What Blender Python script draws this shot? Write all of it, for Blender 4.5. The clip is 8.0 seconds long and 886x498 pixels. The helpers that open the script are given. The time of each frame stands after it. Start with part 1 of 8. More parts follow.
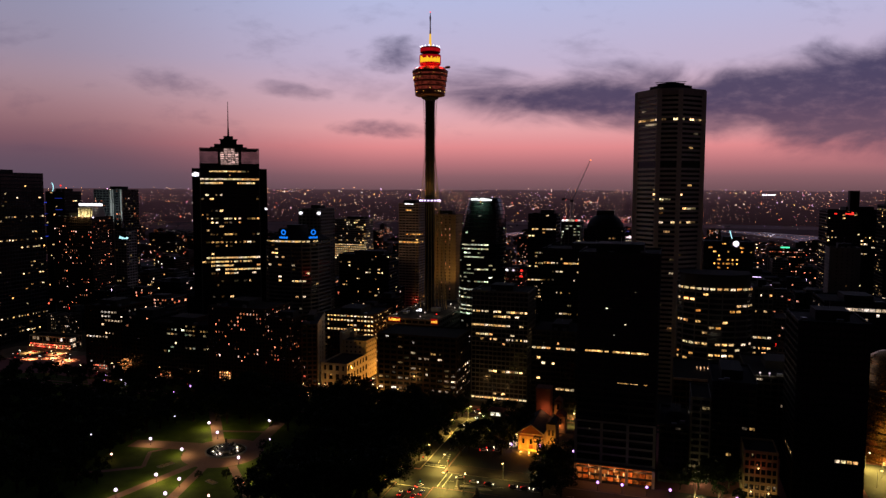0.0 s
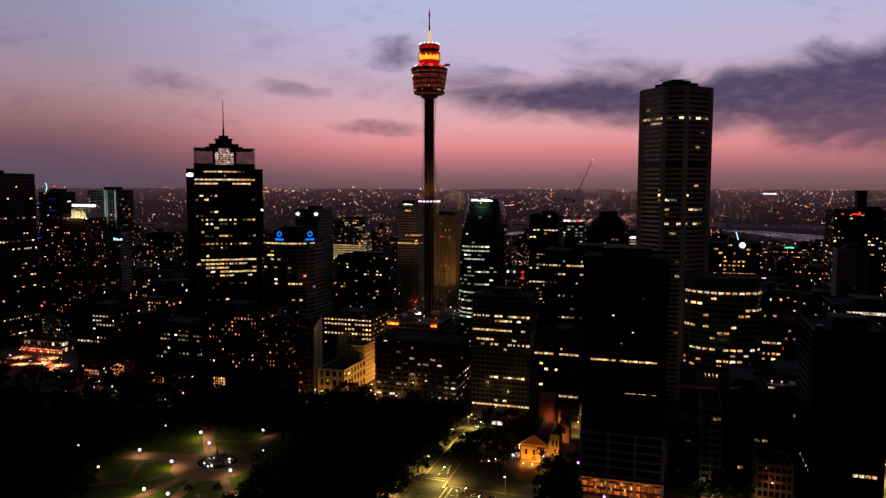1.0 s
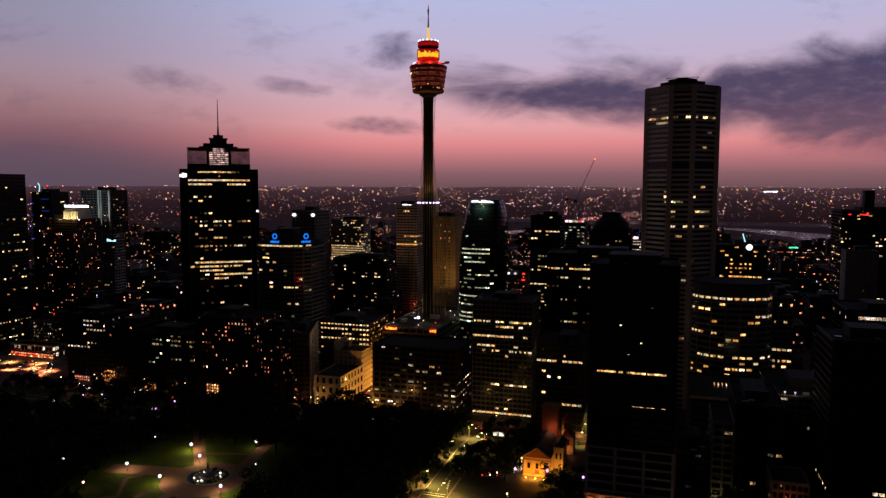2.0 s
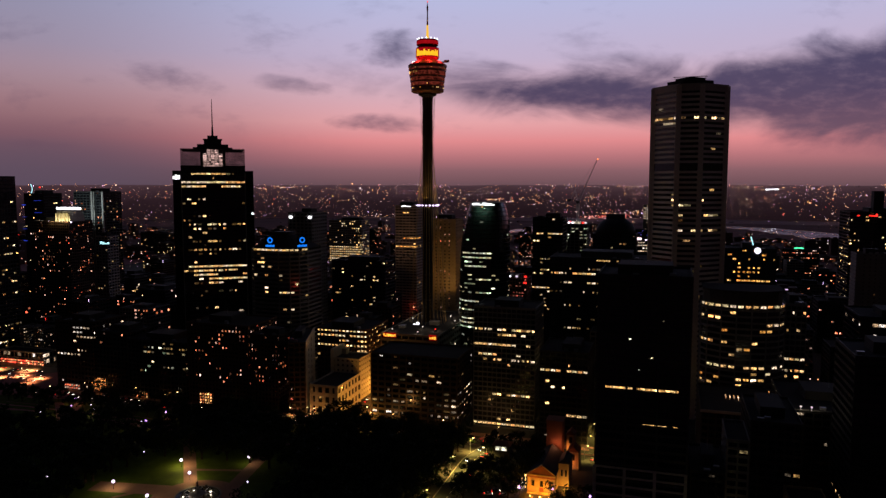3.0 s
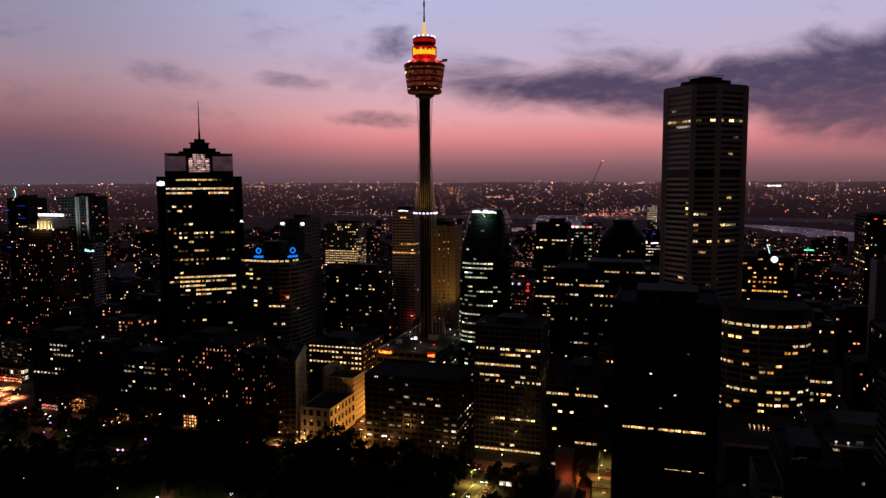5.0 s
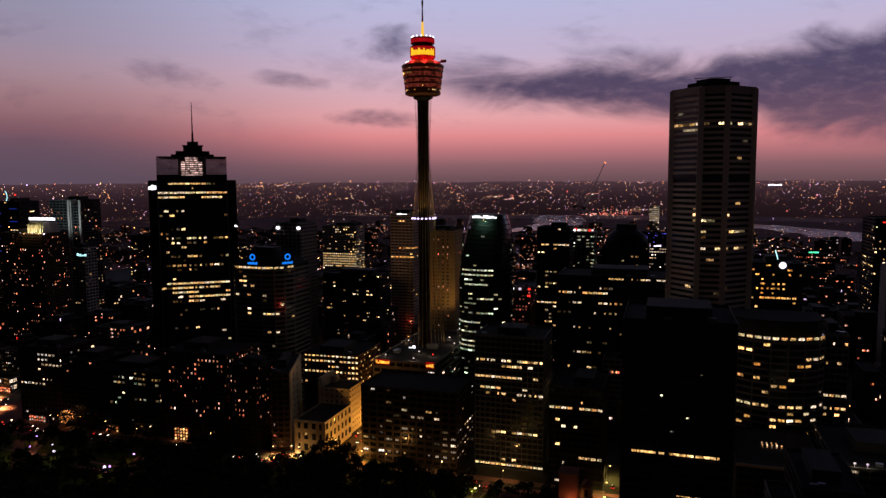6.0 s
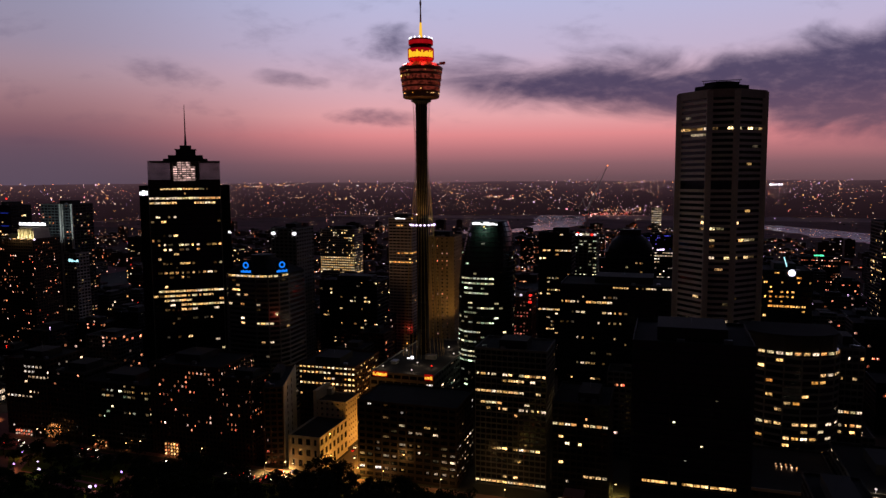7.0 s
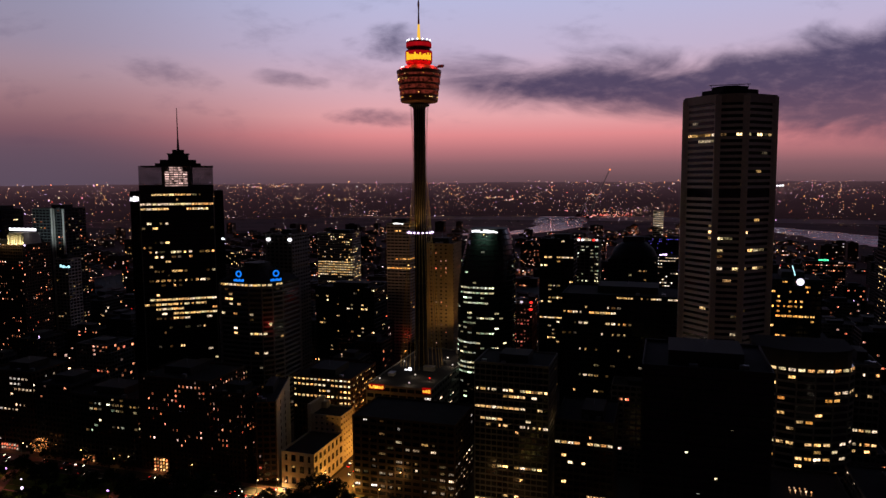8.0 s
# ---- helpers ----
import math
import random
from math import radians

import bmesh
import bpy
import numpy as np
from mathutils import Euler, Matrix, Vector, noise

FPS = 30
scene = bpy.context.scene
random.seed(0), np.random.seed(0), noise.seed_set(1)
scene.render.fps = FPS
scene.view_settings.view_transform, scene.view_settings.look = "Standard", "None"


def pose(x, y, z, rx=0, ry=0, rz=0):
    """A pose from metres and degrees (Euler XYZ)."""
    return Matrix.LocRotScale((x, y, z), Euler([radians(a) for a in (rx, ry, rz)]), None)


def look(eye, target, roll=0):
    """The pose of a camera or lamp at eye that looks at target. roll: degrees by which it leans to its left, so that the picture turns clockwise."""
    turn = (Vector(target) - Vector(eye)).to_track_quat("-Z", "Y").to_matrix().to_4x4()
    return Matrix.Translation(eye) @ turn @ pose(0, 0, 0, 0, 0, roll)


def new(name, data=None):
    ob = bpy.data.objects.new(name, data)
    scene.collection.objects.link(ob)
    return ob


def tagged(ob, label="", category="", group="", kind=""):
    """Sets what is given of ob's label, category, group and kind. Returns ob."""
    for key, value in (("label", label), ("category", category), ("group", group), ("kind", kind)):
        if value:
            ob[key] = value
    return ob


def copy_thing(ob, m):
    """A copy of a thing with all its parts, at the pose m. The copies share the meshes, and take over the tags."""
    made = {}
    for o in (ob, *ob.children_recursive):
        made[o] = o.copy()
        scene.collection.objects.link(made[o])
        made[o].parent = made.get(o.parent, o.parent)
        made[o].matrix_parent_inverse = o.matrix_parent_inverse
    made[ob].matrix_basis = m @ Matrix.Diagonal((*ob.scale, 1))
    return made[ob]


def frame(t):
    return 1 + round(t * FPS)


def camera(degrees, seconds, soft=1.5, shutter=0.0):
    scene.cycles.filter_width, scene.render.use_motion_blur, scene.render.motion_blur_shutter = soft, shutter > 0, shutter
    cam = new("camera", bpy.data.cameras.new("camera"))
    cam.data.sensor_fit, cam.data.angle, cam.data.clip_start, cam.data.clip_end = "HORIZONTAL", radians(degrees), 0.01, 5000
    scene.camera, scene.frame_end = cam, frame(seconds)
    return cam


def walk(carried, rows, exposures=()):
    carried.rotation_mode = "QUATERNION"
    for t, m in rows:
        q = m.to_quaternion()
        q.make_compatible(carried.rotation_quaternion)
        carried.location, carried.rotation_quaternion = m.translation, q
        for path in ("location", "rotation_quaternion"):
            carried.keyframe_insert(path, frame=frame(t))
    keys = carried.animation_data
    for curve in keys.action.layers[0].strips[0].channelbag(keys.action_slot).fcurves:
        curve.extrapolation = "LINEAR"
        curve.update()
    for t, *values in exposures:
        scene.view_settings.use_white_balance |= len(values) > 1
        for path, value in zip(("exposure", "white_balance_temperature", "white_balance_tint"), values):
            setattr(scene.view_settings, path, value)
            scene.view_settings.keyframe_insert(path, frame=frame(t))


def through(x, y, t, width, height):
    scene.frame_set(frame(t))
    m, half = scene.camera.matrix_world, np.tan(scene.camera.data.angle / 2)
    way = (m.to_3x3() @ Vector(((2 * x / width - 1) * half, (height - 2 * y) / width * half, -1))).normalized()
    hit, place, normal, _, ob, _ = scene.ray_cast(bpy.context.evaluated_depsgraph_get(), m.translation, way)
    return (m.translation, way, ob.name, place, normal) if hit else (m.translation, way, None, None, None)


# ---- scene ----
cam = camera(63.4, 8.0, soft=1.4)
METRES, EYE, TILT, LEAN, TURN = 138.0, 152.0, -0.9, 0.0, 17.5
ROWS = [
    (0.0, 0.0, 0.0, 0.0, 0.02, -3.74, -0.23),
    (0.5, 0.0002, 0.052, 0.0056, 0.01, -3.76, -0.2),
    (1.0, 0.0008, 0.1117, 0.0133, -0.0, -3.83, -0.16),
    (1.5, 0.002, 0.17, 0.0235, -0.02, -3.92, -0.15),
    (3.0, 0.003, 0.3569, 0.0679, -0.03, -4.21, -0.03),
    (3.5, 0.0029, 0.4222, 0.0828, -0.05, -4.28, 0.02),
    (4.0, 0.0034, 0.4828, 0.0984, -0.05, -4.35, 0.1),
    (4.5, 0.0056, 0.5476, 0.1165, -0.07, -4.44, 0.18),
    (6.0, 0.0131, 0.73, 0.1657, -0.1, -4.61, 0.28),
    (6.5, 0.0157, 0.7935, 0.1852, -0.11, -4.64, 0.33),
    (7.0, 0.0184, 0.8527, 0.2033, -0.11, -4.68, 0.35),
    (7.5, 0.0215, 0.9149, 0.2221, -0.13, -4.68, 0.33),
    (8.0, 0.0249, 0.9692, 0.2383, -0.13, -4.67, 0.32),
]
walk(cam, [(t, pose(0, 0, EYE, TILT, LEAN, TURN) @ pose(METRES * x, METRES * y, METRES * z, 90 + pitch, roll, yaw)) for t, x, y, z, yaw, pitch, roll in ROWS])

# ---- sky and light ----
VIEW = radians(TURN)          # the clip looks along this heading, towards the afterglow


def nodes_of(tree):
    tree.nodes.clear()
    return tree.nodes, tree.links


class Graph:
    """Small helper to wire node trees."""

    def __init__(self, tree):
        self.n, self.l = nodes_of(tree)

    def add(self, kind, **settings):
        node = self.n.new(kind)
        for key, value in settings.items():
            setattr(node, key, value)
        return node

    def link(self, a, b):
        self.l.new(a, b)

    def put(self, socket, value):
        if hasattr(value, "is_output"):
            self.l.new(value, socket)
        else:
            socket.default_value = value

    def math(self, op, a, b=0.0, c=0.0):
        node = self.add("ShaderNodeMath", operation=op)
        for k, v in enumerate((a, b, c)):
            self.put(node.inputs[k], v)
        return node.outputs[0]

    def step(self, value, lo, hi, out0=0.0, out1=1.0):
        node = self.add("ShaderNodeMapRange", interpolation_type="SMOOTHSTEP")
        for k, v in enumerate((value, lo, hi, out0, out1)):
            self.put(node.inputs[k], v)
        return node.outputs[0]

    def ramp(self, fac, stops):
        node = self.add("ShaderNodeValToRGB")
        while len(node.color_ramp.elements) < len(stops):
            node.color_ramp.elements.new(0.5)
        for e, (p, c) in zip(node.color_ramp.elements, stops):
            e.position, e.color = p, (*c, 1)
        self.put(node.inputs[0], fac)
        return node.outputs[0]

    def mix(self, fac, a, b, blend="MIX"):
        node = self.add("ShaderNodeMix", data_type="RGBA", blend_type=blend)
        self.put(node.inputs[0], fac)
        self.put(node.inputs[6], a)
        self.put(node.inputs[7], b)
        return node.outputs[2]

    def noise(self, vector, scale, detail=4.0, rough=0.55, distortion=0.0):
        node = self.add("ShaderNodeTexNoise")
        if vector is not None:
            self.link(vector, node.inputs["Vector"])
        node.inputs["Scale"].default_value = scale
        node.inputs["Detail"].default_value = detail
        node.inputs["Roughness"].default_value = rough
        node.inputs["Distortion"].default_value = distortion
        return node.outputs[0]


def make_world():
    world = bpy.data.worlds.new("dusk_sky")
    scene.world = world
    world.use_nodes = True
    g = Graph(world.node_tree)
    coord = g.add("ShaderNodeTexCoord")
    turn = g.add("ShaderNodeVectorRotate", rotation_type="Z_AXIS")
    g.link(coord.outputs["Generated"], turn.inputs["Vector"])
    turn.inputs["Angle"].default_value = -VIEW
    sep = g.add("ShaderNodeSeparateXYZ")
    g.link(turn.outputs[0], sep.inputs[0])
    x, y, z = sep.outputs
    # the western sky: dark haze on the horizon, red band, lilac, pale blue
    lin = g.add("ShaderNodeMapRange")
    g.link(z, lin.inputs[0])
    lin.inputs[1].default_value, lin.inputs[2].default_value = -0.02, 0.40
    west = g.ramp(lin.outputs[0], SKY_WEST)
    # the eastern sky, already night
    east = g.ramp(lin.outputs[0], SKY_EAST)
    glow = g.step(y, -0.25, 0.80)
    sky = g.mix(glow, east, west)
    # the afterglow is strongest ahead and to the north of it, and pales to the south
    side = g.math("DIVIDE", x, g.math("MAXIMUM", y, 0.05))
    band = g.math("MULTIPLY", g.step(side, -0.62, -0.05, 0.0, 1.0), glow)
    gain = g.add("ShaderNodeVectorMath", operation="SCALE")
    g.link(sky, gain.inputs[0])
    g.link(g.math("ADD", 0.90, g.math("MULTIPLY", band, 0.63)), gain.inputs["Scale"])
    grey = g.mix(g.math("MULTIPLY", g.step(side, -0.05, -0.58), g.math("MULTIPLY", g.step(z, 0.15, 0.03), 0.85)), gain.outputs[0], (0.112, 0.078, 0.118, 1), "MIX")
    sky = g.mix(g.step(y, 0.1, 0.3), gain.outputs[0], grey)
    # clouds, in the plane across the view
    ahead = g.math("MAXIMUM", y, 0.05)
    u, v = g.math("DIVIDE", x, ahead), g.math("DIVIDE", z, ahead)
    comb = g.add("ShaderNodeCombineXYZ")
    g.link(u, comb.inputs[0])
    g.link(g.math("MULTIPLY", v, 2.4), comb.inputs[1])
    rag = g.math("SUBTRACT", g.noise(comb.outputs[0], 7.0, 7.0, 0.54, 0.55), 0.5)
    fine = g.math("SUBTRACT", g.noise(comb.outputs[0], 30.0, 5.0, 0.6), 0.5)
    # the long bank to the north: its upper and lower edge along the view, both ragged
    along = g.add("ShaderNodeMapRange")
    g.link(u, along.inputs[0])
    along.inputs[1].default_value, along.inputs[2].default_value = -0.10, 0.80
    edges = g.add("ShaderNodeSeparateColor")
    g.link(g.ramp(along.outputs[0], BANK), edges.inputs[0])
    ragged = g.math("ADD", g.math("MULTIPLY", rag, 0.10), g.math("MULTIPLY", fine, 0.009))
    above = g.math("ADD", g.math("SUBTRACT", edges.outputs[0], v), ragged)
    below = g.math("ADD", g.math("SUBTRACT", v, edges.outputs[1]), g.math("MULTIPLY", ragged, 0.8))
    cover = g.math("MULTIPLY", g.step(above, -0.022, 0.026), g.step(below, -0.020, 0.026))
    cover = g.math("MULTIPLY", g.math("MULTIPLY", cover, edges.outputs[2]), g.step(fine, -0.35, 0.10, 0.86, 1.0))
    for u0, v0, a, b, slope, dense, ragged in CLOUDS:
        du = g.math("SUBTRACT", u, u0)
        dv = g.math("SUBTRACT", g.math("SUBTRACT", v, v0), g.math("MULTIPLY", du, slope))
        r2 = g.math("ADD", g.math("POWER", g.math("ABSOLUTE", g.math("DIVIDE", du, a)), 2.0), g.math("POWER", g.math("ABSOLUTE", g.math("DIVIDE", dv, b)), 2.0))
        r2 = g.math("ADD", r2, g.math("ADD", g.math("MULTIPLY", rag, 3.8 * ragged), g.math("MULTIPLY", fine, 1.6 * ragged)))
        one = g.math("MULTIPLY", g.step(r2, 1.30, 0.35) if a > 0.2 else g.step(r2, 1.6, -0.9), dense)
        cover = g.math("MAXIMUM", cover, one)
    # thin veils between
    veil = g.math("MULTIPLY", g.step(g.math("ADD", rag, g.math("MULTIPLY", fine, 0.5)), 0.02, 0.30), g.math("MULTIPLY", g.step(v, 0.03, 0.10), 0.22))
    cover = g.math("MAXIMUM", cover, veil)
    cover = g.math("MULTIPLY", cover, g.step(y, 0.1, 0.4))
    shade = g.ramp(lin.outputs[0], CLOUD_TINT)
    shade = g.mix(g.step(rag, -0.10, 0.22, 0.0, 0.16), shade, (0.130, 0.090, 0.150, 1))
    shade = g.mix(0.03, shade, sky)
    sky = g.mix(cover, sky, shade)
    back = g.add("ShaderNodeBackground")
    g.link(sky, back.inputs[0])
    back.inputs[1].default_value = 1.0
    out = g.add("ShaderNodeOutputWorld")
    g.link(back.outputs[0], out.inputs[0])


# positions run over the sine of the elevation from -0.02 to 0.40
SKY_WEST = [(0.00, (0.060, 0.032, 0.040)), (0.050, (0.100, 0.052, 0.062)), (0.095, (0.168, 0.077, 0.090)), (0.140, (0.31, 0.115, 0.128)),
            (0.190, (0.49, 0.170, 0.178)), (0.25, (0.52, 0.245, 0.258)), (0.34, (0.44, 0.275, 0.325)), (0.45, (0.36, 0.295, 0.405)),
            (0.66, (0.30, 0.325, 0.49)), (0.78, (0.20, 0.22, 0.36)), (1.0, (0.028, 0.032, 0.060))]
SKY_EAST = [(0.00, (0.018, 0.014, 0.012)), (0.30, (0.011, 0.009, 0.009)), (1.0, (0.004, 0.004, 0.0055))]
CLOUD_TINT = [(0.0, (0.09, 0.05, 0.07)), (0.22, (0.14, 0.078, 0.125)), (0.32, (0.068, 0.050, 0.110)), (0.46, (0.056, 0.050, 0.118)), (0.7, (0.070, 0.080, 0.155)), (1.0, (0.07, 0.08, 0.16))]
# centre u, v; half width and height; slope; density; raggedness
CLOUDS = [(-0.070, 0.184, 0.046, 0.026, 0.15, 0.85, 1.1),
          (-0.078, 0.084, 0.064, 0.012, -0.04, 0.8, 1.2), (-0.205, 0.138, 0.052, 0.012, -0.10, 0.6, 1.2), (-0.375, 0.146, 0.06, 0.018, -0.20, 0.5, 1.4),
          (-0.125, 0.150, 0.07, 0.022, -0.2, 0.25, 1.5), (-0.57, 0.056, 0.07, 0.006, -0.05, 0.3, 1.0), (0.05, 0.150, 0.08, 0.026, -0.3, 0.35, 1.3)]
# the bank, from u -0.10 to 0.80: upper edge, lower edge, density
BANK = [(0.0, (0.140, 0.140, 0.0)), (0.115, (0.156, 0.122, 0.7)), (0.17, (0.154, 0.104, 1.0)), (0.26, (0.152, 0.092, 1.0)), (0.41, (0.158, 0.089, 1.0)), (0.52, (0.162, 0.083, 1.0)),
        (0.61, (0.178, 0.070, 1.0)), (0.70, (0.196, 0.058, 1.0)), (0.80, (0.212, 0.054, 1.0)), (1.0, (0.235, 0.045, 1.0))]
make_world()

# ---- materials ----
MATS = {}


def surface(name, colour, rough=0.7, metal=0.0, vary=0.25, grain=1.2, stain=0.12, bump=0.15, spec=0.15, per_piece=0.0):
    """A solid surface: colour broken up by fine grain and by broad stains, with a little relief."""
    if name in MATS:
        return MATS[name]
    m = bpy.data.materials.new(name)
    m.use_nodes = True
    g = Graph(m.node_tree)
    coord = g.add("ShaderNodeTexCoord").outputs["Object"]
    n1, n2 = g.noise(coord, grain, 5.0), g.noise(coord, stain, 3.0)
    f = g.math("ADD", g.math("MULTIPLY", n1, 0.5), g.math("MULTIPLY", n2, 0.5))
    dark, light = [c * (1 - vary) for c in colour], [min(1, c * (1 + vary)) for c in colour]
    col = g.ramp(f, [(0.3, dark), (0.7, light)])
    if per_piece:
        info = g.add("ShaderNodeObjectInfo")
        hsv = g.add("ShaderNodeHueSaturation")
        g.link(g.step(info.outputs["Random"], 0.0, 1.0, 1 - per_piece, 1 + per_piece), hsv.inputs["Value"])
        g.link(col, hsv.inputs["Color"])
        col = hsv.outputs[0]
    p = g.add("ShaderNodeBsdfPrincipled")
    g.link(col, p.inputs["Base Color"])
    g.link(g.step(n1, 0.2, 0.8, max(0.02, rough - 0.12), min(1, rough + 0.12)), p.inputs["Roughness"])
    p.inputs["Metallic"].default_value = metal
    p.inputs["Specular IOR Level"].default_value = spec
    if bump:
        b = g.add("ShaderNodeBump")
        b.inputs["Strength"].default_value = bump
        b.inputs["Distance"].default_value = 0.05
        g.link(n1, b.inputs["Height"])
        g.link(b.outputs[0], p.inputs["Normal"])
    out = g.add("ShaderNodeOutputMaterial")
    g.link(p.outputs[0], out.inputs[0])
    MATS[name] = m
    return m


def lit(name, colours, strength, spread=0.6, grain=0.0, islands=False, sampled=False):
    """Something that gives off light: colour and strength vary from piece to piece; grain breaks up the light of a window."""
    if name in MATS:
        return MATS[name]
    m = bpy.data.materials.new(name)
    m.use_nodes = True
    g = Graph(m.node_tree)
    if islands:
        rnd = g.add("ShaderNodeNewGeometry").outputs["Random Per Island"]
    else:
        rnd = g.add("ShaderNodeObjectInfo").outputs["Random"]
    if len(colours) == 1:
        colours = colours * 2
    k = len(colours)
    col = g.ramp(rnd, [((i + 0.5) / k, c) for i, c in enumerate(colours)])
    wob = g.math("FRACT", g.math("MULTIPLY", rnd, 37.7))
    s = g.math("ADD", strength * (1 - spread), g.math("MULTIPLY", g.math("POWER", wob, 3.0), strength * 3.4 * spread))
    if grain:
        coord = g.add("ShaderNodeTexCoord").outputs["Object"]
        move = g.add("ShaderNodeVectorMath", operation="ADD")
        g.link(coord, move.inputs[0])
        comb = g.add("ShaderNodeCombineXYZ")
        for k3 in range(3):
            g.link(g.math("MULTIPLY", rnd, 91.0 + 13 * k3), comb.inputs[k3])
        g.link(comb.outputs[0], move.inputs[1])
        n = g.noise(move.outputs[0], grain, 3.0, 0.7)
        s = g.math("MULTIPLY", s, g.step(n, 0.36, 0.64, 0.12, 1.5))
    e = g.add("ShaderNodeEmission")
    g.link(col, e.inputs[0])
    g.link(s, e.inputs[1])
    out = g.add("ShaderNodeOutputMaterial")
    g.link(e.outputs[0], out.inputs[0])
    if not sampled:
        m.cycles.emission_sampling = "NONE"
    MATS[name] = m
    return m


CONCRETE = surface("pale_concrete", (0.50, 0.44, 0.39), 0.85, grain=0.8, stain=0.05)
CONCRETE_GREY = surface("grey_concrete", (0.22, 0.21, 0.20), 0.85, grain=0.8, stain=0.06)
CONCRETE_DARK = surface("dark_concrete", (0.06, 0.056, 0.053), 0.85, grain=0.8, stain=0.06)
SANDSTONE = surface("sandstone", (0.42, 0.31, 0.19), 0.9, grain=1.5, stain=0.15)
RENDER_WHITE = surface("white_render", (0.62, 0.56, 0.46), 0.85, grain=0.8, stain=0.1)
BRICK = surface("red_brick", (0.24, 0.10, 0.065), 0.9, grain=2.5, stain=0.15)
BRICK_BROWN = surface("brown_brick", (0.09, 0.052, 0.036), 0.9, grain=2.5, stain=0.15)
GLASS_DARK = surface("dark_glass", (0.012, 0.014, 0.016), 0.12, vary=0.3, grain=0.1, stain=0.03, bump=0.0, spec=0.5)
GLASS_GREEN = surface("green_glass", (0.010, 0.020, 0.018), 0.08, vary=0.3, grain=0.1, stain=0.03, bump=0.0, spec=0.6)
WING_GLASS = surface("smoked_glass", (0.016, 0.016, 0.018), 0.75, vary=0.3, grain=0.1, stain=0.03, bump=0.0, spec=0.05)
METAL_DARK = surface("dark_metal", (0.05, 0.048, 0.05), 0.75, 0.0)
METAL_BLACK = surface("black_metal_panel", (0.022, 0.022, 0.024), 0.65, 0.0)
STEEL = surface("galvanised_steel", (0.35, 0.35, 0.36), 0.45, 0.8)
GOLD = surface("gold_anodised_metal", (0.42, 0.17, 0.10), 0.5, 0.25)
RED_PANEL = surface("red_panel", (0.35, 0.02, 0.02), 0.5)
ROOFING = surface("roof_membrane", (0.05, 0.047, 0.047), 0.95, grain=0.5, stain=0.05, spec=0.03)
TILE = surface("terracotta_roof", (0.20, 0.075, 0.045), 0.85, grain=2.0)
ASPHALT = surface("asphalt", (0.062, 0.060, 0.052), 0.8, grain=1.5, stain=0.06)
PAVING = surface("paving", (0.26, 0.150, 0.12), 0.85, grain=0.9, stain=0.08)
FOOTWAY = surface("old_paving", (0.075, 0.062, 0.052), 0.9, grain=0.9, stain=0.08)
KERB = surface("kerb_stone", (0.30, 0.28, 0.25), 0.85)
PAINT = surface("road_paint", (0.65, 0.63, 0.58), 0.7, vary=0.35, grain=3.0)
GRASS = surface("grass", (0.068, 0.108, 0.009), 0.95, vary=0.45, grain=1.5, stain=0.15, bump=0.4)
# pale pinkish ground: far haze is put into the base colour
SOIL = surface("haze_tinted_ground", (0.38, 0.165, 0.17), 0.9, vary=0.35, grain=0.03, stain=0.004, bump=0.0, spec=0.1)
LEAF = surface("fig_leaf", (0.022, 0.034, 0.010), 0.75, vary=0.5, grain=0.6, stain=0.1, bump=0.0)
LEAF_LIGHT = surface("palm_leaf", (0.06, 0.11, 0.03), 0.6, vary=0.4, grain=0.8, bump=0.0)
BARK = surface("bark", (0.05, 0.036, 0.025), 0.95, grain=2.0)
BRONZE = surface("bronze", (0.06, 0.05, 0.035), 0.4, 0.8)
GRANITE = surface("granite", (0.20, 0.18, 0.17), 0.5, grain=2.0)
WATER = surface("still_water", (0.010, 0.012, 0.016), 0.16, vary=0.2, grain=0.02, stain=0.004, bump=0.0, spec=0.5)
BASIN = surface("fountain_water", (0.010, 0.013, 0.015), 0.06, vary=0.2, grain=2.0, bump=0.25, spec=0.5)
CAR_PAINTS = [surface("car_paint_%s" % n, c, 0.25, 0.2, 0.05, bump=0.0, spec=0.5) for n, c in
              (("white", (0.6, 0.6, 0.6)), ("black", (0.02, 0.02, 0.02)), ("silver", (0.3, 0.3, 0.32)), ("red", (0.25, 0.02, 0.02)), ("blue", (0.03, 0.06, 0.2)))]
RUBBER = surface("rubber", (0.02, 0.02, 0.02), 0.9)

WARM = [(1.0, 0.42, 0.08), (1.0, 0.52, 0.14), (1.0, 0.58, 0.20), (1.0, 0.36, 0.07)]
OFFICE = [(1.0, 0.55, 0.17), (1.0, 0.67, 0.31), (1.0, 0.42, 0.12), (0.94, 0.76, 0.36), (1.0, 0.75, 0.52)]
COOL = [(0.62, 0.85, 0.55), (0.85, 0.85, 0.50), (0.80, 0.85, 0.70), (0.95, 0.78, 0.42)]
HOME = [(1.0, 0.26, 0.09), (1.0, 0.38, 0.19), (1.0, 0.13, 0.06), (1.0, 0.52, 0.36), (1.0, 0.30, 0.12), (1.0, 0.64, 0.52)]
PANES = {}       # for each window light: the same for panes joined into one mesh
STEADY, STEADY_PANES = {}, {}       # and for floors that are lit from end to end


def window_light(name, colours, strength, spread, grain):
    m = lit(name, colours, strength, spread, grain)
    PANES[m.name] = lit(name + "_grid", colours, strength, spread, grain, islands=True)
    STEADY[m.name] = lit(name + "_row", colours, strength * 0.72, spread * 0.4, grain)
    STEADY_PANES[m.name] = lit(name + "_row_grid", colours, strength * 0.72, spread * 0.4, grain, islands=True)
    return m


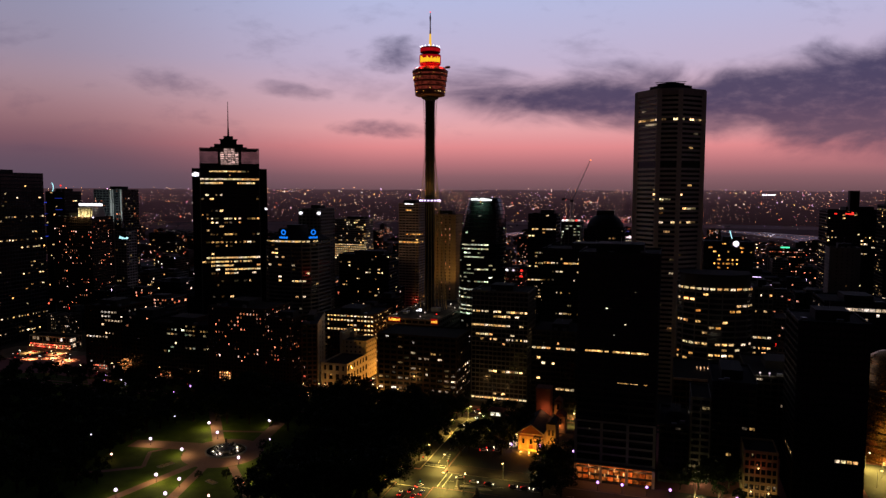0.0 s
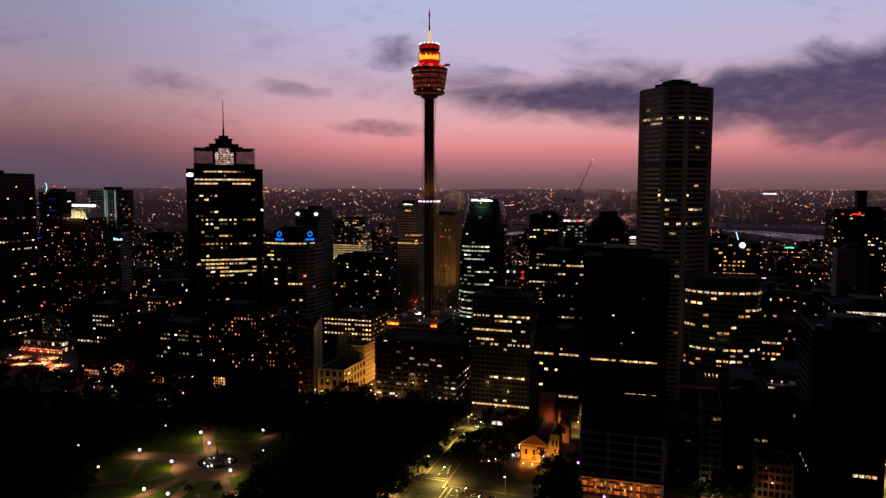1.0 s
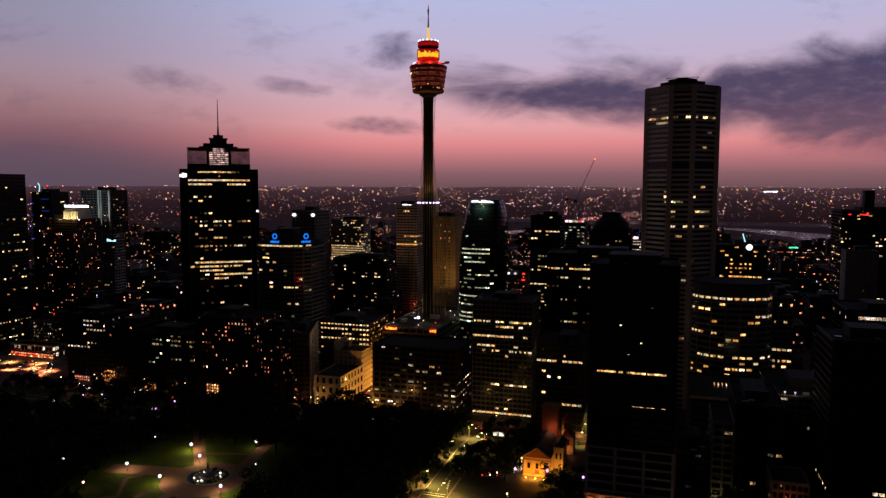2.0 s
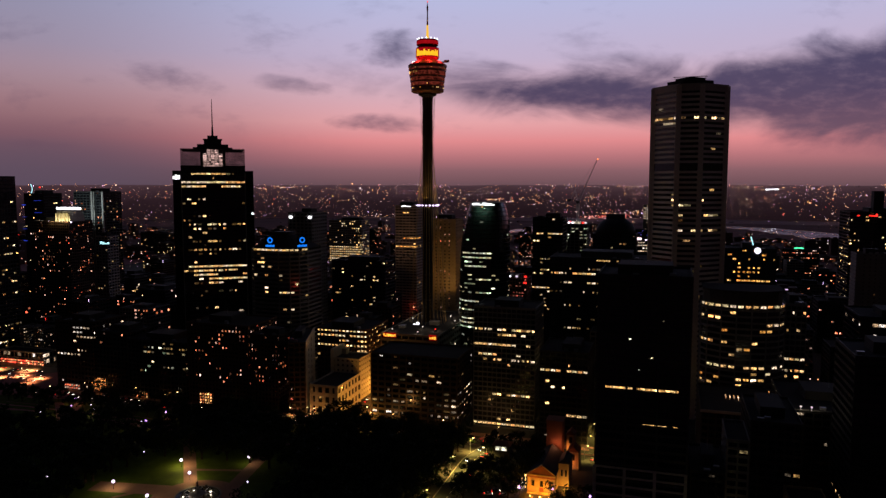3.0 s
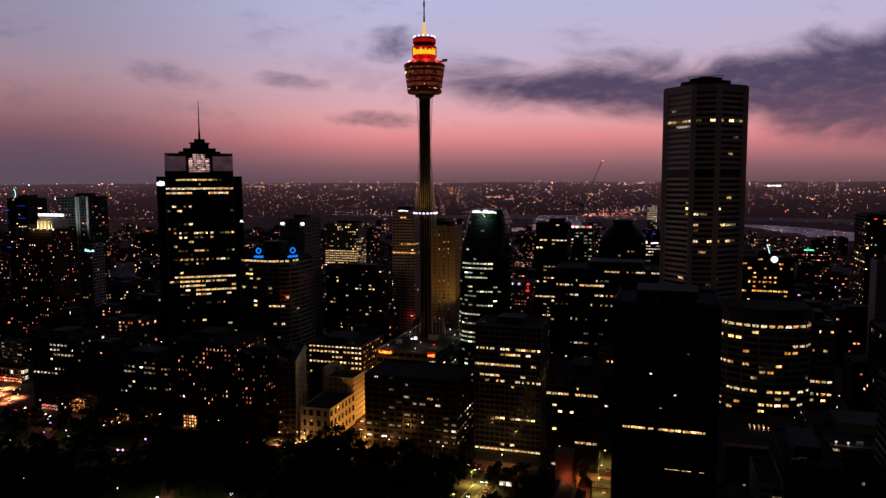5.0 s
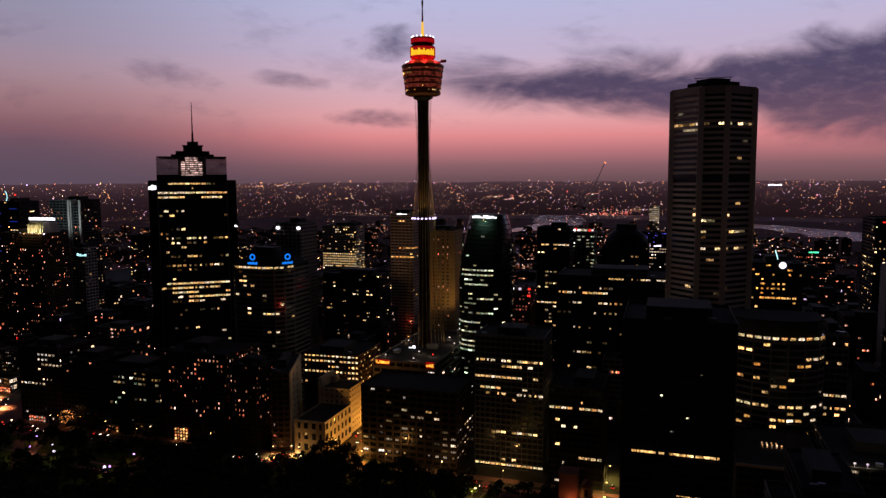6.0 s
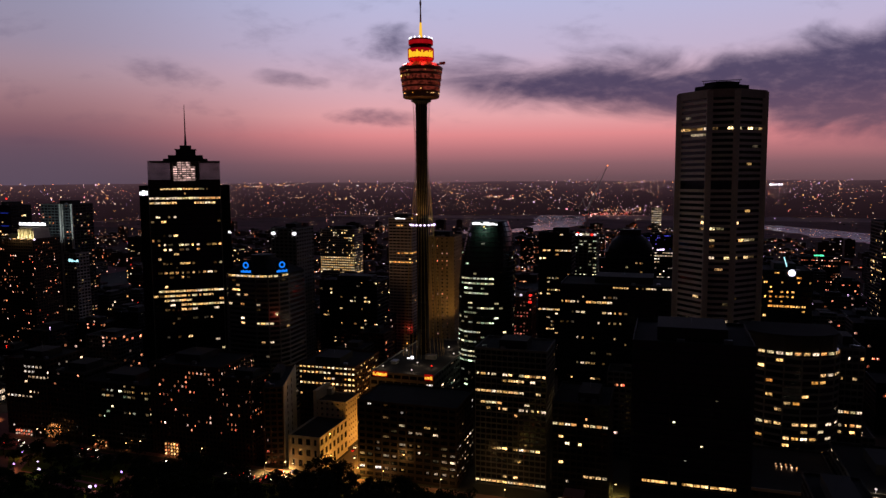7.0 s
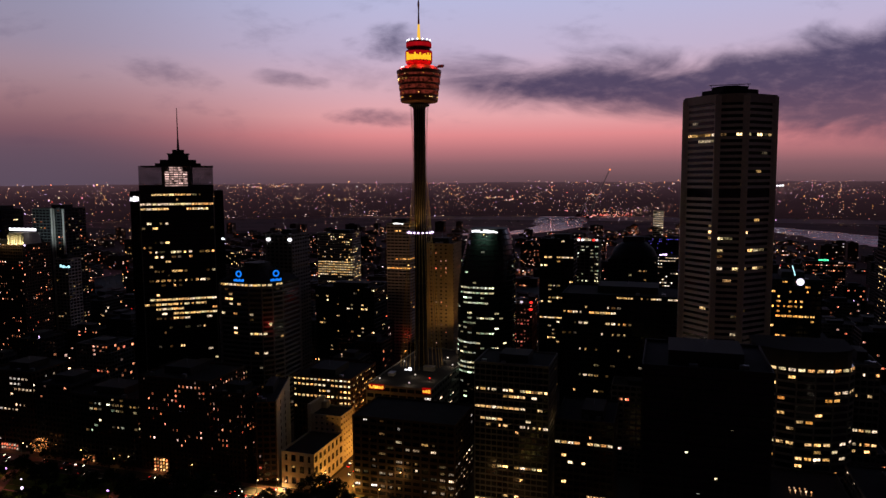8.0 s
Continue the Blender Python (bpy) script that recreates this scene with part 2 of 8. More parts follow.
LIT_OFFICE = window_light("lit_office_window", OFFICE, 1.6, 0.65, 0.8)
LIT_OFFICE_DIM = window_light("dim_office_window", OFFICE, 0.22, 0.8, 0.55)
LIT_WARM = window_light("lit_warm_window", WARM, 1.6, 0.6, 0.7)
LIT_COOL = window_light("lit_cool_window", COOL, 1.15, 0.8, 0.8)
LIT_HOME = window_light("lit_home_window", HOME, 0.95, 0.88, 0.8)
LIT_WHITE = window_light("lit_white_window", [(1.0, 0.74, 0.50), (1.0, 0.62, 0.34), (0.95, 0.82, 0.72)], 1.15, 0.8, 0.8)
LIT_RED = window_light("lit_red_window", [(1.0, 0.16, 0.12), (1.0, 0.34, 0.22)], 0.34, 0.7, 0.5)
LAMP_WHITE = lit("lamp_globe_white", [(0.88, 0.70, 1.0)], 2.8, 0.1)
LAMP_VIOLET = lit("lamp_globe_violet", [(0.60, 0.30, 1.0)], 3.4, 0.1)
LAMP_ROOF = lit("roof_lamp_glow", [(1.0, 0.85, 0.70), (0.9, 0.75, 1.0), (1.0, 0.6, 0.3)], 1.6, 0.5)
LAMP_WARM = lit("lamp_warm", [(1.0, 0.62, 0.20), (1.0, 0.75, 0.40)], 6.0, 0.3)
SIGN_WHITE = lit("white_sign_light", [(0.95, 0.93, 1.0)], 2.2, 0.1)
SIGN_BLUE = lit("blue_sign_light", [(0.01, 0.22, 1.0)], 1.0, 0.1)
SIGN_RED = lit("red_sign_light", [(1.0, 0.03, 0.02)], 1.8, 0.1)
SIGN_YELLOW = lit("yellow_sign_light", [(1.0, 0.50, 0.02)], 1.15, 0.05)
SIGN_CYAN = lit("cyan_sign_light", [(0.45, 0.90, 1.0)], 1.5, 0.1)
SIGN_VIOLET = lit("violet_ring_light", [(0.80, 0.58, 1.0)], 2.8, 0.1)
SIGN_GREEN = lit("green_sign_light", [(0.1, 1.0, 0.45)], 1.5, 0.1)
TAIL = lit("tail_light", [(1.0, 0.03, 0.02)], 4.0, 0.3)
HEAD = lit("head_light", [(1.0, 0.88, 0.66)], 7.0, 0.3)
FAR_LAMP = lit("far_town_lamp", [(1.0, 0.36, 0.11), (1.0, 0.50, 0.27), (1.0, 0.68, 0.55), (1.0, 0.36, 0.10), (0.95, 0.72, 0.85), (1.0, 0.50, 0.22), (1.0, 0.22, 0.12), (0.85, 0.50, 0.95)], 3.6, 0.93, islands=True)
FAR_GLINT = lit("far_bright_lamp", [(1.0, 0.40, 0.10), (1.0, 0.66, 0.40), (1.0, 0.30, 0.06), (1.0, 0.80, 0.70), (1.0, 0.46, 0.14), (1.0, 0.10, 0.06), (0.75, 0.50, 1.0)], 6.5, 0.75, islands=True)


# ---- mesh helpers ----
class Solid:
    """Collects corners and faces for one mesh."""

    def __init__(self):
        self.v, self.f = [], []

    def box(self, x0, x1, y0, y1, z0, z1):
        k = len(self.v)
        self.v += [(x0, y0, z0), (x1, y0, z0), (x1, y1, z0), (x0, y1, z0), (x0, y0, z1), (x1, y0, z1), (x1, y1, z1), (x0, y1, z1)]
        self.f += [(k, k + 3, k + 2, k + 1), (k + 4, k + 5, k + 6, k + 7), (k, k + 1, k + 5, k + 4), (k + 1, k + 2, k + 6, k + 5), (k + 2, k + 3, k + 7, k + 6), (k + 3, k, k + 4, k + 7)]
        return self

    def prism(self, ring, z0, z1, top=None):
        """An upright prism over a ring of (x, y), counter-clockwise; top: another ring for a taper."""
        k, n = len(self.v), len(ring)
        self.v += [(x, y, z0) for x, y in ring] + [(x, y, z1) for x, y in (top or ring)]
        self.f += [(k + i, k + (i + 1) % n, k + n + (i + 1) % n, k + n + i) for i in range(n)]
        self.f += [tuple(k + n - 1 - i for i in range(n)), tuple(k + n + i for i in range(n))]
        return self

    def ring(self, outer, inner, z0, z1):
        """A hollow band between two rings of equal count."""
        k, n = len(self.v), len(outer)
        for ring, z in ((outer, z0), (outer, z1), (inner, z1), (inner, z0)):
            self.v += [(x, y, z) for x, y in ring]
        for a in range(4):
            b = (a + 1) % 4
            self.f += [(k + a * n + i, k + a * n + (i + 1) % n, k + b * n + (i + 1) % n, k + b * n + i) for i in range(n)]
        return self

    def turned(self, profile, n=16, cx=0.0, cy=0.0):
        """A body of revolution from a profile of (radius, z), bottom to top."""
        k = len(self.v)
        for r, z in profile:
            self.v += [(cx + r * math.cos(2 * math.pi * i / n), cy + r * math.sin(2 * math.pi * i / n), z) for i in range(n)]
        for j in range(len(profile) - 1):
            self.f += [(k + j * n + i, k + j * n + (i + 1) % n, k + (j + 1) * n + (i + 1) % n, k + (j + 1) * n + i) for i in range(n)]
        m = len(profile) - 1
        self.f += [tuple(k + n - 1 - i for i in range(n)), tuple(k + m * n + i for i in range(n))]
        return self

    def rod(self, a, b, ra, rb=None, n=5):
        """A tapered rod between two points."""
        a, b = Vector(a), Vector(b)
        q = (b - a).to_track_quat("Z", "Y")
        k = len(self.v)
        for p, r in ((a, ra), (b, ra if rb is None else rb)):
            for i in range(n):
                w = p + q @ Vector((r * math.cos(2 * math.pi * i / n), r * math.sin(2 * math.pi * i / n), 0))
                self.v.append(tuple(w))
        self.f += [(k + i, k + (i + 1) % n, k + n + (i + 1) % n, k + n + i) for i in range(n)]
        self.f += [tuple(k + n - 1 - i for i in range(n)), tuple(k + n + i for i in range(n))]
        return self

    def face(self, *points):
        k = len(self.v)
        self.v += [tuple(p) for p in points]
        self.f.append(tuple(range(k, k + len(points))))
        return self

    def mesh(self, name, material, smooth=False):
        me = bpy.data.meshes.new(name)
        me.from_pydata(self.v, [], self.f)
        me.materials.append(material)
        if smooth:
            me.shade_smooth()
        me.update()
        return me


def circle(r, n=24, cx=0.0, cy=0.0, start=0.0):
    return [(cx + r * math.cos(start + 2 * math.pi * i / n), cy + r * math.sin(start + 2 * math.pi * i / n)) for i in range(n)]


def rect(x0, x1, y0, y1):
    return [(x0, y0), (x1, y0), (x1, y1), (x0, y1)]


def thing(name, at, label, category, group="", kind="", turn=0.0):
    ob = new(name)
    ob.empty_display_size = 1.0
    ob.matrix_basis = pose(at[0], at[1], at[2], 0, 0, turn)
    return tagged(ob, label, category, group, kind)


def part(name, solid, material, parent, label="", at=None, turn=0.0, smooth=False):
    me = solid if isinstance(solid, bpy.types.Mesh) else solid.mesh(name, material, smooth)
    ob = new(name, me)
    ob.parent = parent
    if at is not None:
        ob.matrix_basis = pose(at[0], at[1], at[2], 0, 0, turn)
    if label:
        tagged(ob, label)
    return ob


def glow_point(parent, at, watts, colour, size=0.3):
    data = bpy.data.lights.new("light", "POINT")
    data.energy, data.color, data.shadow_soft_size = watts, colour, size
    ob = new("light", data)
    ob.parent = parent
    ob.location = at
    return ob


def shine_down(parent, at, watts, colour, angle, blend=1.0):
    data = bpy.data.lights.new("light", "SPOT")
    data.energy, data.color, data.spot_size, data.spot_blend, data.shadow_soft_size = watts, colour, radians(angle), blend, 0.25
    ob = new("light", data)
    ob.parent = parent
    ob.location = at
    return ob


def ease(t):
    t = min(1.0, max(0.0, t))
    return t * t * (3 - 2 * t)


def gz(x, y):
    """Height of the ground: the park on its ridge, the streets below it, low hills far off."""
    far = math.hypot(x, y)
    z = -10.0 * ease((y - 430) / 78.0) if y > 430 else 0.0
    if far > 3780:
        f = (far - 3780) / 1170.0
        z += 166.0 * f ** 1.12 + (7 * noise.noise((x / 420, y / 420, 0)) + 3 * noise.noise((x / 130, y / 130, 5))) * ease(3 * f)
    return z


STREET = -10.0

# ---- ground ----


def make_ground():
    """One sheet that reaches the horizon."""
    rad = [0, 60, 120, 180, 230, 270] + [300 + 12 * i for i in range(32)] + [700, 800, 950, 1150, 1400] + [1600 + 120 * i for i in range(18)] + [3780 + 45 * i for i in range(27)]
    ang = 300
    v, f = [(0, 0, 0)], []
    for r in rad[1:]:
        for i in range(ang):
            x, y = r * math.cos(2 * math.pi * i / ang), r * math.sin(2 * math.pi * i / ang)
            v.append((x, y, gz(x, y)))
    for i in range(ang):
        f.append((0, 1 + i, 1 + (i + 1) % ang))
    for j in range(len(rad) - 2):
        a, b = 1 + j * ang, 1 + (j + 1) * ang
        f += [(a + i, b + i, b + (i + 1) % ang, a + (i + 1) % ang) for i in range(ang)]
    me = bpy.data.meshes.new("ground")
    me.from_pydata(v, [], f)
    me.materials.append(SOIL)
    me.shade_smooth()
    tagged(new("ground", me), "built-up ground tinted with haze that runs to the horizon", "ground", kind="structure")


make_ground()


def make_backdrop():
    """The plain far away: haze is put into its glow, pale at the top, dark at its near side."""
    m = bpy.data.materials.new("hazy_distance")
    m.use_nodes = True
    g = Graph(m.node_tree)
    coord = g.add("ShaderNodeTexCoord").outputs["Object"]
    sep = g.add("ShaderNodeSeparateXYZ")
    g.link(coord, sep.inputs[0])
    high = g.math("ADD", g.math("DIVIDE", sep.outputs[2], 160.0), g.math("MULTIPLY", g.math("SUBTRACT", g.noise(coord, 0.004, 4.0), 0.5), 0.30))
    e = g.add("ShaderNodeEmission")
    # emission brightens with height in place of distance haze
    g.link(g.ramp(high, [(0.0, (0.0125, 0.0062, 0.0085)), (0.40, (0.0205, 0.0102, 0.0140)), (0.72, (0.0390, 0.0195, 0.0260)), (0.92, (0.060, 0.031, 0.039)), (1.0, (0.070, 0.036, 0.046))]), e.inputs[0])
    out = g.add("ShaderNodeOutputMaterial")
    g.link(e.outputs[0], out.inputs[0])
    m.cycles.emission_sampling = "NONE"
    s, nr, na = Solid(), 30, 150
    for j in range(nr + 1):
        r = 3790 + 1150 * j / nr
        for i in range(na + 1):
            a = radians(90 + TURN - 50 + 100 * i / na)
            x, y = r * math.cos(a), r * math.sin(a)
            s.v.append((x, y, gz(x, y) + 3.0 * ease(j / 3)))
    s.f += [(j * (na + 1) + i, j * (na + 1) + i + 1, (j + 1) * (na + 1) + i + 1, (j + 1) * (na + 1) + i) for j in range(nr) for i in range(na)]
    tagged(new("backdrop", s.mesh("backdrop", m, True)), "far plain with haze put into its glow", "backdrop", kind="structure")


make_backdrop()


def drape(name, outline_x, outline_y, material, label, category, lift=0.05, cell=6.0, kind="structure"):
    """A strip of paving, road or lawn laid over the ground: a grid between two ranges."""
    (x0, x1), (y0, y1) = outline_x, outline_y
    nx, ny = max(1, round((x1 - x0) / cell)), max(1, round((y1 - y0) / cell))
    s = Solid()
    for j in range(ny + 1):
        for i in range(nx + 1):
            x, y = x0 + (x1 - x0) * i / nx, y0 + (y1 - y0) * j / ny
            s.v.append((x, y, gz(x, y) + lift))
    s.f += [(j * (nx + 1) + i, j * (nx + 1) + i + 1, (j + 1) * (nx + 1) + i + 1, (j + 1) * (nx + 1) + i) for j in range(ny) for i in range(nx)]
    ob = new(name, s.mesh(name, material))
    return tagged(ob, label, category, kind=kind)


# ---- buildings ----
FOOT = []       # footprints, so that later blocks keep clear


def lites(width, high, lite=1.45, gap=0.22):
    """A window of several upright lites with mullion gaps between them."""
    n = max(1, round(width / (lite + gap)))
    step = width / n
    s = Solid()
    for i in range(n):
        a = -width / 2 + i * step + gap / 2
        s.box(a, a + step - gap, -0.06, 0.06, 0, high)
    return s


def tower(name, label, x, y, top, wall=CONCRETE_GREY, glass=GLASS_DARK, floor=3.6, sill=1.3, bay=4.0, pier=0.6, proud=0.35,
          rows=(), chance=0.06, glow=LIT_OFFICE, dim=None, seed=1, base=STREET, parapet=1.2, plant=True, plant_h=5.0, sides="frl", blank=(), category="building", cap=130, turn=0.0, pane=1.45, lite=1.45, narrow=1.0, side_rows=False):
    """A block with floors: dark glazed core, a spandrel band for every floor, upright piers, lit panes, parapet, plant room.
    rows: (height, from, to, chance) along the street front; blank: heights (from, to) with no windows at all."""
    rng = random.Random(seed)
    (x0, x1), (y0, y1) = x, y
    w, d, h = x1 - x0, y1 - y0, top - base
    root = thing(name, ((x0 + x1) / 2, (y0 + y1) / 2, base), label, category, turn=turn)
    FOOT.append((x0, x1, y0, y1))
    far = y0 > 650 and x0 < -100 and name != "stepped_tower" or y0 > 700 or x0 < -700
    hw, hd = w / 2, d / 2
    part("glazing", Solid().box(-hw + proud, hw - proud, -hd + proud, hd - proud, 0, h - 0.2), glass, root)
    n = max(2, int(h / floor))
    fl = h / n
    band = Solid().ring(rect(-hw, hw, -hd, hd), rect(-hw + proud + 0.1, hw - proud - 0.1, -hd + proud + 0.1, hd - proud - 0.1), 0, sill).mesh("spandrel", wall)
    if far:
        bands = Solid()
        for i in range(n):
            bands.ring(rect(-hw, hw, -hd, hd), rect(-hw + proud + 0.1, hw - proud - 0.1, -hd + proud + 0.1, hd - proud - 0.1), i * fl, i * fl + sill)
        tagged(part("spandrel_band", bands, wall, root), kind="stuff")
    else:
        for i in range(n):
            part("spandrel", band, wall, root, at=(0, 0, i * fl))
    nx, ny = max(2, round(w / bay)), max(2, round(d / bay))
    bx, by = w / nx, d / ny
    if pier > 0 and far:
        posts = Solid()
        for i in range(nx + 1):
            px = min(hw - pier / 2 - 0.01, max(-hw + pier / 2 + 0.01, -hw + i * bx))
            posts.box(px - pier / 2, px + pier / 2, -hd - 0.02, -hd + proud + 0.1, 0, h - 0.1).box(px - pier / 2, px + pier / 2, hd - proud - 0.1, hd + 0.02, 0, h - 0.1)
        for i in range(1, ny):
            py = -hd + i * by
            posts.box(-hw - 0.02, -hw + proud + 0.1, py - pier / 2, py + pier / 2, 0, h - 0.1).box(hw - proud - 0.1, hw + 0.02, py - pier / 2, py + pier / 2, 0, h - 0.1)
        tagged(part("pier_grid", posts, wall, root), kind="stuff")
    elif pier > 0:
        post = Solid().box(-pier / 2, pier / 2, -proud * 0.9, proud * 0.9, 0, h - 0.1).mesh("pier", wall)
        for i in range(nx + 1):
            px = min(hw - pier / 2 - 0.01, max(-hw + pier / 2 + 0.01, -hw + i * bx))
            part("pier", post, wall, root, at=(px, -hd + proud * 0.8, 0))
            if i in (0, nx):
                part("pier", post, wall, root, at=(px, hd - proud * 0.8, 0))
        for i in range(1, ny):
            part("pier", post, wall, root, at=(hw - proud * 0.8, -hd + i * by, 0), turn=90)
            part("pier", post, wall, root, at=(-hw + proud * 0.8, -hd + i * by, 0), turn=90)
    pw, pd, ph = (bx - max(pier, 0.15)) * narrow, (by - max(pier, 0.15)) * narrow, min(pane, fl - sill - 0.1)
    panes = {m: [(lites(pw * k, ph, lite).mesh("window", m), lites(pd * k, ph, lite).mesh("window", m)) for k in (1.0, 0.85, 0.62, 0.4)] for m in {glow, dim or glow}}
    jobs = []
    lit_floors = {}
    for z, a, b, p in rows:
        lit_floors.setdefault(min(n - 1, max(0, int((z - base) / fl))), []).append((a, b, p))
    for i in range(n):
        zf = i * fl + sill
        if any(lo <= zf + base <= hi for lo, hi in blank):
            continue
        run = 0
        for k in range(nx):
            u = (k + 0.5) / nx
            p = chance
            for a, b, q in lit_floors.get(i, ()):
                if a <= u <= b:
                    p = q
            if p == chance:
                p *= max(0.04, 1.0 + 4.0 * noise.noise((k * 0.31, i * 0.27, seed * 7.3)))
            if run and rng.random() < 0.35:
                p = max(p, 0.6)
            run = rng.random() < p
            if run:
                jobs.append(("f", -hw + (k + 0.5) * bx, zf))
        if i in lit_floors and max(q for _, _, q in lit_floors[i]) > 0.5:
            ps = 0.5
        else:
            ps = chance
        for side in ("r", "l"):
            if side in sides:
                for k in range(ny):
                    pk = ps if ps > chance else ps * max(0.04, 1.0 + 4.0 * noise.noise((k * 0.31, i * 0.27, seed * 7.3 + 50)))
                    if side_rows:
                        pk = max([q for a, b, q in lit_floors.get(i, ()) if a <= (k + 0.5) / ny <= b] or [chance])
                    if rng.random() < pk:
                        jobs.append((side, -hd + (k + 0.5) * by, zf))
    if len(jobs) > cap and not far:
        keep = [j for j in jobs if int((j[2] - sill) / fl + 0.5) in lit_floors and (j[0] == "f" or side_rows)]
        rest = [j for j in jobs if j not in keep]
        rng.shuffle(rest)
        jobs = keep + rest[:max(10, cap - len(keep))]
    def steady(side, zf):
        return side == "f" and any(q >= 0.8 for _, _, q in lit_floors.get(int((zf - sill) / fl + 0.5), ()))

    if far:
        for m, row in [(glow, True), (glow, False)] + ([(dim, False)] if dim else []):
            grid = Solid()
            for side, s, zf in jobs:
                if steady(side, zf) == row and (row or rng.random() < (0.5 if dim else 1.0)):
                    z0 = zf + fl - sill - ph - 0.06
                    width = (pw if side == "f" else pd) * rng.choice((1.0, 0.85, 0.95, 1.0) if row else (1.0, 0.85, 0.62, 0.4))
                    k = max(1, round(width / (lite + 0.22)))
                    for q in range(k):
                        a = s - width / 2 + width * q / k + 0.1
                        c = a + width / k - 0.2
                        if side == "f":
                            grid.box(a, c, -hd + proud - 0.08, -hd + proud + 0.04, z0, z0 + ph)
                        else:
                            sx = (hw - proud + 0.02) * (1 if side == "r" else -1)
                            grid.box(sx - 0.06, sx + 0.06, a, c, z0, z0 + ph)
            if grid.v:
                tagged(part("window_grid", grid, (STEADY_PANES if row else PANES)[m.name], root), kind="stuff")
        jobs = []
    wide = lites(pw, ph, lite).mesh("window", STEADY[glow.name])
    for side, s, zf in jobs:
        full = any(q >= 0.95 for _, _, q in lit_floors.get(int((zf - sill) / fl + 0.5), ()))
        m = dim if dim and rng.random() < (0.05 if full else 0.5) else glow
        if steady(side, zf) and (full or rng.random() < 0.7):
            part("window", wide, STEADY[glow.name], root, at=(s, -hd + proud - 0.02, zf + fl - sill - ph - 0.06))
        elif side == "f":
            part("window", rng.choice(panes[m])[0], m, root, at=(s, -hd + proud - 0.02, zf + fl - sill - ph - 0.06))
        else:
            sx = (hw - proud + 0.02) * (1 if side == "r" else -1)
            part("window", rng.choice(panes[m])[1], m, root, at=(sx, s, zf + fl - sill - ph - 0.06), turn=90)
    if parapet:
        part("parapet", Solid().ring(rect(-hw - 0.05, hw + 0.05, -hd - 0.05, hd + 0.05), rect(-hw + 0.4, hw - 0.4, -hd + 0.4, hd - 0.4), h - 0.3, h + parapet), wall, root)
    part("roof", Solid().box(-hw + 0.38, hw - 0.38, -hd + 0.38, hd - 0.38, h - 0.25, h + 0.15), ROOFING, root)
    if plant:
        a, b = hw * rng.uniform(0.35, 0.6), hd * rng.uniform(0.35, 0.6)
        cx, cy = hw * rng.uniform(-0.25, 0.25), hd * rng.uniform(-0.2, 0.25)
        part("plant_room", Solid().box(cx - a, cx + a, cy - b, cy + b, h + 0.1, h + plant_h), CONCRETE_DARK, root)
        for i in range(2):
            ux, uy = hw * rng.uniform(-0.8, 0.8), -hd * rng.uniform(0.6, 0.85)
            part("roof_unit", Solid().box(ux - 1.4, ux + 1.4, uy - 1.0, uy + 1.0, h + 0.1, h + rng.uniform(1.2, 2.4)), STEEL, root)
        part("aerial", Solid().rod((cx, cy, h + plant_h - 0.1), (cx, cy, h + plant_h + rng.uniform(3, 7)), 0.12, 0.05), STEEL, root)
    return root


def sign(name, label, at, w, h, material, turn=0.0, letters=7, seed=1, frame_mat=METAL_BLACK):
    """A lit roof sign whose writing cannot be read: bars of light on a dark rail frame."""
    rng = random.Random(seed)
    root = thing(name, at, label, "sign", turn=turn)
    part("backing", Solid().box(-w / 2, w / 2, 0.05, 0.35, 0, h), frame_mat, root)
    xx, step = -w / 2 + 0.1, (w - 0.2) / letters
    for i in range(letters):
        hh = h * rng.uniform(0.45, 0.86)
        part("bar", Solid().box(xx + step * 0.07, xx + step * 0.92, -0.12, 0.06, h * rng.uniform(0.12, 0.25), hh), material, root)
        xx += step
    return root


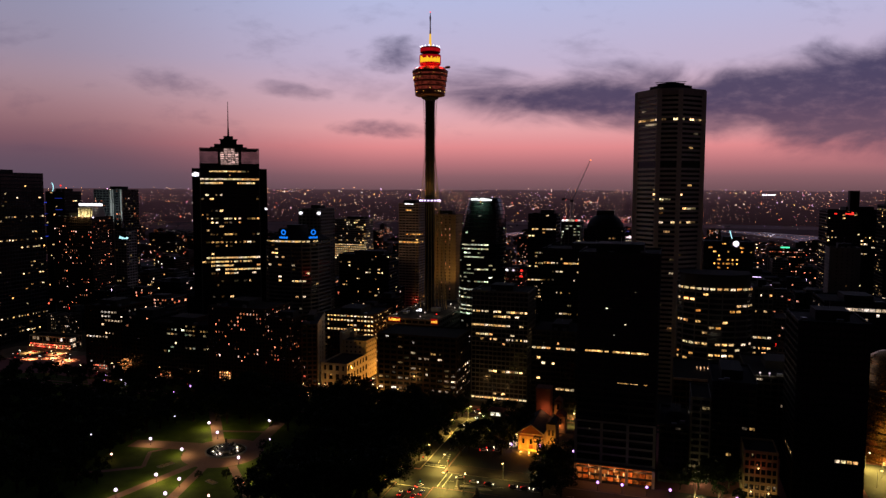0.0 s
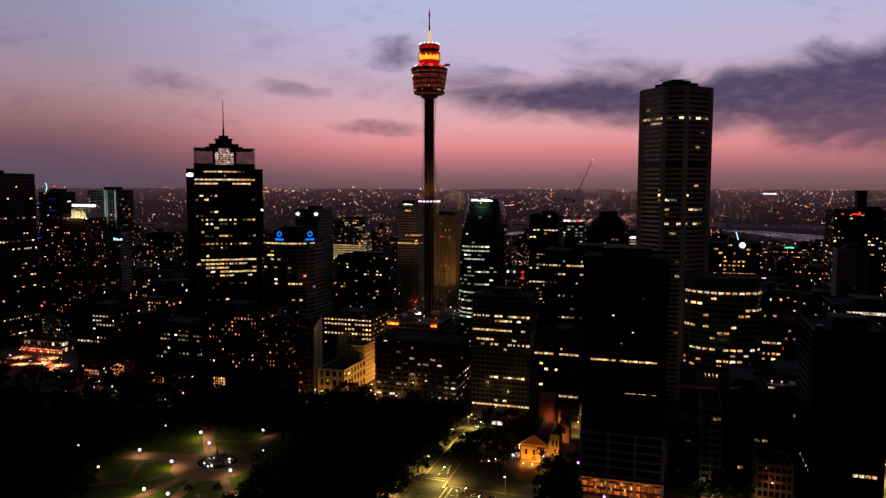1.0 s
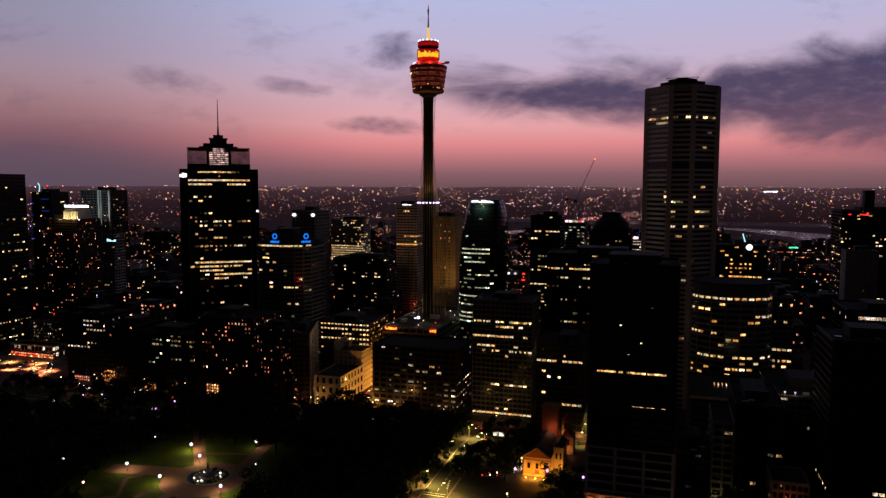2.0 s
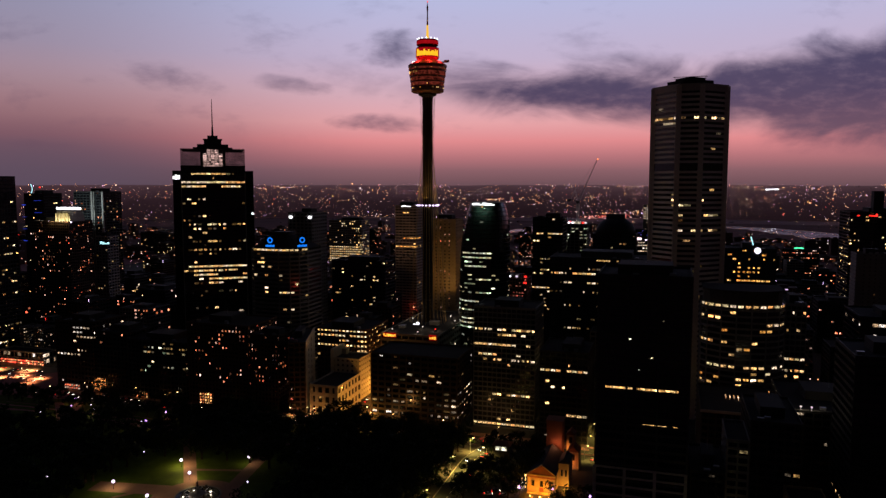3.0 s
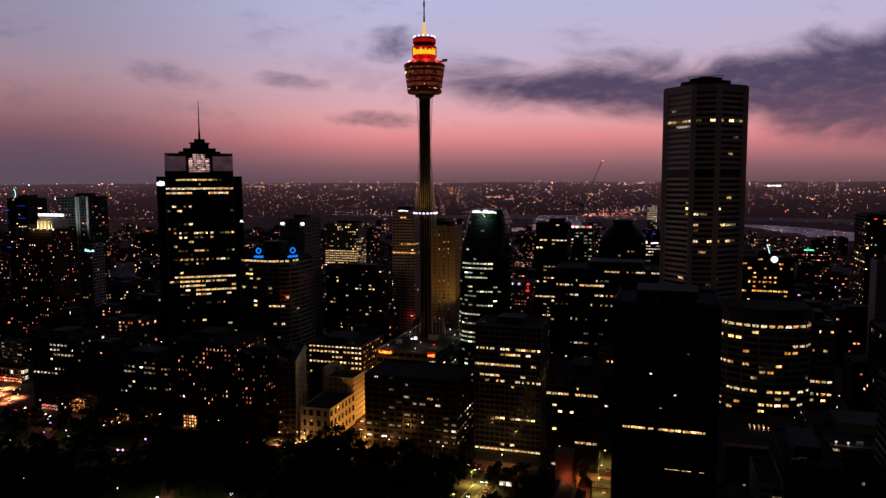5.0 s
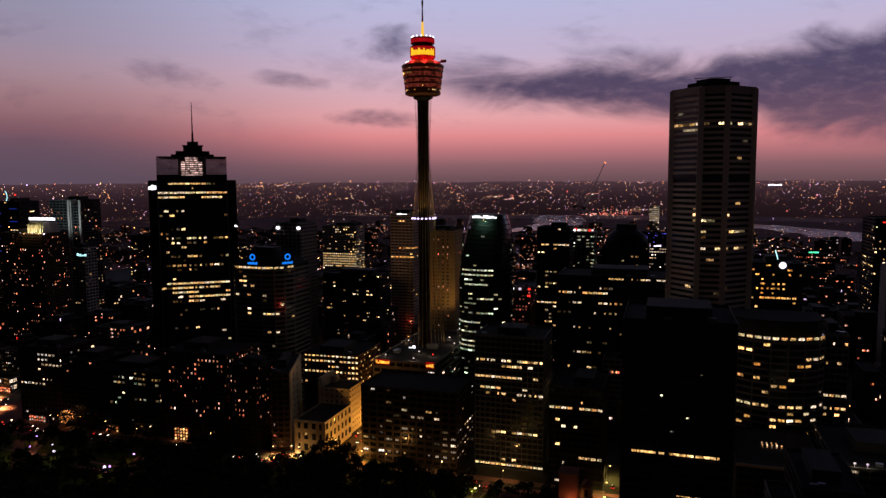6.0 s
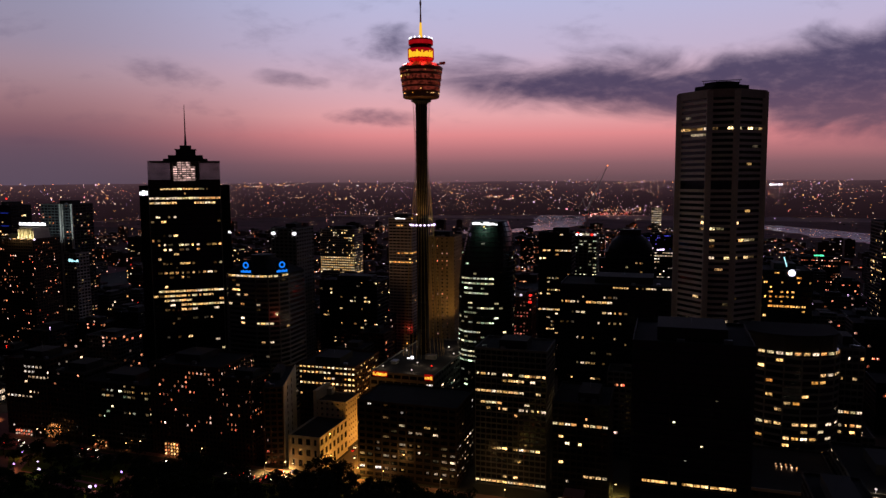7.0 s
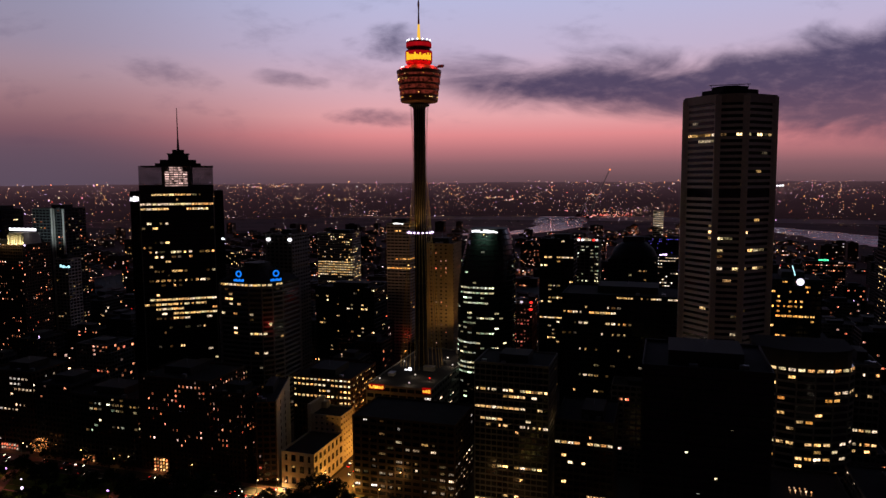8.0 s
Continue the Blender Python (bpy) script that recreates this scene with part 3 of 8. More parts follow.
def ringed_tower(name, label, at, shape, height, wall, glass, floor=3.6, sill=1.3, bay=3.6, column=0.0, proud=0.35, rows=(), chance=0.05,
                 glow=LIT_OFFICE, dim=None, seed=1, gap=(), cap=140, category="building", front=True, stop=None, pane=1.5):
    """As tower(), over any ring of corners. shape(f) gives the ring at the fraction f of the height; rows: (height above base, from, to, chance)
    along the half of the ring that faces the park; gap: heights of tall dark plant floors."""
    rng = random.Random(seed)
    root = thing(name, at, label, category)
    r0 = max(math.hypot(*p) for p in shape(0.0)) * 0.8
    FOOT.append((at[0] - r0, at[0] + r0, at[1] - r0, at[1] + r0))
    n = int(height / floor)
    fl = height / n
    same = shape(0.0) == shape(1.0)

    def shrunk(ring, by):
        return [(x * (1 - by / max(1.0, math.hypot(x, y))), y * (1 - by / max(1.0, math.hypot(x, y)))) for x, y in ring]

    if same:
        part("glazing", Solid().prism(shrunk(shape(0), proud), 0, height - 0.2), glass, root)
        band = Solid().ring(shape(0), shrunk(shape(0), proud + 0.3), 0, sill).mesh("spandrel", wall)
    for i in range(n):
        f0, f1 = i / n, (i + 1) / n
        if not same:
            part("glazing", Solid().prism(shrunk(shape(f0), proud), i * fl, (i + 1) * fl, shrunk(shape(f1), proud)), glass, root)
            part("spandrel", Solid().ring(shape(f0), shrunk(shape(f0), proud + 0.3), i * fl, i * fl + sill), wall, root)
        elif not any(lo < i * fl < hi for lo, hi in gap):
            part("spandrel", band, wall, root, at=(0, 0, i * fl))
    if column and same:
        for x, y in shape(0):
            r = math.hypot(x, y)
            a, b = x / r, y / r
            s = Solid().prism([(x + column * 0.55 * c - a * 0.5, y + column * 0.55 * d - b * 0.5) for c, d in ((-1, -1), (1, -1), (1, 1), (-1, 1))], 0, height)
            part("column", s, wall, root)
    bands = {}
    for z, a, b, p in rows:
        bands.setdefault(min(n - 1, max(0, int(z / fl))), []).append((a, b, p))
    cache, jobs = {}, []
    for i in range(n):
        if any(lo < i * fl < hi for lo, hi in gap):
            continue
        ring = shrunk(shape((i + 0.5) / n), proud - 0.05)
        m = len(ring)
        for e in range(m):
            (xa, ya), (xb, yb) = ring[e], ring[(e + 1) % m]
            if front and ya + yb > 0.2 * max(abs(p[1]) for p in ring):
                continue
            length = math.hypot(xb - xa, yb - ya)
            count = max(1, round(length / bay))
            span = max(p[0] for p in ring)
            for k in range(count):
                t = (k + 0.5) / count
                px, py = xa + (xb - xa) * t, ya + (yb - ya) * t
                u = (px + span) / (2 * span)
                p = chance
                for a, b, q in bands.get(i, ()):
                    if a <= u <= b:
                        p = q
                if rng.random() < p:
                    jobs.append((p if p > chance else 0.0, px, py, i * fl + sill, math.degrees(math.atan2(yb - ya, xb - xa)), round(length / count - 0.4 - (column if column and count < 3 else 0.0), 1)))
    rng.shuffle(jobs)
    jobs.sort(key=lambda j: not j[0])
    for strong, px, py, z, turn, width in jobs[:cap]:
        mt = STEADY[glow.name] if strong >= 0.8 else dim if dim and rng.random() < (0.35 if strong else 0.75) else glow
        key = (width, mt.name)
        if key not in cache:
            cache[key] = lites(width, min(pane, fl - sill - 0.15)).mesh("window", mt)
        part("window", cache[key], mt, root, at=(px, py, z + max(0.05, fl - sill - 1.6)), turn=turn)
    return root


# ---- the tall observation tower ----
def make_observation_tower(cx=-215.0, cy=640.0):
    root = thing("observation_tower", (cx, cy, STREET), "slender observation tower with a gold turret, lit red drum and spire", "tower")
    b = -STREET
    part("shaft", Solid().turned([(4.6, 0), (4.4, 190 + b), (4.4, 240 + b)], 20), surface("tower_shaft", (0.022, 0.014, 0.011), 0.7, 0.1), root, "dark brown steel shaft", smooth=True)
    collar = Solid().turned([(4.5, 0), (4.66, 0.2), (4.66, 0.7), (4.5, 0.9)], 20).mesh("collar", METAL_DARK)
    for z in range(60, 236, 22):
        part("collar", collar, METAL_DARK, root, at=(0, 0, z + b))
    turret = Solid().turned([(7.0, 238.6 + b), (12.8, 239.4 + b), (13.8, 240.0 + b), (14.0, 241.9 + b), (13.8, 242.1 + b), (14.5, 249 + b), (15.3, 255 + b), (16.3, 260.5 + b), (16.6, 262 + b), (16.0, 262.6 + b), (11.5, 265.4 + b), (9.0, 266 + b)], 40)
    turret_ob = part("turret", turret, GOLD, root, "gold-clad round turret")
    for z, r in ((244.0, 14.1), (248.0, 14.5), (252.5, 15.1), (257.5, 15.8), (261.0, 16.4)):
        part("rail", Solid().ring(circle(r + 0.18, 40), circle(r - 0.4, 40), z + b, z + 0.55 + b), GOLD, turret_ob)
    # dull red glow is added to the bands to redden the turret
    glassband = ((244.6, 247.8, 14.3), (248.7, 252.2, 14.8), (253.1, 257.2, 15.5), (258.1, 260.8, 16.1))
    for z0, z1, r in glassband:
        part("glass_band", Solid().ring(circle(r + 0.03, 40), circle(r - 0.5, 40), z0 + b, z1 + b), lit("turret_band_glow", [(0.9, 0.13, 0.08)], 0.14, 0.3, 0.4), turret_ob)
    amber = lit("turret_window", [(1.0, 0.50, 0.12), (1.0, 0.66, 0.28), (1.0, 0.40, 0.06)], 1.2, 0.8, 0.8)
    rng = random.Random(4)
    pane = Solid().box(-0.75, 0.75, -0.06, 0.06, 0, 1.5).mesh("window", amber)
    small = Solid().box(-0.4, 0.4, -0.06, 0.06, 0, 0.6).mesh("window", amber)
    for z, r, count, p, me in ((242.4, 14.02, 48, 0.5, small), (245.3, 14.4, 40, 0.14, small), (249.6, 14.9, 36, 0.12, small), (254.3, 15.6, 36, 0.16, small), (255.0, 15.65, 30, 0.0, pane), (258.8, 16.2, 36, 0.45, small)):
        for i in range(count):
            a = 2 * math.pi * i / count
            if rng.random() < p or (me is pane and math.radians(195) < a < math.radians(262)):
                part("window", me, amber, turret_ob, at=(r * math.cos(a), r * math.sin(a), z + b), turn=math.degrees(a) + 90)
    # the drums above
    red = lit("lit_red_panel", [(0.55, 0.006, 0.012)], 0.55, 0.1)
    drum = part("sign_drum", Solid().turned([(8.4, 265.4 + b), (8.6, 267 + b), (9.4, 267.8 + b), (9.8, 268.6 + b), (9.8, 276.4 + b), (9.4, 276.9 + b), (8.0, 277.3 + b)], 36), RED_PANEL, root, "red drum that carries a lit sign")
    drum_panel = Solid().box(-0.80, 0.80, -0.05, 0.05, 0, 7.2).mesh("panel", red)
    crown_panel = Solid().box(-0.73, 0.73, -0.05, 0.05, 0, 2.9).mesh("panel", red)
    for i in range(36):
        a = 2 * math.pi * (i + 0.5) / 36
        part("panel", drum_panel, red, drum, at=(9.82 * math.cos(a), 9.82 * math.sin(a), 268.9 + b), turn=math.degrees(a) + 90)
    for i in range(17):
        a = math.radians(-90 + TURN - 58 + 116 * i / 16)
        hgt = (6.0, 5.2, 4.4, 3.4, 4.0, 3.4, 5.2, 3.6, 3.4, 4.6, 3.2, 3.6, 4.4, 3.2, 5.2, 3.4, 5.0)[i]
        s = Solid().box(-0.66, 0.66, -0.12, 0.12, 0, hgt)
        part("sign_bar", s, SIGN_YELLOW, drum, at=(10.05 * math.cos(a), 10.05 * math.sin(a), 269.3 + 0.35 * (i % 2) + b), turn=math.degrees(a) + 90)
    crown = part("crown_drum", Solid().turned([(7.9, 277.2 + b), (8.1, 278.4 + b), (9.1, 279.0 + b), (9.3, 282.6 + b), (8.8, 283.5 + b), (3.6, 284.1 + b)], 36), RED_PANEL, root, "dark red upper drum")
    bulb = Solid().turned([(0.2, 0), (0.62, 0.4), (0.62, 1.0), (0.2, 1.5)], 8).mesh("crown_lamp", SIGN_WHITE)
    for i in range(14):
        a = 2 * math.pi * i / 14
        part("crown_lamp", bulb, SIGN_WHITE, crown, at=(8.5 * math.cos(a), 8.5 * math.sin(a), 283.4 + b))
    for i in range(40):
        a = 2 * math.pi * i / 40
        part("panel", crown_panel, red, crown, at=(9.26 * math.cos(a), 9.26 * math.sin(a), 279.4 + b), turn=math.degrees(a) + 90)
    # floodlight on the foot is put in as glow
    mast = lit("lit_spire", [(1.0, 0.55, 0.06)], 1.0, 0.0)
    part("spire_base", Solid().turned([(1.5, 283.5 + b), (1.1, 290 + b), (0.8, 296 + b)], 10), mast, root, "yellow spire foot, floodlight put in as glow")
    # the pink light on the upper spire is put into its colour too
    part("spire", Solid().turned([(0.8, 296 + b), (0.45, 306 + b), (0.75, 309.5 + b), (0.8, 311 + b), (0.4, 312.5 + b), (0.2, 315 + b)], 10), surface("spire_pink", (0.75, 0.42, 0.40), 0.5), root, "pink-white spire, pink light put into its colour")
    part("beacon", Solid().turned([(0.1, 315 + b), (0.45, 315.3 + b), (0.45, 316 + b), (0.1, 316.3 + b)], 8), SIGN_RED, root)
    # added red lamps, in place of the drum panels' glow on the roof
    for k in range(4):
        a = math.radians(205 + 45 * k)
        part("roof_floodlight", Solid().box(-0.4, 0.4, -0.4, 0.4, -0.3, 0.3), SIGN_RED, root, at=(13.5 * math.cos(a), 13.5 * math.sin(a), 264.6 + b))
        glow_point(root, (13.8 * math.cos(a), 13.8 * math.sin(a), 266.2 + b), 1500, (1.0, 0.05, 0.05), 0.3)
    # the maintenance beam and lit roof edge of the turret
    part("boom", Solid().box(9.0, 18.8, -0.5, 0.5, 264.0 + b, 265.0 + b).box(15, 19.2, -0.9, 0.9, 264.6 + b, 266.0 + b), METAL_DARK, root)
    for i in range(5):
        a = math.radians(200 + 8 * i)
        part("roof_lamp", bulb, SIGN_WHITE, root, at=(13.2 * math.cos(a), 13.2 * math.sin(a), 263.4 + b))
    # pink light added to wash the spire, placed by the crown lamps
    glow_point(root, (0, -4.5, 286.5 + b), 700, (1.0, 0.42, 0.30), 0.3)
    # stays: from the turret to the shaft, then out to the ring, then down to the roof of the podium
    gold_cable = surface("gold_cable", (0.70, 0.46, 0.16), 0.5, 0.3)
    upper = Solid().rod((6.6, 0, 237 + b), (4.9, 0, 197 + b), 0.07).rod((4.9, 0, 197 + b), (5.3, 0, 182 + b), 0.07).rod((5.3, 0, 182 + b), (8.5, 0, 143.4 + b), 0.10).mesh("stay", gold_cable)
    lower = Solid().rod((8.5, 0, 143.0 + b), (16.5, 0, 40 + b), 0.12, n=4).mesh("stay", gold_cable)
    for i in range(28):
        part("stay", upper, gold_cable, root, at=(0, 0, 0), turn=i * 360 / 28)
        part("stay", lower, gold_cable, root, at=(0, 0, 0), turn=i * 360 / 28)
    ring = part("ring", Solid().turned([(7.4, 142.2 + b), (8.7, 142.0 + b), (9.0, 142.8 + b), (8.7, 143.7 + b), (7.4, 143.5 + b)], 36), METAL_DARK, root, "ring that spreads the stays, set with violet lamps")
    orb = Solid().turned([(0.1, -0.8), (0.85, -0.35), (0.85, 0.35), (0.1, 0.8)], 8).mesh("ring_lamp", SIGN_VIOLET)
    for i in range(18):
        a = 2 * math.pi * i / 18
        part("ring_lamp", orb, SIGN_VIOLET, ring, at=(9.3 * math.cos(a), 9.3 * math.sin(a), 142.9 + b))
    # neck under the turret
    part("neck", Solid().turned([(4.4, 234.6 + b), (5.2, 236.0 + b), (7.4, 237.0 + b), (8.0, 237.8 + b)], 24), METAL_DARK, root)


make_observation_tower()

# ---- the pale octagonal office tower ----
OCT = [(-8, -26), (8, -26), (26, -8), (26, 8), (8, 26), (-8, 26), (-26, 8), (-26, -8)]


def make_octagon_tower():
    b = -STREET
    root = ringed_tower("octagonal_tower", "tall pale concrete octagonal office tower with ribbon windows", (-2, 616, STREET), lambda f: OCT, 231 + b, surface("pale_aggregate", (0.80, 0.71, 0.63), 0.85, grain=0.8, stain=0.05), GLASS_DARK, 3.6, 1.75, 4.6, 3.2, 0.9,
                        rows=[(214 + b, 0, 1, 0.25), (207 + b, 0, 1, 0.7), (203 + b, 0.05, 0.4, 0.4), (184 + b, 0.7, 0.95, 0.5), (150 + b, 0.2, 0.7, 0.25), (146 + b, 0.4, 0.6, 0.6), (139 + b, 0.3, 0.9, 0.4), (134 + b, 0.38, 0.6, 0.75), (127 + b, 0.3, 0.95, 0.75), (120 + b, 0.4, 0.6, 0.5), (100 + b, 0.2, 0.7, 0.5), (86 + b, 0.3, 0.8, 0.3), (60 + b, 0.3, 0.7, 0.4)],
                        chance=0.015, glow=LIT_OFFICE, dim=LIT_OFFICE_DIM, seed=11, gap=((170 + b, 176 + b),), cap=170)
    h = 231 + b
    part("parapet", Solid().ring([(x * 1.02, y * 1.02) for x, y in OCT], [(x * 0.95, y * 0.95) for x, y in OCT], h - 4.0, h + 1.0), CONCRETE, root)
    part("roof", Solid().prism([(x * 0.96, y * 0.96) for x, y in OCT], h - 0.8, h), ROOFING, root)
    plant = part("plant_room", Solid().prism([(x * 0.62, y * 0.62) for x, y in OCT], h - 0.1, h + 5.0), METAL_DARK, root)
    part("louvre", Solid().prism([(x * 0.40, y * 0.40) for x, y in OCT], h + 4.9, h + 7.5), METAL_BLACK, plant)
    part("roof_rail", Solid().box(-12, 12, -0.2, 0.2, h + 9.0, h + 9.4).box(-11, -10.7, -0.2, 0.2, h + 7, h + 9.1).box(10.7, 11, -0.2, 0.2, h + 7, h + 9.1), STEEL, root)
    for i in range(7):
        part("roof_unit", Solid().box(-16 + 4.6 * i, -13.6 + 4.6 * i, -16.5, -14, h - 0.1, h + 1.5 + (i % 3)), METAL_DARK, root)


make_octagon_tower()


# ---- the dark tower with stepped crown and mast ----
def screen_glass(name, colour, through):
    """A grey glass screen that lets part of the light straight through."""
    m = bpy.data.materials.new(name)
    m.use_nodes = True
    g = Graph(m.node_tree)
    p = g.add("ShaderNodeBsdfPrincipled")
    p.inputs["Base Color"].default_value = (*colour, 1)
    p.inputs["Roughness"].default_value = 0.5
    clear = g.add("ShaderNodeBsdfTransparent")
    mix = g.add("ShaderNodeMixShader")
    n = g.noise(g.add("ShaderNodeTexCoord").outputs["Object"], 0.15, 3.0)
    g.link(g.step(n, 0.3, 0.7, through - 0.08, through + 0.08), mix.inputs[0])
    g.link(p.outputs[0], mix.inputs[1])
    g.link(clear.outputs[0], mix.inputs[2])
    out = g.add("ShaderNodeOutputMaterial")
    g.link(mix.outputs[0], out.inputs[0])
    return m


CROWN_SCREEN = screen_glass("crown_screen", (0.20, 0.17, 0.17), 0.70)


def make_stepped_tower():
    b = -STREET
    rows = [(168, 0.15, 0.85, 0.85), (163, 0, 1, 1.0), (159, 0.0, 0.35, 1.0), (159, 0.72, 0.95, 0.9), (147, 0.6, 0.85, 0.4), (142, 0, 1, 0.1), (131, 0.15, 0.35, 0.7), (122, 0, 1, 0.7), (118, .1, .6, 0.4), (111, 0, 1, 0.12), (106, 0, 1, 0.55), (98, 0.1, 1, 0.6), (94, 0.4, 0.7, 0.6), (86, 0.15, 0.55, 0.3), (82, 0.15, 1, 1.0), (78, 0.0, 0.5, 0.9), (74, 0.15, 0.5, 1.0), (70, 0.15, 1, 0.95), (66, 0.15, 0.55, 0.9), (58, 0.2, 0.6, 0.3)]
    root = tower("stepped_tower", "dark glass office tower with stepped crown, lit lantern and mast", (-484.2, -425.2), (633, 713), 172, METAL_BLACK, GLASS_DARK, 4.0, 1.2, 4.4, 0.35, 0.3, rows=rows, chance=0.13, glow=LIT_OFFICE, dim=LIT_OFFICE_DIM, seed=3, parapet=0.6, plant=False, cap=300, turn=35, pane=1.7, lite=2.0)
    h = 172 + b
    part("shoulder", Solid().box(-37, -29.7, -36, 38, 0, h + 2), WING_GLASS, root, "lower dark glass side wing")
    part("shoulder", Solid().box(29.7, 37.2, -36, 38, 0, h + 2), WING_GLASS, root, "lower dark glass side wing")
    for s in (-1, 1):
        for z in range(8, int(h), 8):
            part("shoulder_band", Solid().box(-37.2 if s < 0 else 29.6, -29.6 if s < 0 else 37.4, -36.2, -35.9, z, z + 0.9), METAL_BLACK, root)
    upper = part("crown", Solid().ring(rect(-29.5, 29.5, -39.6, 37), rect(-29.1, 29.1, -39.2, 36.6), h + 7, h + 23), CROWN_SCREEN, root, "grey glass screen round the crown, the sky showing through")
    part("plinth", Solid().box(-29.5, 29.5, -39.6, 37, h, h + 7), METAL_DARK, upper)
    part("core", Solid().box(-11.5, 11.5, -38.9, 20, h + 7, h + 22.8), METAL_DARK, upper)
    for z in range(8, 23, 4):
        part("louvre", Solid().box(-29.7, -11, -39.9, -39.6, h + z, h + z + 0.45), CROWN_SCREEN, upper)
        part("louvre", Solid().box(11, 29.7, -39.9, -39.6, h + z, h + z + 0.45), CROWN_SCREEN, upper)
    lantern = lit("lantern_louvre", [(1.0, 0.62, 0.56)], 0.62, 0.3, 0.22)
    for k in range(9):
        for j in range(5):
            if k > 1 or abs(j - 2) < 2:
                part("lantern_pane", Solid().box(-8.9 + 3.6 * j, -5.7 + 3.6 * j, -40.1, -39.7, h + 20.9 - 1.85 * k, h + 22.0 - 1.85 * k), lantern, upper)
    part("crown_step", Solid().box(-29.8, 29.8, -18, 36, h + 22.8, h + 23.6).box(-19, 19, -2, 32, h + 23.5, h + 26.0).box(-15, 15, 0, 30, h + 25.9, h + 29.2), METAL_DARK, root)
    part("crown_step", Solid().box(-8.5, 8.5, 7, 23, h + 29.1, h + 34.5).box(-9.5, 9.5, 6.5, 23.5, h + 34.4, h + 35.0).box(-5, 5, 11, 19, h + 34.9, h + 38.5), METAL_DARK, root)
    part("mast", Solid().rod((0, 15, h + 38), (0, 15, h + 48), 1.2, 0.7, 8).rod((0, 15, h + 48), (0, 15, h + 76), 0.6, 0.25, 6), METAL_DARK, root)
    c, d = math.cos(radians(35)), math.sin(radians(35))
    for x, z, w, hh in ((-33.6, 164.5, 7.0, 6.5), (36.0, 131, 3.0, 3.0)):
        sign("wall_sign", "small white lit sign on a tower side wing", (-454.7 + x * c + 36.6 * d, 673 + x * d - 36.6 * c, z), w, hh, SIGN_WHITE, letters=3, seed=int(x) + 50, turn=35)
    # faint lit lines at the corners, put in as pale fins
    for x in (-29.2, 29.2):
        part("corner_fin", Solid().box(x - 0.35, x + 0.35, -40.5, -39.9, 20, h), surface("lit_line_fin", (0.30, 0.31, 0.28), 0.5), root, "pale corner fin that stands for a lit line")


make_stepped_tower()


# ---- the rounded dark glass tower ----
def make_rounded_tower():
    b = -STREET

    def shape(f):
        left = 21.5 - 9.5 * max(0.0, (f - 0.58) / 0.42) ** 2.4
        right = 21.5 - 5.0 * max(0.0, (f - 0.80) / 0.20) ** 2.5
        ring = []
        for i in range(32):
            a = 2 * math.pi * i / 32
            c, s = math.cos(a), math.sin(a)
            ex = (abs(c) ** 0.75) * (right if c > 0 else -left)
            ring.append((ex, (abs(s) ** 0.75) * (20 if s > 0 else -20) * (1 - 0.25 * max(0.0, (f - 0.7) / 0.3) ** 2)))
        return ring

    z = lambda y: 145 - (y - 352) * 0.545 + b
    rows = [(z(434), 0.12, 0.68, 0.95), (z(424), 0.3, 0.6, 0.4), (z(441), 0.15, 0.7, 0.8), (z(449), 0.15, 0.6, 0.7), (z(455), 0.2, 0.65, 0.8), (z(465), 0.55, 0.95, 0.5), (z(472), 0.3, 0.9, 0.5), (z(482), 0.2, 0.5, 0.5), (z(489), 0.2, 0.5, 0.6), (z(497), 0.1, 0.95, 0.6), (z(508), 0.0, 0.5, 0.95), (z(514), 0.0, 0.8, 0.5), (z(525), 0, 0.4, 0.6), (z(533), 0, 0.5, 0.8), (z(545), 0.0, 0.5, 0.9), (z(552), 0, 0.5, 0.6)]
    root = ringed_tower("rounded_tower", "dark green glass tower with rounded shoulders and a lit roof sign", (-168, 658, STREET), shape, 155, METAL_BLACK, GLASS_GREEN, 3.7, 0.6, 3.4, 0.0, 0.10, rows=rows, chance=0.04, glow=LIT_COOL, seed=21, cap=185, pane=1.2)
    part("roof", Solid().prism([(x * 0.96, y * 0.96) for x, y in shape(1.0)], 154.6, 155.6), METAL_BLACK, root)
    sign("roof_sign", "white lit roof sign, its writing unreadable from afar", (-165.5, 641.8, 142.6), 20, 3.4, SIGN_WHITE, letters=9, seed=5)


make_rounded_tower()



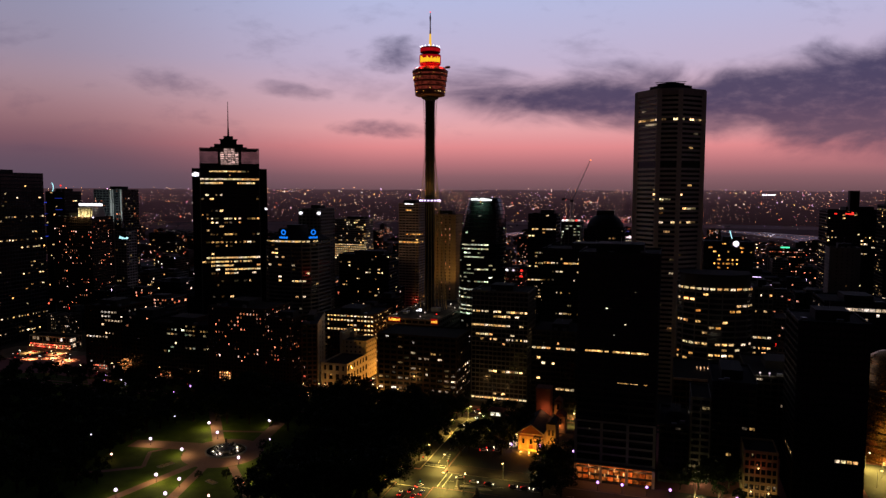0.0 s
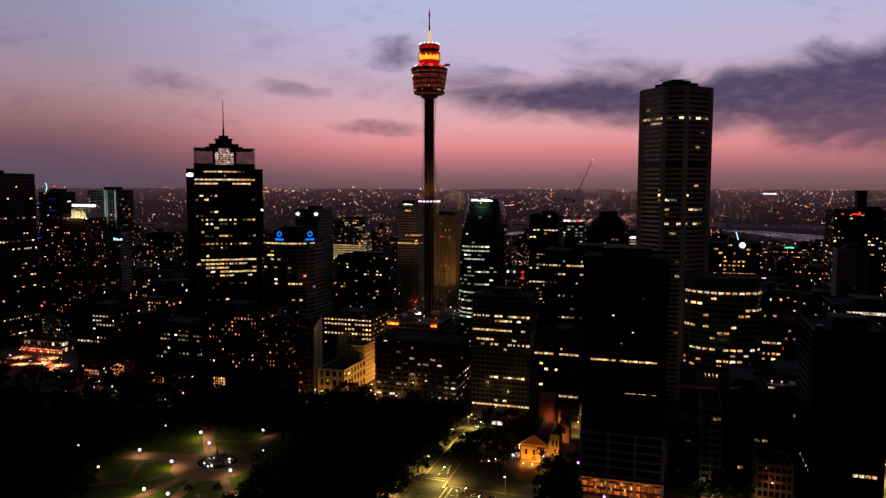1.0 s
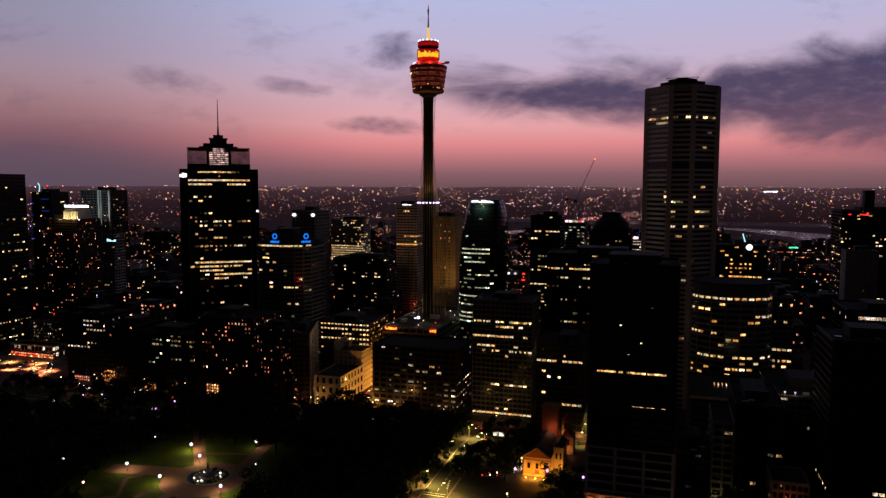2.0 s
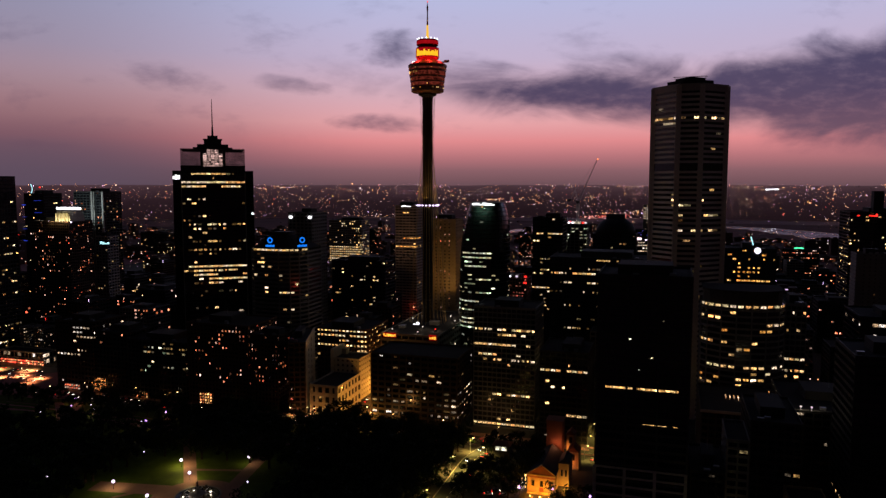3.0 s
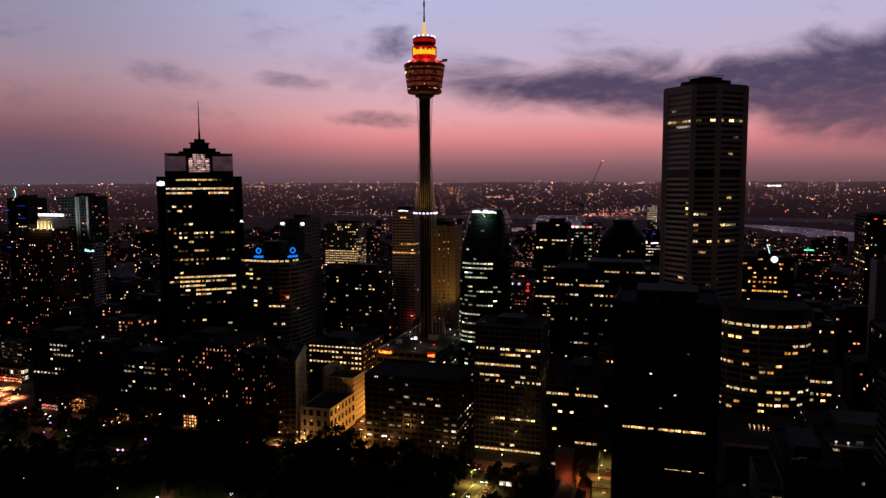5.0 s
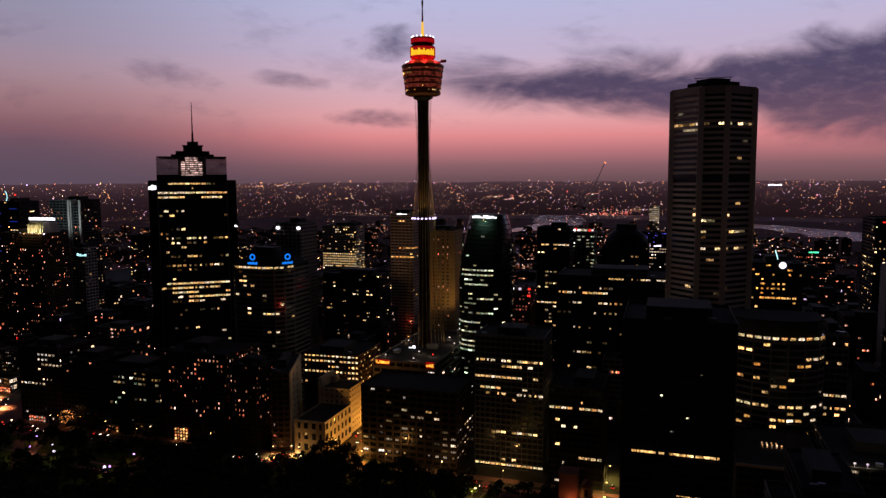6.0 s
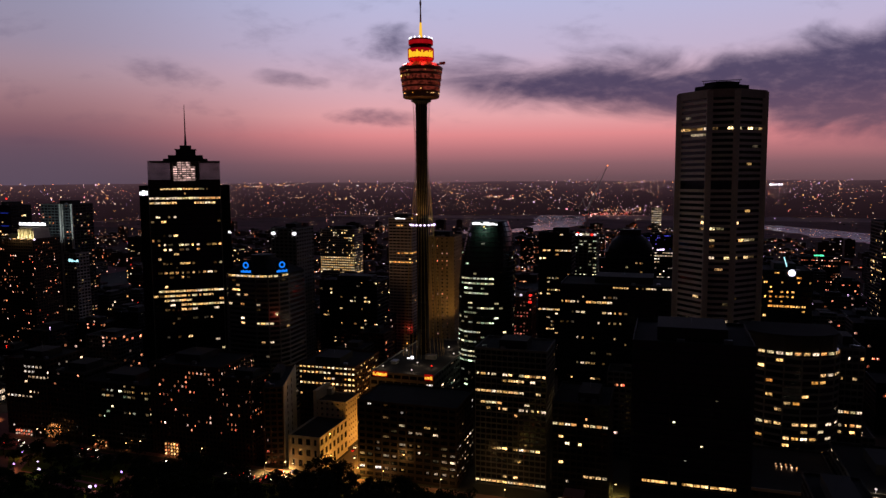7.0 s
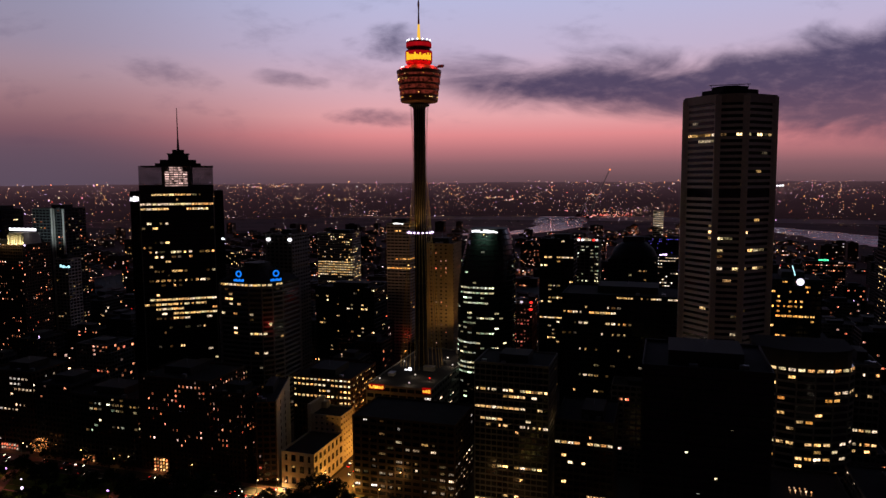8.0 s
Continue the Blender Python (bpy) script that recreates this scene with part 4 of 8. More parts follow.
# ---- the drum-fronted tower with a blue sign ----
def make_drum_tower():
    ring = [(-27, -12), (-20, -20), (6, -22), (16, -20), (22, -14), (25, -4), (25, 22), (-27, 22)]
    b = -STREET
    z = lambda y: 109 - (y - 425) * 0.54 + b
    rows = [(z(428), 0.05, 1, 0.9), (z(434), 0.35, 1, 0.85), (z(455), 0, 0.5, 0.3), (z(466), 0.1, 0.4, 0.4), (z(474), 0.1, 0.4, 0.4), (z(503), 0.6, 0.85, 0.9), (z(490), 0.3, 0.6, 0.3), (z(530), 0.6, 0.9, 0.7)]
    root = ringed_tower("drum_tower", "brown office tower with a shallow cone roof and blue signs", (-342, 616, STREET), lambda f: ring, 115, CONCRETE_GREY, GLASS_DARK, 3.6, 1.5, 3.6, 0.8, 0.4, rows=rows, chance=0.06, glow=LIT_OFFICE, dim=LIT_OFFICE_DIM, seed=31, cap=90)
    part("cone_roof", Solid().prism([(x * 0.99, y * 0.99) for x, y in ring], 115, 126, [(x * 0.30, y * 0.30) for x, y in ring]), ROOFING, root)
    part("roof_cap", Solid().prism([(x * 0.32, y * 0.32) for x, y in ring], 125.5, 129), METAL_DARK, root)
    for x, y, turn in ((-1, -23.5, 0), (24.5, -13, 52)):
        at = (-342 + x, 616 + y, 106.2)
        s = thing("blue_sign", at, "blue lit roof sign, a disc over a line of unreadable writing", "sign", group="blue signs", turn=turn)
        part("backing", Solid().box(-5, 5, 0.2, 0.5, 0, 10), METAL_BLACK, s)
        part("disc", Solid().ring([(2.6 * math.cos(a), 6.6 + 2.6 * math.sin(a)) for a in [k * math.pi / 8 for k in range(16)]], [(1.4 * math.cos(a), 6.6 + 1.4 * math.sin(a)) for a in [k * math.pi / 8 for k in range(16)]], -0.1, 0.1), SIGN_BLUE, s).matrix_basis = pose(0, 0, 0, 90, 0, 0)
        for k in range(6):
            part("bar", Solid().box(-4.5 + 1.5 * k, -3.3 + 1.5 * k, -0.1, 0.2, 0.8, 2.4 + 0.4 * (k % 2)), SIGN_BLUE, s)


make_drum_tower()


# ---- the bow-fronted building with warm top floor ----
def make_bow_building():
    ring = [(-25, -4), (-21.5, -10), (-13.5, -15), (-4.5, -17.5), (4.5, -17.5), (13.5, -15), (21.5, -10), (25, -4), (25, 20), (-25, 20)]
    b = -STREET
    z = lambda y: 86 - (y - 515) * 0.455 + b
    rows = [(z(516), 0.0, 1.0, 0.97), (z(537), 0.0, 0.2, 0.6), (z(541), 0.65, 1, 0.8), (z(549), 0.65, 0.85, 0.7), (z(574), 0.0, 0.35, 0.9), (z(579), 0.4, 0.75, 0.6), (z(589), 0.1, 0.6, 0.35), (z(600), 0.1, 1.0, 0.8), (z(608), 0.2, 1, 0.35), (z(618), 0.25, 0.9, 0.65), (z(628), 0.1, 0.5, 0.3)]
    root = ringed_tower("bow_building", "bow-fronted concrete office building with warm lit top floor", (32, 540, STREET), lambda f: ring, 96, CONCRETE_GREY, GLASS_DARK, 3.7, 1.2, 4.4, 0.7, 0.5, rows=rows, chance=0.07, glow=LIT_OFFICE, dim=LIT_WARM, seed=41, cap=140)
    part("roof_drum", Solid().prism([(x * 0.93, y * 0.93) for x, y in ring], 95.8, 104), CONCRETE_DARK, root, "dark blank rooftop drum")
    part("roof_lip", Solid().prism([(x * 0.96, y * 0.96) for x, y in ring], 103.9, 105), ROOFING, root)


make_bow_building()

# ---- other buildings, from the park edge back ----
H = lambda y, y0, z0, k: z0 - (y - y0) * k       # heights of lit floors along a front

mid = tower("grid_office", "concrete grid office block with several lit floors", (-143.5, -99.5), (529, 563), 75, CONCRETE_GREY, GLASS_DARK, 3.5, 0.9, 3.4, 0.35, 0.5,
            rows=[(H(550, 515, 76, .47), .35, 1, .85), (H(553, 515, 76, .47), 0, .3, .9), (H(561, 515, 76, .47), .35, .6, .9), (H(577, 515, 76, .47), 0, .65, 1), (H(585, 515, 76, .47), .1, .4, .9), (H(591, 515, 76, .47), .5, .8, .6), (H(598, 515, 76, .47), .6, 1, .8), (H(648, 515, 76, .47), .3, .95, .6), (-8, 0, 1, 1), (-4.5, 0.3, 1, .4)], chance=0.03, seed=51, glow=LIT_OFFICE, cap=80)
# this store's brick is a darker brown than its neighbours'
dept = tower("department_store", "long dark brick store block facing the park", (-217.5, -152), (518, 558), 39, surface("dark_brown_brick", (0.06, 0.042, 0.034), 0.9, grain=2.5, stain=0.15), GLASS_DARK, 4.0, 1.7, 5.4, 1.1, 0.5,
             rows=[(36, .1, .5, .4), (30, .1, .45, .35), (26, .4, .9, .4), (22, .3, .9, .5), (18, .1, .5, .2), (14, .15, 1, .6), (10, .1, 1, .5), (6, 0, 1, .6), (2, .4, 1, .35), (-2, 0, 1, .6)], chance=0.06, narrow=0.9, lite=0.75, pane=1.5, seed=52, glow=LIT_WHITE, dim=LIT_OFFICE_DIM, cap=165, plant=False)
tower("shopping_podium", "low retail podium with red and yellow lit roof signs", (-234, -186), (577, 692), 40.5, CONCRETE_GREY, GLASS_DARK, 5.0, 2.2, 6.0, 0.8, rows=[(30, 0, 1, .35), (25, 0, 1, .4)], chance=0.06, seed=53, glow=LIT_WHITE, plant=False)
tower("brick_flats", "brown brick corner block with a lit top storey", (-297, -251), (587, 636), 39.6, BRICK_BROWN, GLASS_DARK, 3.9, 1.5, 3.4, 0.9, rows=[(37.5, 0, 1, 1), (33.5, 0, 1, .95), (29, 0, 1, .6), (25, .0, 1, .9), (20, .7, 1, .8), (15, .7, 1, .9), (10, .7, 1, .8), (6, .7, 1, .8)], chance=0.12, seed=54, glow=LIT_OFFICE, dim=LIT_WARM, cap=150, turn=2)
tower("white_corner_building", "pale rendered classical corner building lit by street lamps", (-265.5, -242.5), (515, 556), 12, RENDER_WHITE, GLASS_DARK, 7.3, 2.8, 5.6, 2.6, 0.4, chance=0.04, seed=55, glow=LIT_WARM, parapet=1.4, plant=False)
step_block = tower("white_stepped_block", "pale rendered stepped block", (-269, -244.5), (558, 580), 22.3, RENDER_WHITE, GLASS_DARK, 4.0, 2.4, 4.0, 2.4, 0.3, chance=0.02, seed=56, glow=LIT_WARM, plant=False)
part("stair_wall", Solid().box(-12.6, -10.2, -11.3, 11.2, 0, 40).box(-10.2, -6.4, 5.0, 11.2, 0, 37), RENDER_WHITE, step_block, "pale blank stair wall that rises past the roof")
slab = tower("slab_block", "slim block with a pale blank flank wall", (-292.6, -279.6), (514.2, 569.2), 43, BRICK_BROWN, GLASS_DARK, 3.6, 1.4, 3.8, 1.0, chance=0.05, seed=57, narrow=0.62, lite=1.1, glow=LIT_HOME, turn=21, parapet=0.6)
flank = part("flank_wall", Solid().prism([(6.4, -27.6), (7.0, -27.6), (7.0, 27.6), (6.4, 27.6)], 0, 54.2), RENDER_WHITE, slab, "pale blank rendered flank wall")
for k in range(11):
    for y in (-14.5, 4.0):
        part("flank_window", Solid().box(6.95, 7.05, y, y + 2.4, 4 + 4.4 * k, 6.4 + 4.4 * k), GLASS_DARK, flank)
tower("brick_apartments", "brown brick apartment block with many small lit windows", (-314.5, -291), (514, 536), 47, BRICK_BROWN, GLASS_DARK, 3.3, 1.5, 3.0, 1.2, chance=0.21, seed=60, narrow=0.7, lite=1.3, glow=LIT_HOME, cap=125, pane=1.5, blank=((-10.5, 5.0),))
tower("brick_apartments", "brown brick apartment block with an arched upper row of lights", (-371, -316), (514, 556), 53, BRICK_BROWN, GLASS_DARK, 3.3, 1.5, 3.0, 1.2, rows=[(47, .56, .9, .95), (43.5, .52, .6, .9), (43.5, .86, .92, .9), (40, .52, .58, .9), (37, .52, .58, .9)], chance=0.12, seed=61, narrow=0.7, lite=1.3, glow=LIT_HOME, cap=150, pane=1.5, blank=((-10.5, 5.0),))
tower("office_row", "low office block with two pale lit floors", (-428, -373), (514, 550), 36, CONCRETE_DARK, GLASS_DARK, 3.6, 1.2, 3.6, 0.5, rows=[(30, .3, 1, .75), (26.4, .35, 1, .75), (16, .6, 1, .4)], chance=0.03, seed=62, glow=LIT_COOL, dim=LIT_OFFICE_DIM, cap=60, blank=((-10.5, 5.0),))
tower("dark_office", "dark office block by the park with scattered lights", (-462, -430), (516, 552), 40, CONCRETE_DARK, GLASS_DARK, 3.6, 1.3, 3.6, 0.6, rows=[(-8, 0, 1, .7)], chance=0.04, seed=63, narrow=0.62, lite=1.1, glow=LIT_HOME, blank=((-10.5, 5.0),))
tower("corner_office", "dark brick office with a lit upper corner", (-503, -464), (516, 555), 47, BRICK_BROWN, GLASS_DARK, 3.6, 1.5, 3.4, 1.0, rows=[(39.5, .5, .95, .95), (36, .5, .62, .9), (33.8, .55, 1, 1), (17, 0, .48, .85), (-8, 0, 1, .3)], chance=0.02, seed=64, glow=LIT_WHITE)
for fx, fs in ((-619.5, 65), (-601.5, 165)):
    tower("slim_flats", "slim block of flats with columns of small lit windows", (fx - 6, fx + 6), (590, 606), 19.5, CONCRETE_GREY, GLASS_DARK, 3.0, 1.3, 2.6, 0.9, rows=[(z, .5, 1, .75) for z in range(-7, 19, 3)], chance=0.3, seed=fs, glow=LIT_WHITE, dim=LIT_OFFICE_DIM, cap=34, narrow=0.6, lite=1.0, plant=False)
tower("corner_shops", "low row of shops with a brightly lit front", (-624, -572), (566, 582), 2, RENDER_WHITE, GLASS_DARK, 6.0, 1.2, 4.4, 0.5, rows=[(-9, 0, 1, 1), (-3, .3, .8, .7)], chance=0.2, seed=265, glow=LIT_WHITE, cap=26, plant=False, pane=3.4, lite=2.0)
tower("wide_dark_tower", "wide dark office tower with broken rows of light", (-763, -654.5), (560, 620), 168, METAL_BLACK, GLASS_DARK, 4.0, 1.2, 3.6, 0.4,
      rows=[(145, .2, .5, .4), (122, .1, 1, .7), (99, .0, 1, .75), (90, .4, 1, .8), (73, .3, 1, .5), (62, .3, 1, .7), (48, .6, 1, .6), (16, 0.0, 1, .95), (2, .3, 1, .95)], chance=0.04, seed=66, side_rows=True, glow=LIT_OFFICE, dim=LIT_OFFICE_DIM, cap=130)
tower("blue_lit_tower", "dark tower with blue lit edges and a curved white light", (-842, -808), (800, 830), 148, METAL_BLACK, GLASS_DARK, 3.8, 1.3, 4.0, 0.5, rows=[(112, .5, 1, .8)], chance=0.09, seed=67, glow=LIT_OFFICE, cap=50)
tower("apartment_tower", "apartment tower with many small orange windows", (-715, -658), (690, 725), 118, BRICK_BROWN, GLASS_DARK, 3.2, 1.4, 3.2, 1.0, chance=0.11, seed=68, narrow=0.62, lite=1.1, glow=LIT_HOME, cap=170)
striped = tower("striped_tower", "tall grey apartment tower with vertical pale fins", (-729, -684), (770, 802), 151, CONCRETE_DARK, GLASS_DARK, 3.3, 1.0, 5.0, 0.6, rows=[(140, 0, .15, .5)], chance=0.13, seed=69, narrow=0.62, lite=1.1, glow=LIT_HOME, dim=LIT_OFFICE_DIM, cap=110)
for fx, fw in ((6.0, 2.4), (9.5, 1.2), (22.4, 2.6)):
    part("fin", Solid().box(fx - fw / 2, fx + fw / 2, -16.9, -15.6, 0, 162), CONCRETE, striped, "pale vertical fin")
tower("sign_block", "grey block with a bright cyan-white sign on top", (-671.5, -653.5), (742, 760), 98, CONCRETE, GLASS_DARK, 3.5, 1.4, 4.0, 1.0, chance=0.08, seed=70, glow=LIT_OFFICE_DIM, cap=40)
tower("plain_tower", "plain dark tower with white sign discs on its corners", (-406, -377.5), (735, 770), 130, CONCRETE_GREY, GLASS_DARK, 3.6, 1.8, 5.0, 1.6, chance=0.01, seed=71, glow=LIT_OFFICE_DIM, cap=20)
tower("lit_base_tower", "pale grey tower with brightly lit lower floors", (-529.5, -473), (1080, 1110), 104, CONCRETE, GLASS_DARK, 3.6, 1.5, 3.6, 1.0, rows=[(88, .3, .8, .3), (78, .1, .9, .35), (70, .1, .9, .5), (62, 0, 1, 1), (58, 0, 1, 1), (54, 0, 1, 1), (50, 0, 1, 1), (46, 0, 1, .9), (42, 0, 1, .8)], chance=0.16, seed=72, glow=LIT_OFFICE, cap=80)
tower("black_office", "black office block with sparse rows of light", (-368, -305), (762, 792), 77, METAL_BLACK, GLASS_DARK, 3.7, 1.2, 3.8, 0.5, rows=[(60, .3, .8, .3), (52, .3, .9, .3)], chance=0.1, seed=73, glow=LIT_OFFICE_DIM, dim=LIT_OFFICE, cap=50)
tower("banded_tower", "brown banded tower with two thin lit floors", (-327, -300), (850, 880), 135, CONCRETE, GLASS_DARK, 3.3, 1.9, 4.2, 0.6, rows=[(95, .3, 1, .7), (86, 0, 1, .95)], chance=0.02, seed=74, glow=LIT_WARM, cap=50)
tower("gold_lit_tower", "tall sandy apartment tower washed with golden light", (-240, -213), (720, 746), 126, SANDSTONE, GLASS_DARK, 3.3, 2.0, 4.6, 2.8, 0.3, rows=[(112, .4, .9, .8), (104, .4, .9, .6)], chance=0.14, seed=75, narrow=0.62, lite=1.1, glow=LIT_HOME, cap=70)
tower("red_sign_block", "low block under a red lit roof sign", (-196, -166), (846, 871), 54, BRICK, GLASS_DARK, 3.6, 1.2, 3.4, 1.0, rows=[(49, 0, 1, .3), (45, 0, 1, .6), (41, 0, 1, .5), (37, 0, 1, .6), (33, 0, 1, .5)], chance=0.12, seed=76, glow=LIT_RED, cap=60)
tower("dark_slab_tower", "dark glass slab tower with one warm floor", (-150, -118.5), (790, 820), 126, METAL_BLACK, GLASS_DARK, 3.7, 1.1, 3.8, 0.5, rows=[(108, .05, .95, .9), (73, 0, .9, .7), (68, .2, .9, .4), (53, 0, .8, .9), (44, 0, .8, .5)], chance=0.06, seed=77, glow=LIT_OFFICE, dim=LIT_OFFICE_DIM, cap=60)
tower("domed_block", "dark block with a rounded roof", (-85, -44), (760, 795), 112, METAL_BLACK, GLASS_DARK, 3.7, 1.2, 4.2, 0.6, chance=0.07, seed=78, glow=LIT_OFFICE_DIM, plant=False, cap=30)
tower("wide_black_block", "broad black office block with thin rows of light", (-108, -28), (640, 690), 100, METAL_BLACK, GLASS_DARK, 3.7, 1.1, 3.8, 0.4, rows=[(97, .45, 1, .85), (92, .1, .5, .3), (85, .0, .5, .85), (80, .1, .6, .6), (62, .0, .6, .3), (50, .2, .8, .4), (70, .0, .5, .5), (42, .1, .9, .5), (30, .1, .9, .5)], chance=0.06, seed=79, glow=LIT_OFFICE, dim=LIT_OFFICE_DIM, cap=70)
tower("crane_site", "half-built concrete frame under a tower crane", (-134, -108), (930, 960), 112, CONCRETE_GREY, METAL_BLACK, 3.8, 0.6, 5.0, 0.7, 1.5, rows=[(108, 0, 1, .7), (100, .2, .8, .6)], chance=0.2, seed=80, glow=LIT_COOL, plant=False, cap=40)
tower("clock_block", "office block with a lit round white sign", (32, 76), (726, 770), 104, METAL_BLACK, GLASS_GREEN, 3.7, 1.1, 4.0, 0.5, rows=[(88, .3, .75, .7), (84, .3, .75, .7), (80, .3, .75, .6), (76, .3, .9, .8)], chance=0.09, seed=81, glow=LIT_WARM, cap=50)
tower("side_wing", "narrow wing with stacked bright windows", (58.5, 71), (545, 580), 84, CONCRETE_GREY, GLASS_DARK, 3.7, 1.2, 3.2, 0.5, rows=[(80, .2, 1, .5), (66, 0, 1, .5), (50, 0, 1, .8), (40, 0, 1, .9), (36, 0, .8, .6)], chance=0.15, seed=82, glow=LIT_OFFICE, cap=40)
red_tower = tower("red_sign_tower", "black tower with red lit roof letters", (179, 262), (950, 1000), 130, METAL_BLACK, GLASS_DARK, 3.7, 1.2, 4.0, 0.5, rows=[(92, .4, .8, .5), (80, .4, .9, .7)], chance=0.08, seed=83, glow=LIT_OFFICE, cap=60)
tower("pale_slab", "grey concrete slab block", (154, 182), (800, 822), 96, CONCRETE_GREY, CONCRETE_DARK, 3.6, 2.4, 5.0, 3.5, 0.2, chance=0.01, seed=84, glow=LIT_OFFICE_DIM, cap=10)
tower("bright_roof_block", "dark block with a bright rooftop terrace strip", (114, 160), (602, 650), 69, METAL_BLACK, GLASS_DARK, 3.7, 1.0, 3.8, 0.3, rows=[(64.2, .2, 1, 1), (56, .2, .9, .2), (44, .1, .6, .5)], chance=0.05, seed=85, lite=3.4, pane=2.2, glow=LIT_WHITE, cap=40)
tower("low_right_office", "low office with a white lit floor", (-94, -62), (515, 556), 50, CONCRETE_DARK, GLASS_DARK, 3.7, 1.2, 3.6, 0.5, rows=[(40, .4, .8, .6), (36, .0, .9, .95), (24, .2, .7, .5), (15, .1, .5, .5), (8, .6, 1, .9)], chance=0.05, seed=86, glow=LIT_OFFICE, cap=50)

part("stair_tower", Solid().box(-17.5, -7.5, -20, -8, 139, 164), CONCRETE_DARK, red_tower)
tower("edge_tower", "dark tower at the north edge with a lit top floor", (222, 262), (880, 915), 138, METAL_BLACK, GLASS_DARK, 3.7, 1.2, 4.0, 0.5, rows=[(133, .2, .9, .8)], chance=0.06, seed=87, glow=LIT_OFFICE, cap=30)

COPPER = surface("copper_panel", (0.55, 0.30, 0.12), 0.3, 0.85)
drum = thing("copper_drum_block", (122, 462, STREET), "round copper-clad drum that mirrors the yellow street light", "building")
part("drum", Solid().turned([(11, 0), (11, 62), (10.4, 62.5), (10.4, 66), (9, 69), (5, 71.5), (0.3, 72.5)], 40), COPPER, drum, smooth=True)
for k in range(14):
    part("band", Solid().turned([(11.0, 4.2 + 4.2 * k), (11.35, 4.3 + 4.2 * k), (11.35, 5.0 + 4.2 * k), (11.0, 5.1 + 4.2 * k)], 40), COPPER, drum, smooth=True)
part("entrance", Solid().box(-3, 3, -12.2, -10.4, 6, 10), LIT_WARM, drum)

# ---- near buildings beside the crossing ----
near = tower("park_front_tower", "tall dark concrete office tower with two lit floor strips", (-44, -3.5), (372, 412), 120, CONCRETE_DARK, GLASS_DARK, 3.7, 1.2, 13.2, 0.8, 0.5, rows=[], chance=0.0, seed=90, base=0.0, glow=LIT_WARM, cap=20)
tower("far_right_tower", "dark gridded office tower with three lit windows", (60, 91), (373, 410), 90, METAL_BLACK, GLASS_DARK, 3.6, 1.2, 2.6, 0.35, 0.3, rows=[(24.6, .62, .9, 1)], chance=0.0, seed=91, base=0.0, glow=LIT_OFFICE, cap=16)
tower("column_block", "slim concrete block of stacked balconies", (13.5, 23.5), (390, 420), 44, CONCRETE_GREY, GLASS_DARK, 3.5, 1.2, 10.0, 0.8, 0.5, chance=0.02, seed=92, base=0.0, glow=LIT_OFFICE_DIM, plant=False, cap=6)
tower("roof_house_block", "dark block with lamps on its roof terrace", (24, 46), (396, 440), 52, CONCRETE_DARK, GLASS_DARK, 3.6, 1.2, 4.0, 0.6, chance=0.02, seed=93, base=0.0, glow=LIT_OFFICE_DIM, cap=10)
tower("lit_club_building", "small masonry building with a red and amber lit front", (38.5, 54), (374, 394), 24, SANDSTONE, GLASS_DARK, 4.0, 1.4, 2.6, 0.6, 0.4, rows=[(17, 0, 1, .0), (6, 0, 1, .4), (2, 0, 1, .5)], chance=0.05, seed=94, base=0.0, glow=LIT_OFFICE_DIM, dim=LIT_OFFICE_DIM, plant=False, cap=40)
tower("low_podium", "dark low block between the towers", (-2, 13), (384, 420), 30, CONCRETE_DARK, GLASS_DARK, 3.7, 1.3, 4.0, 0.6, chance=0.04, seed=95, base=0.0, glow=LIT_OFFICE_DIM, cap=10)

edge_block = tower("low_roof_block", "low block with a pale roof edge and lamps on its roof", (5, 44), (450, 506), 38.5, CONCRETE_DARK, GLASS_DARK, 3.6, 1.3, 4.0, 0.7, chance=0.03, seed=96, glow=LIT_WHITE, cap=10, plant=False)
tower("rear_office", "dark plain office behind the park towers", (46, 98), (440, 500), 46, CONCRETE_DARK, GLASS_DARK, 3.6, 1.2, 4.0, 0.6, rows=[(43.5, 0.1, .25, .9)], chance=0.02, seed=97, glow=LIT_WHITE, cap=14)
part("coping", Solid().box(-19.8, 19.8, -28.5, -28.1, 48.6, 50.0), CONCRETE, edge_block, "pale concrete roof coping")
lamps_row = thing("roof_lamp", (24, 478, 38.6), "cluster of amber lamps on a flat roof", "light")
for k in range(9):
    part("lamp", Solid().box(-4.55 + 2.2 * (k % 5), -4.45 + 2.2 * (k % 5), 3.0 * (k // 5) - 0.05, 3.0 * (k // 5) + 0.05, 0, 1.2).turned([(0.06, 1.2), (0.36, 1.4), (0.36, 1.8), (0.06, 2.0)], 8, -4.5 + 2.2 * (k % 5), 3.0 * (k // 5)), lit("amber_roof_lamp", [(1.0, 0.45, 0.16), (1.0, 0.6, 0.35)], 1.3, 0.6), lamps_row)
for bx, by, bz in ((36, 451, 38.6), (52.2, 441, 46.2), (57.2, 441, 46.2)):
    spot = thing("roof_lamp", (bx, by, bz), "single bright white lamp on a flat roof edge", "light")
    part("lamp", Solid().box(-0.06, 0.06, -0.06, 0.06, 0, 2.0).turned([(0.1, 2.0), (0.5, 2.2), (0.5, 2.7), (0.1, 2.9)], 8), LAMP_ROOF, spot)
    glow_point(spot, (0, -1.2, 3.0), 500, (1.0, 0.85, 0.6), 0.3)

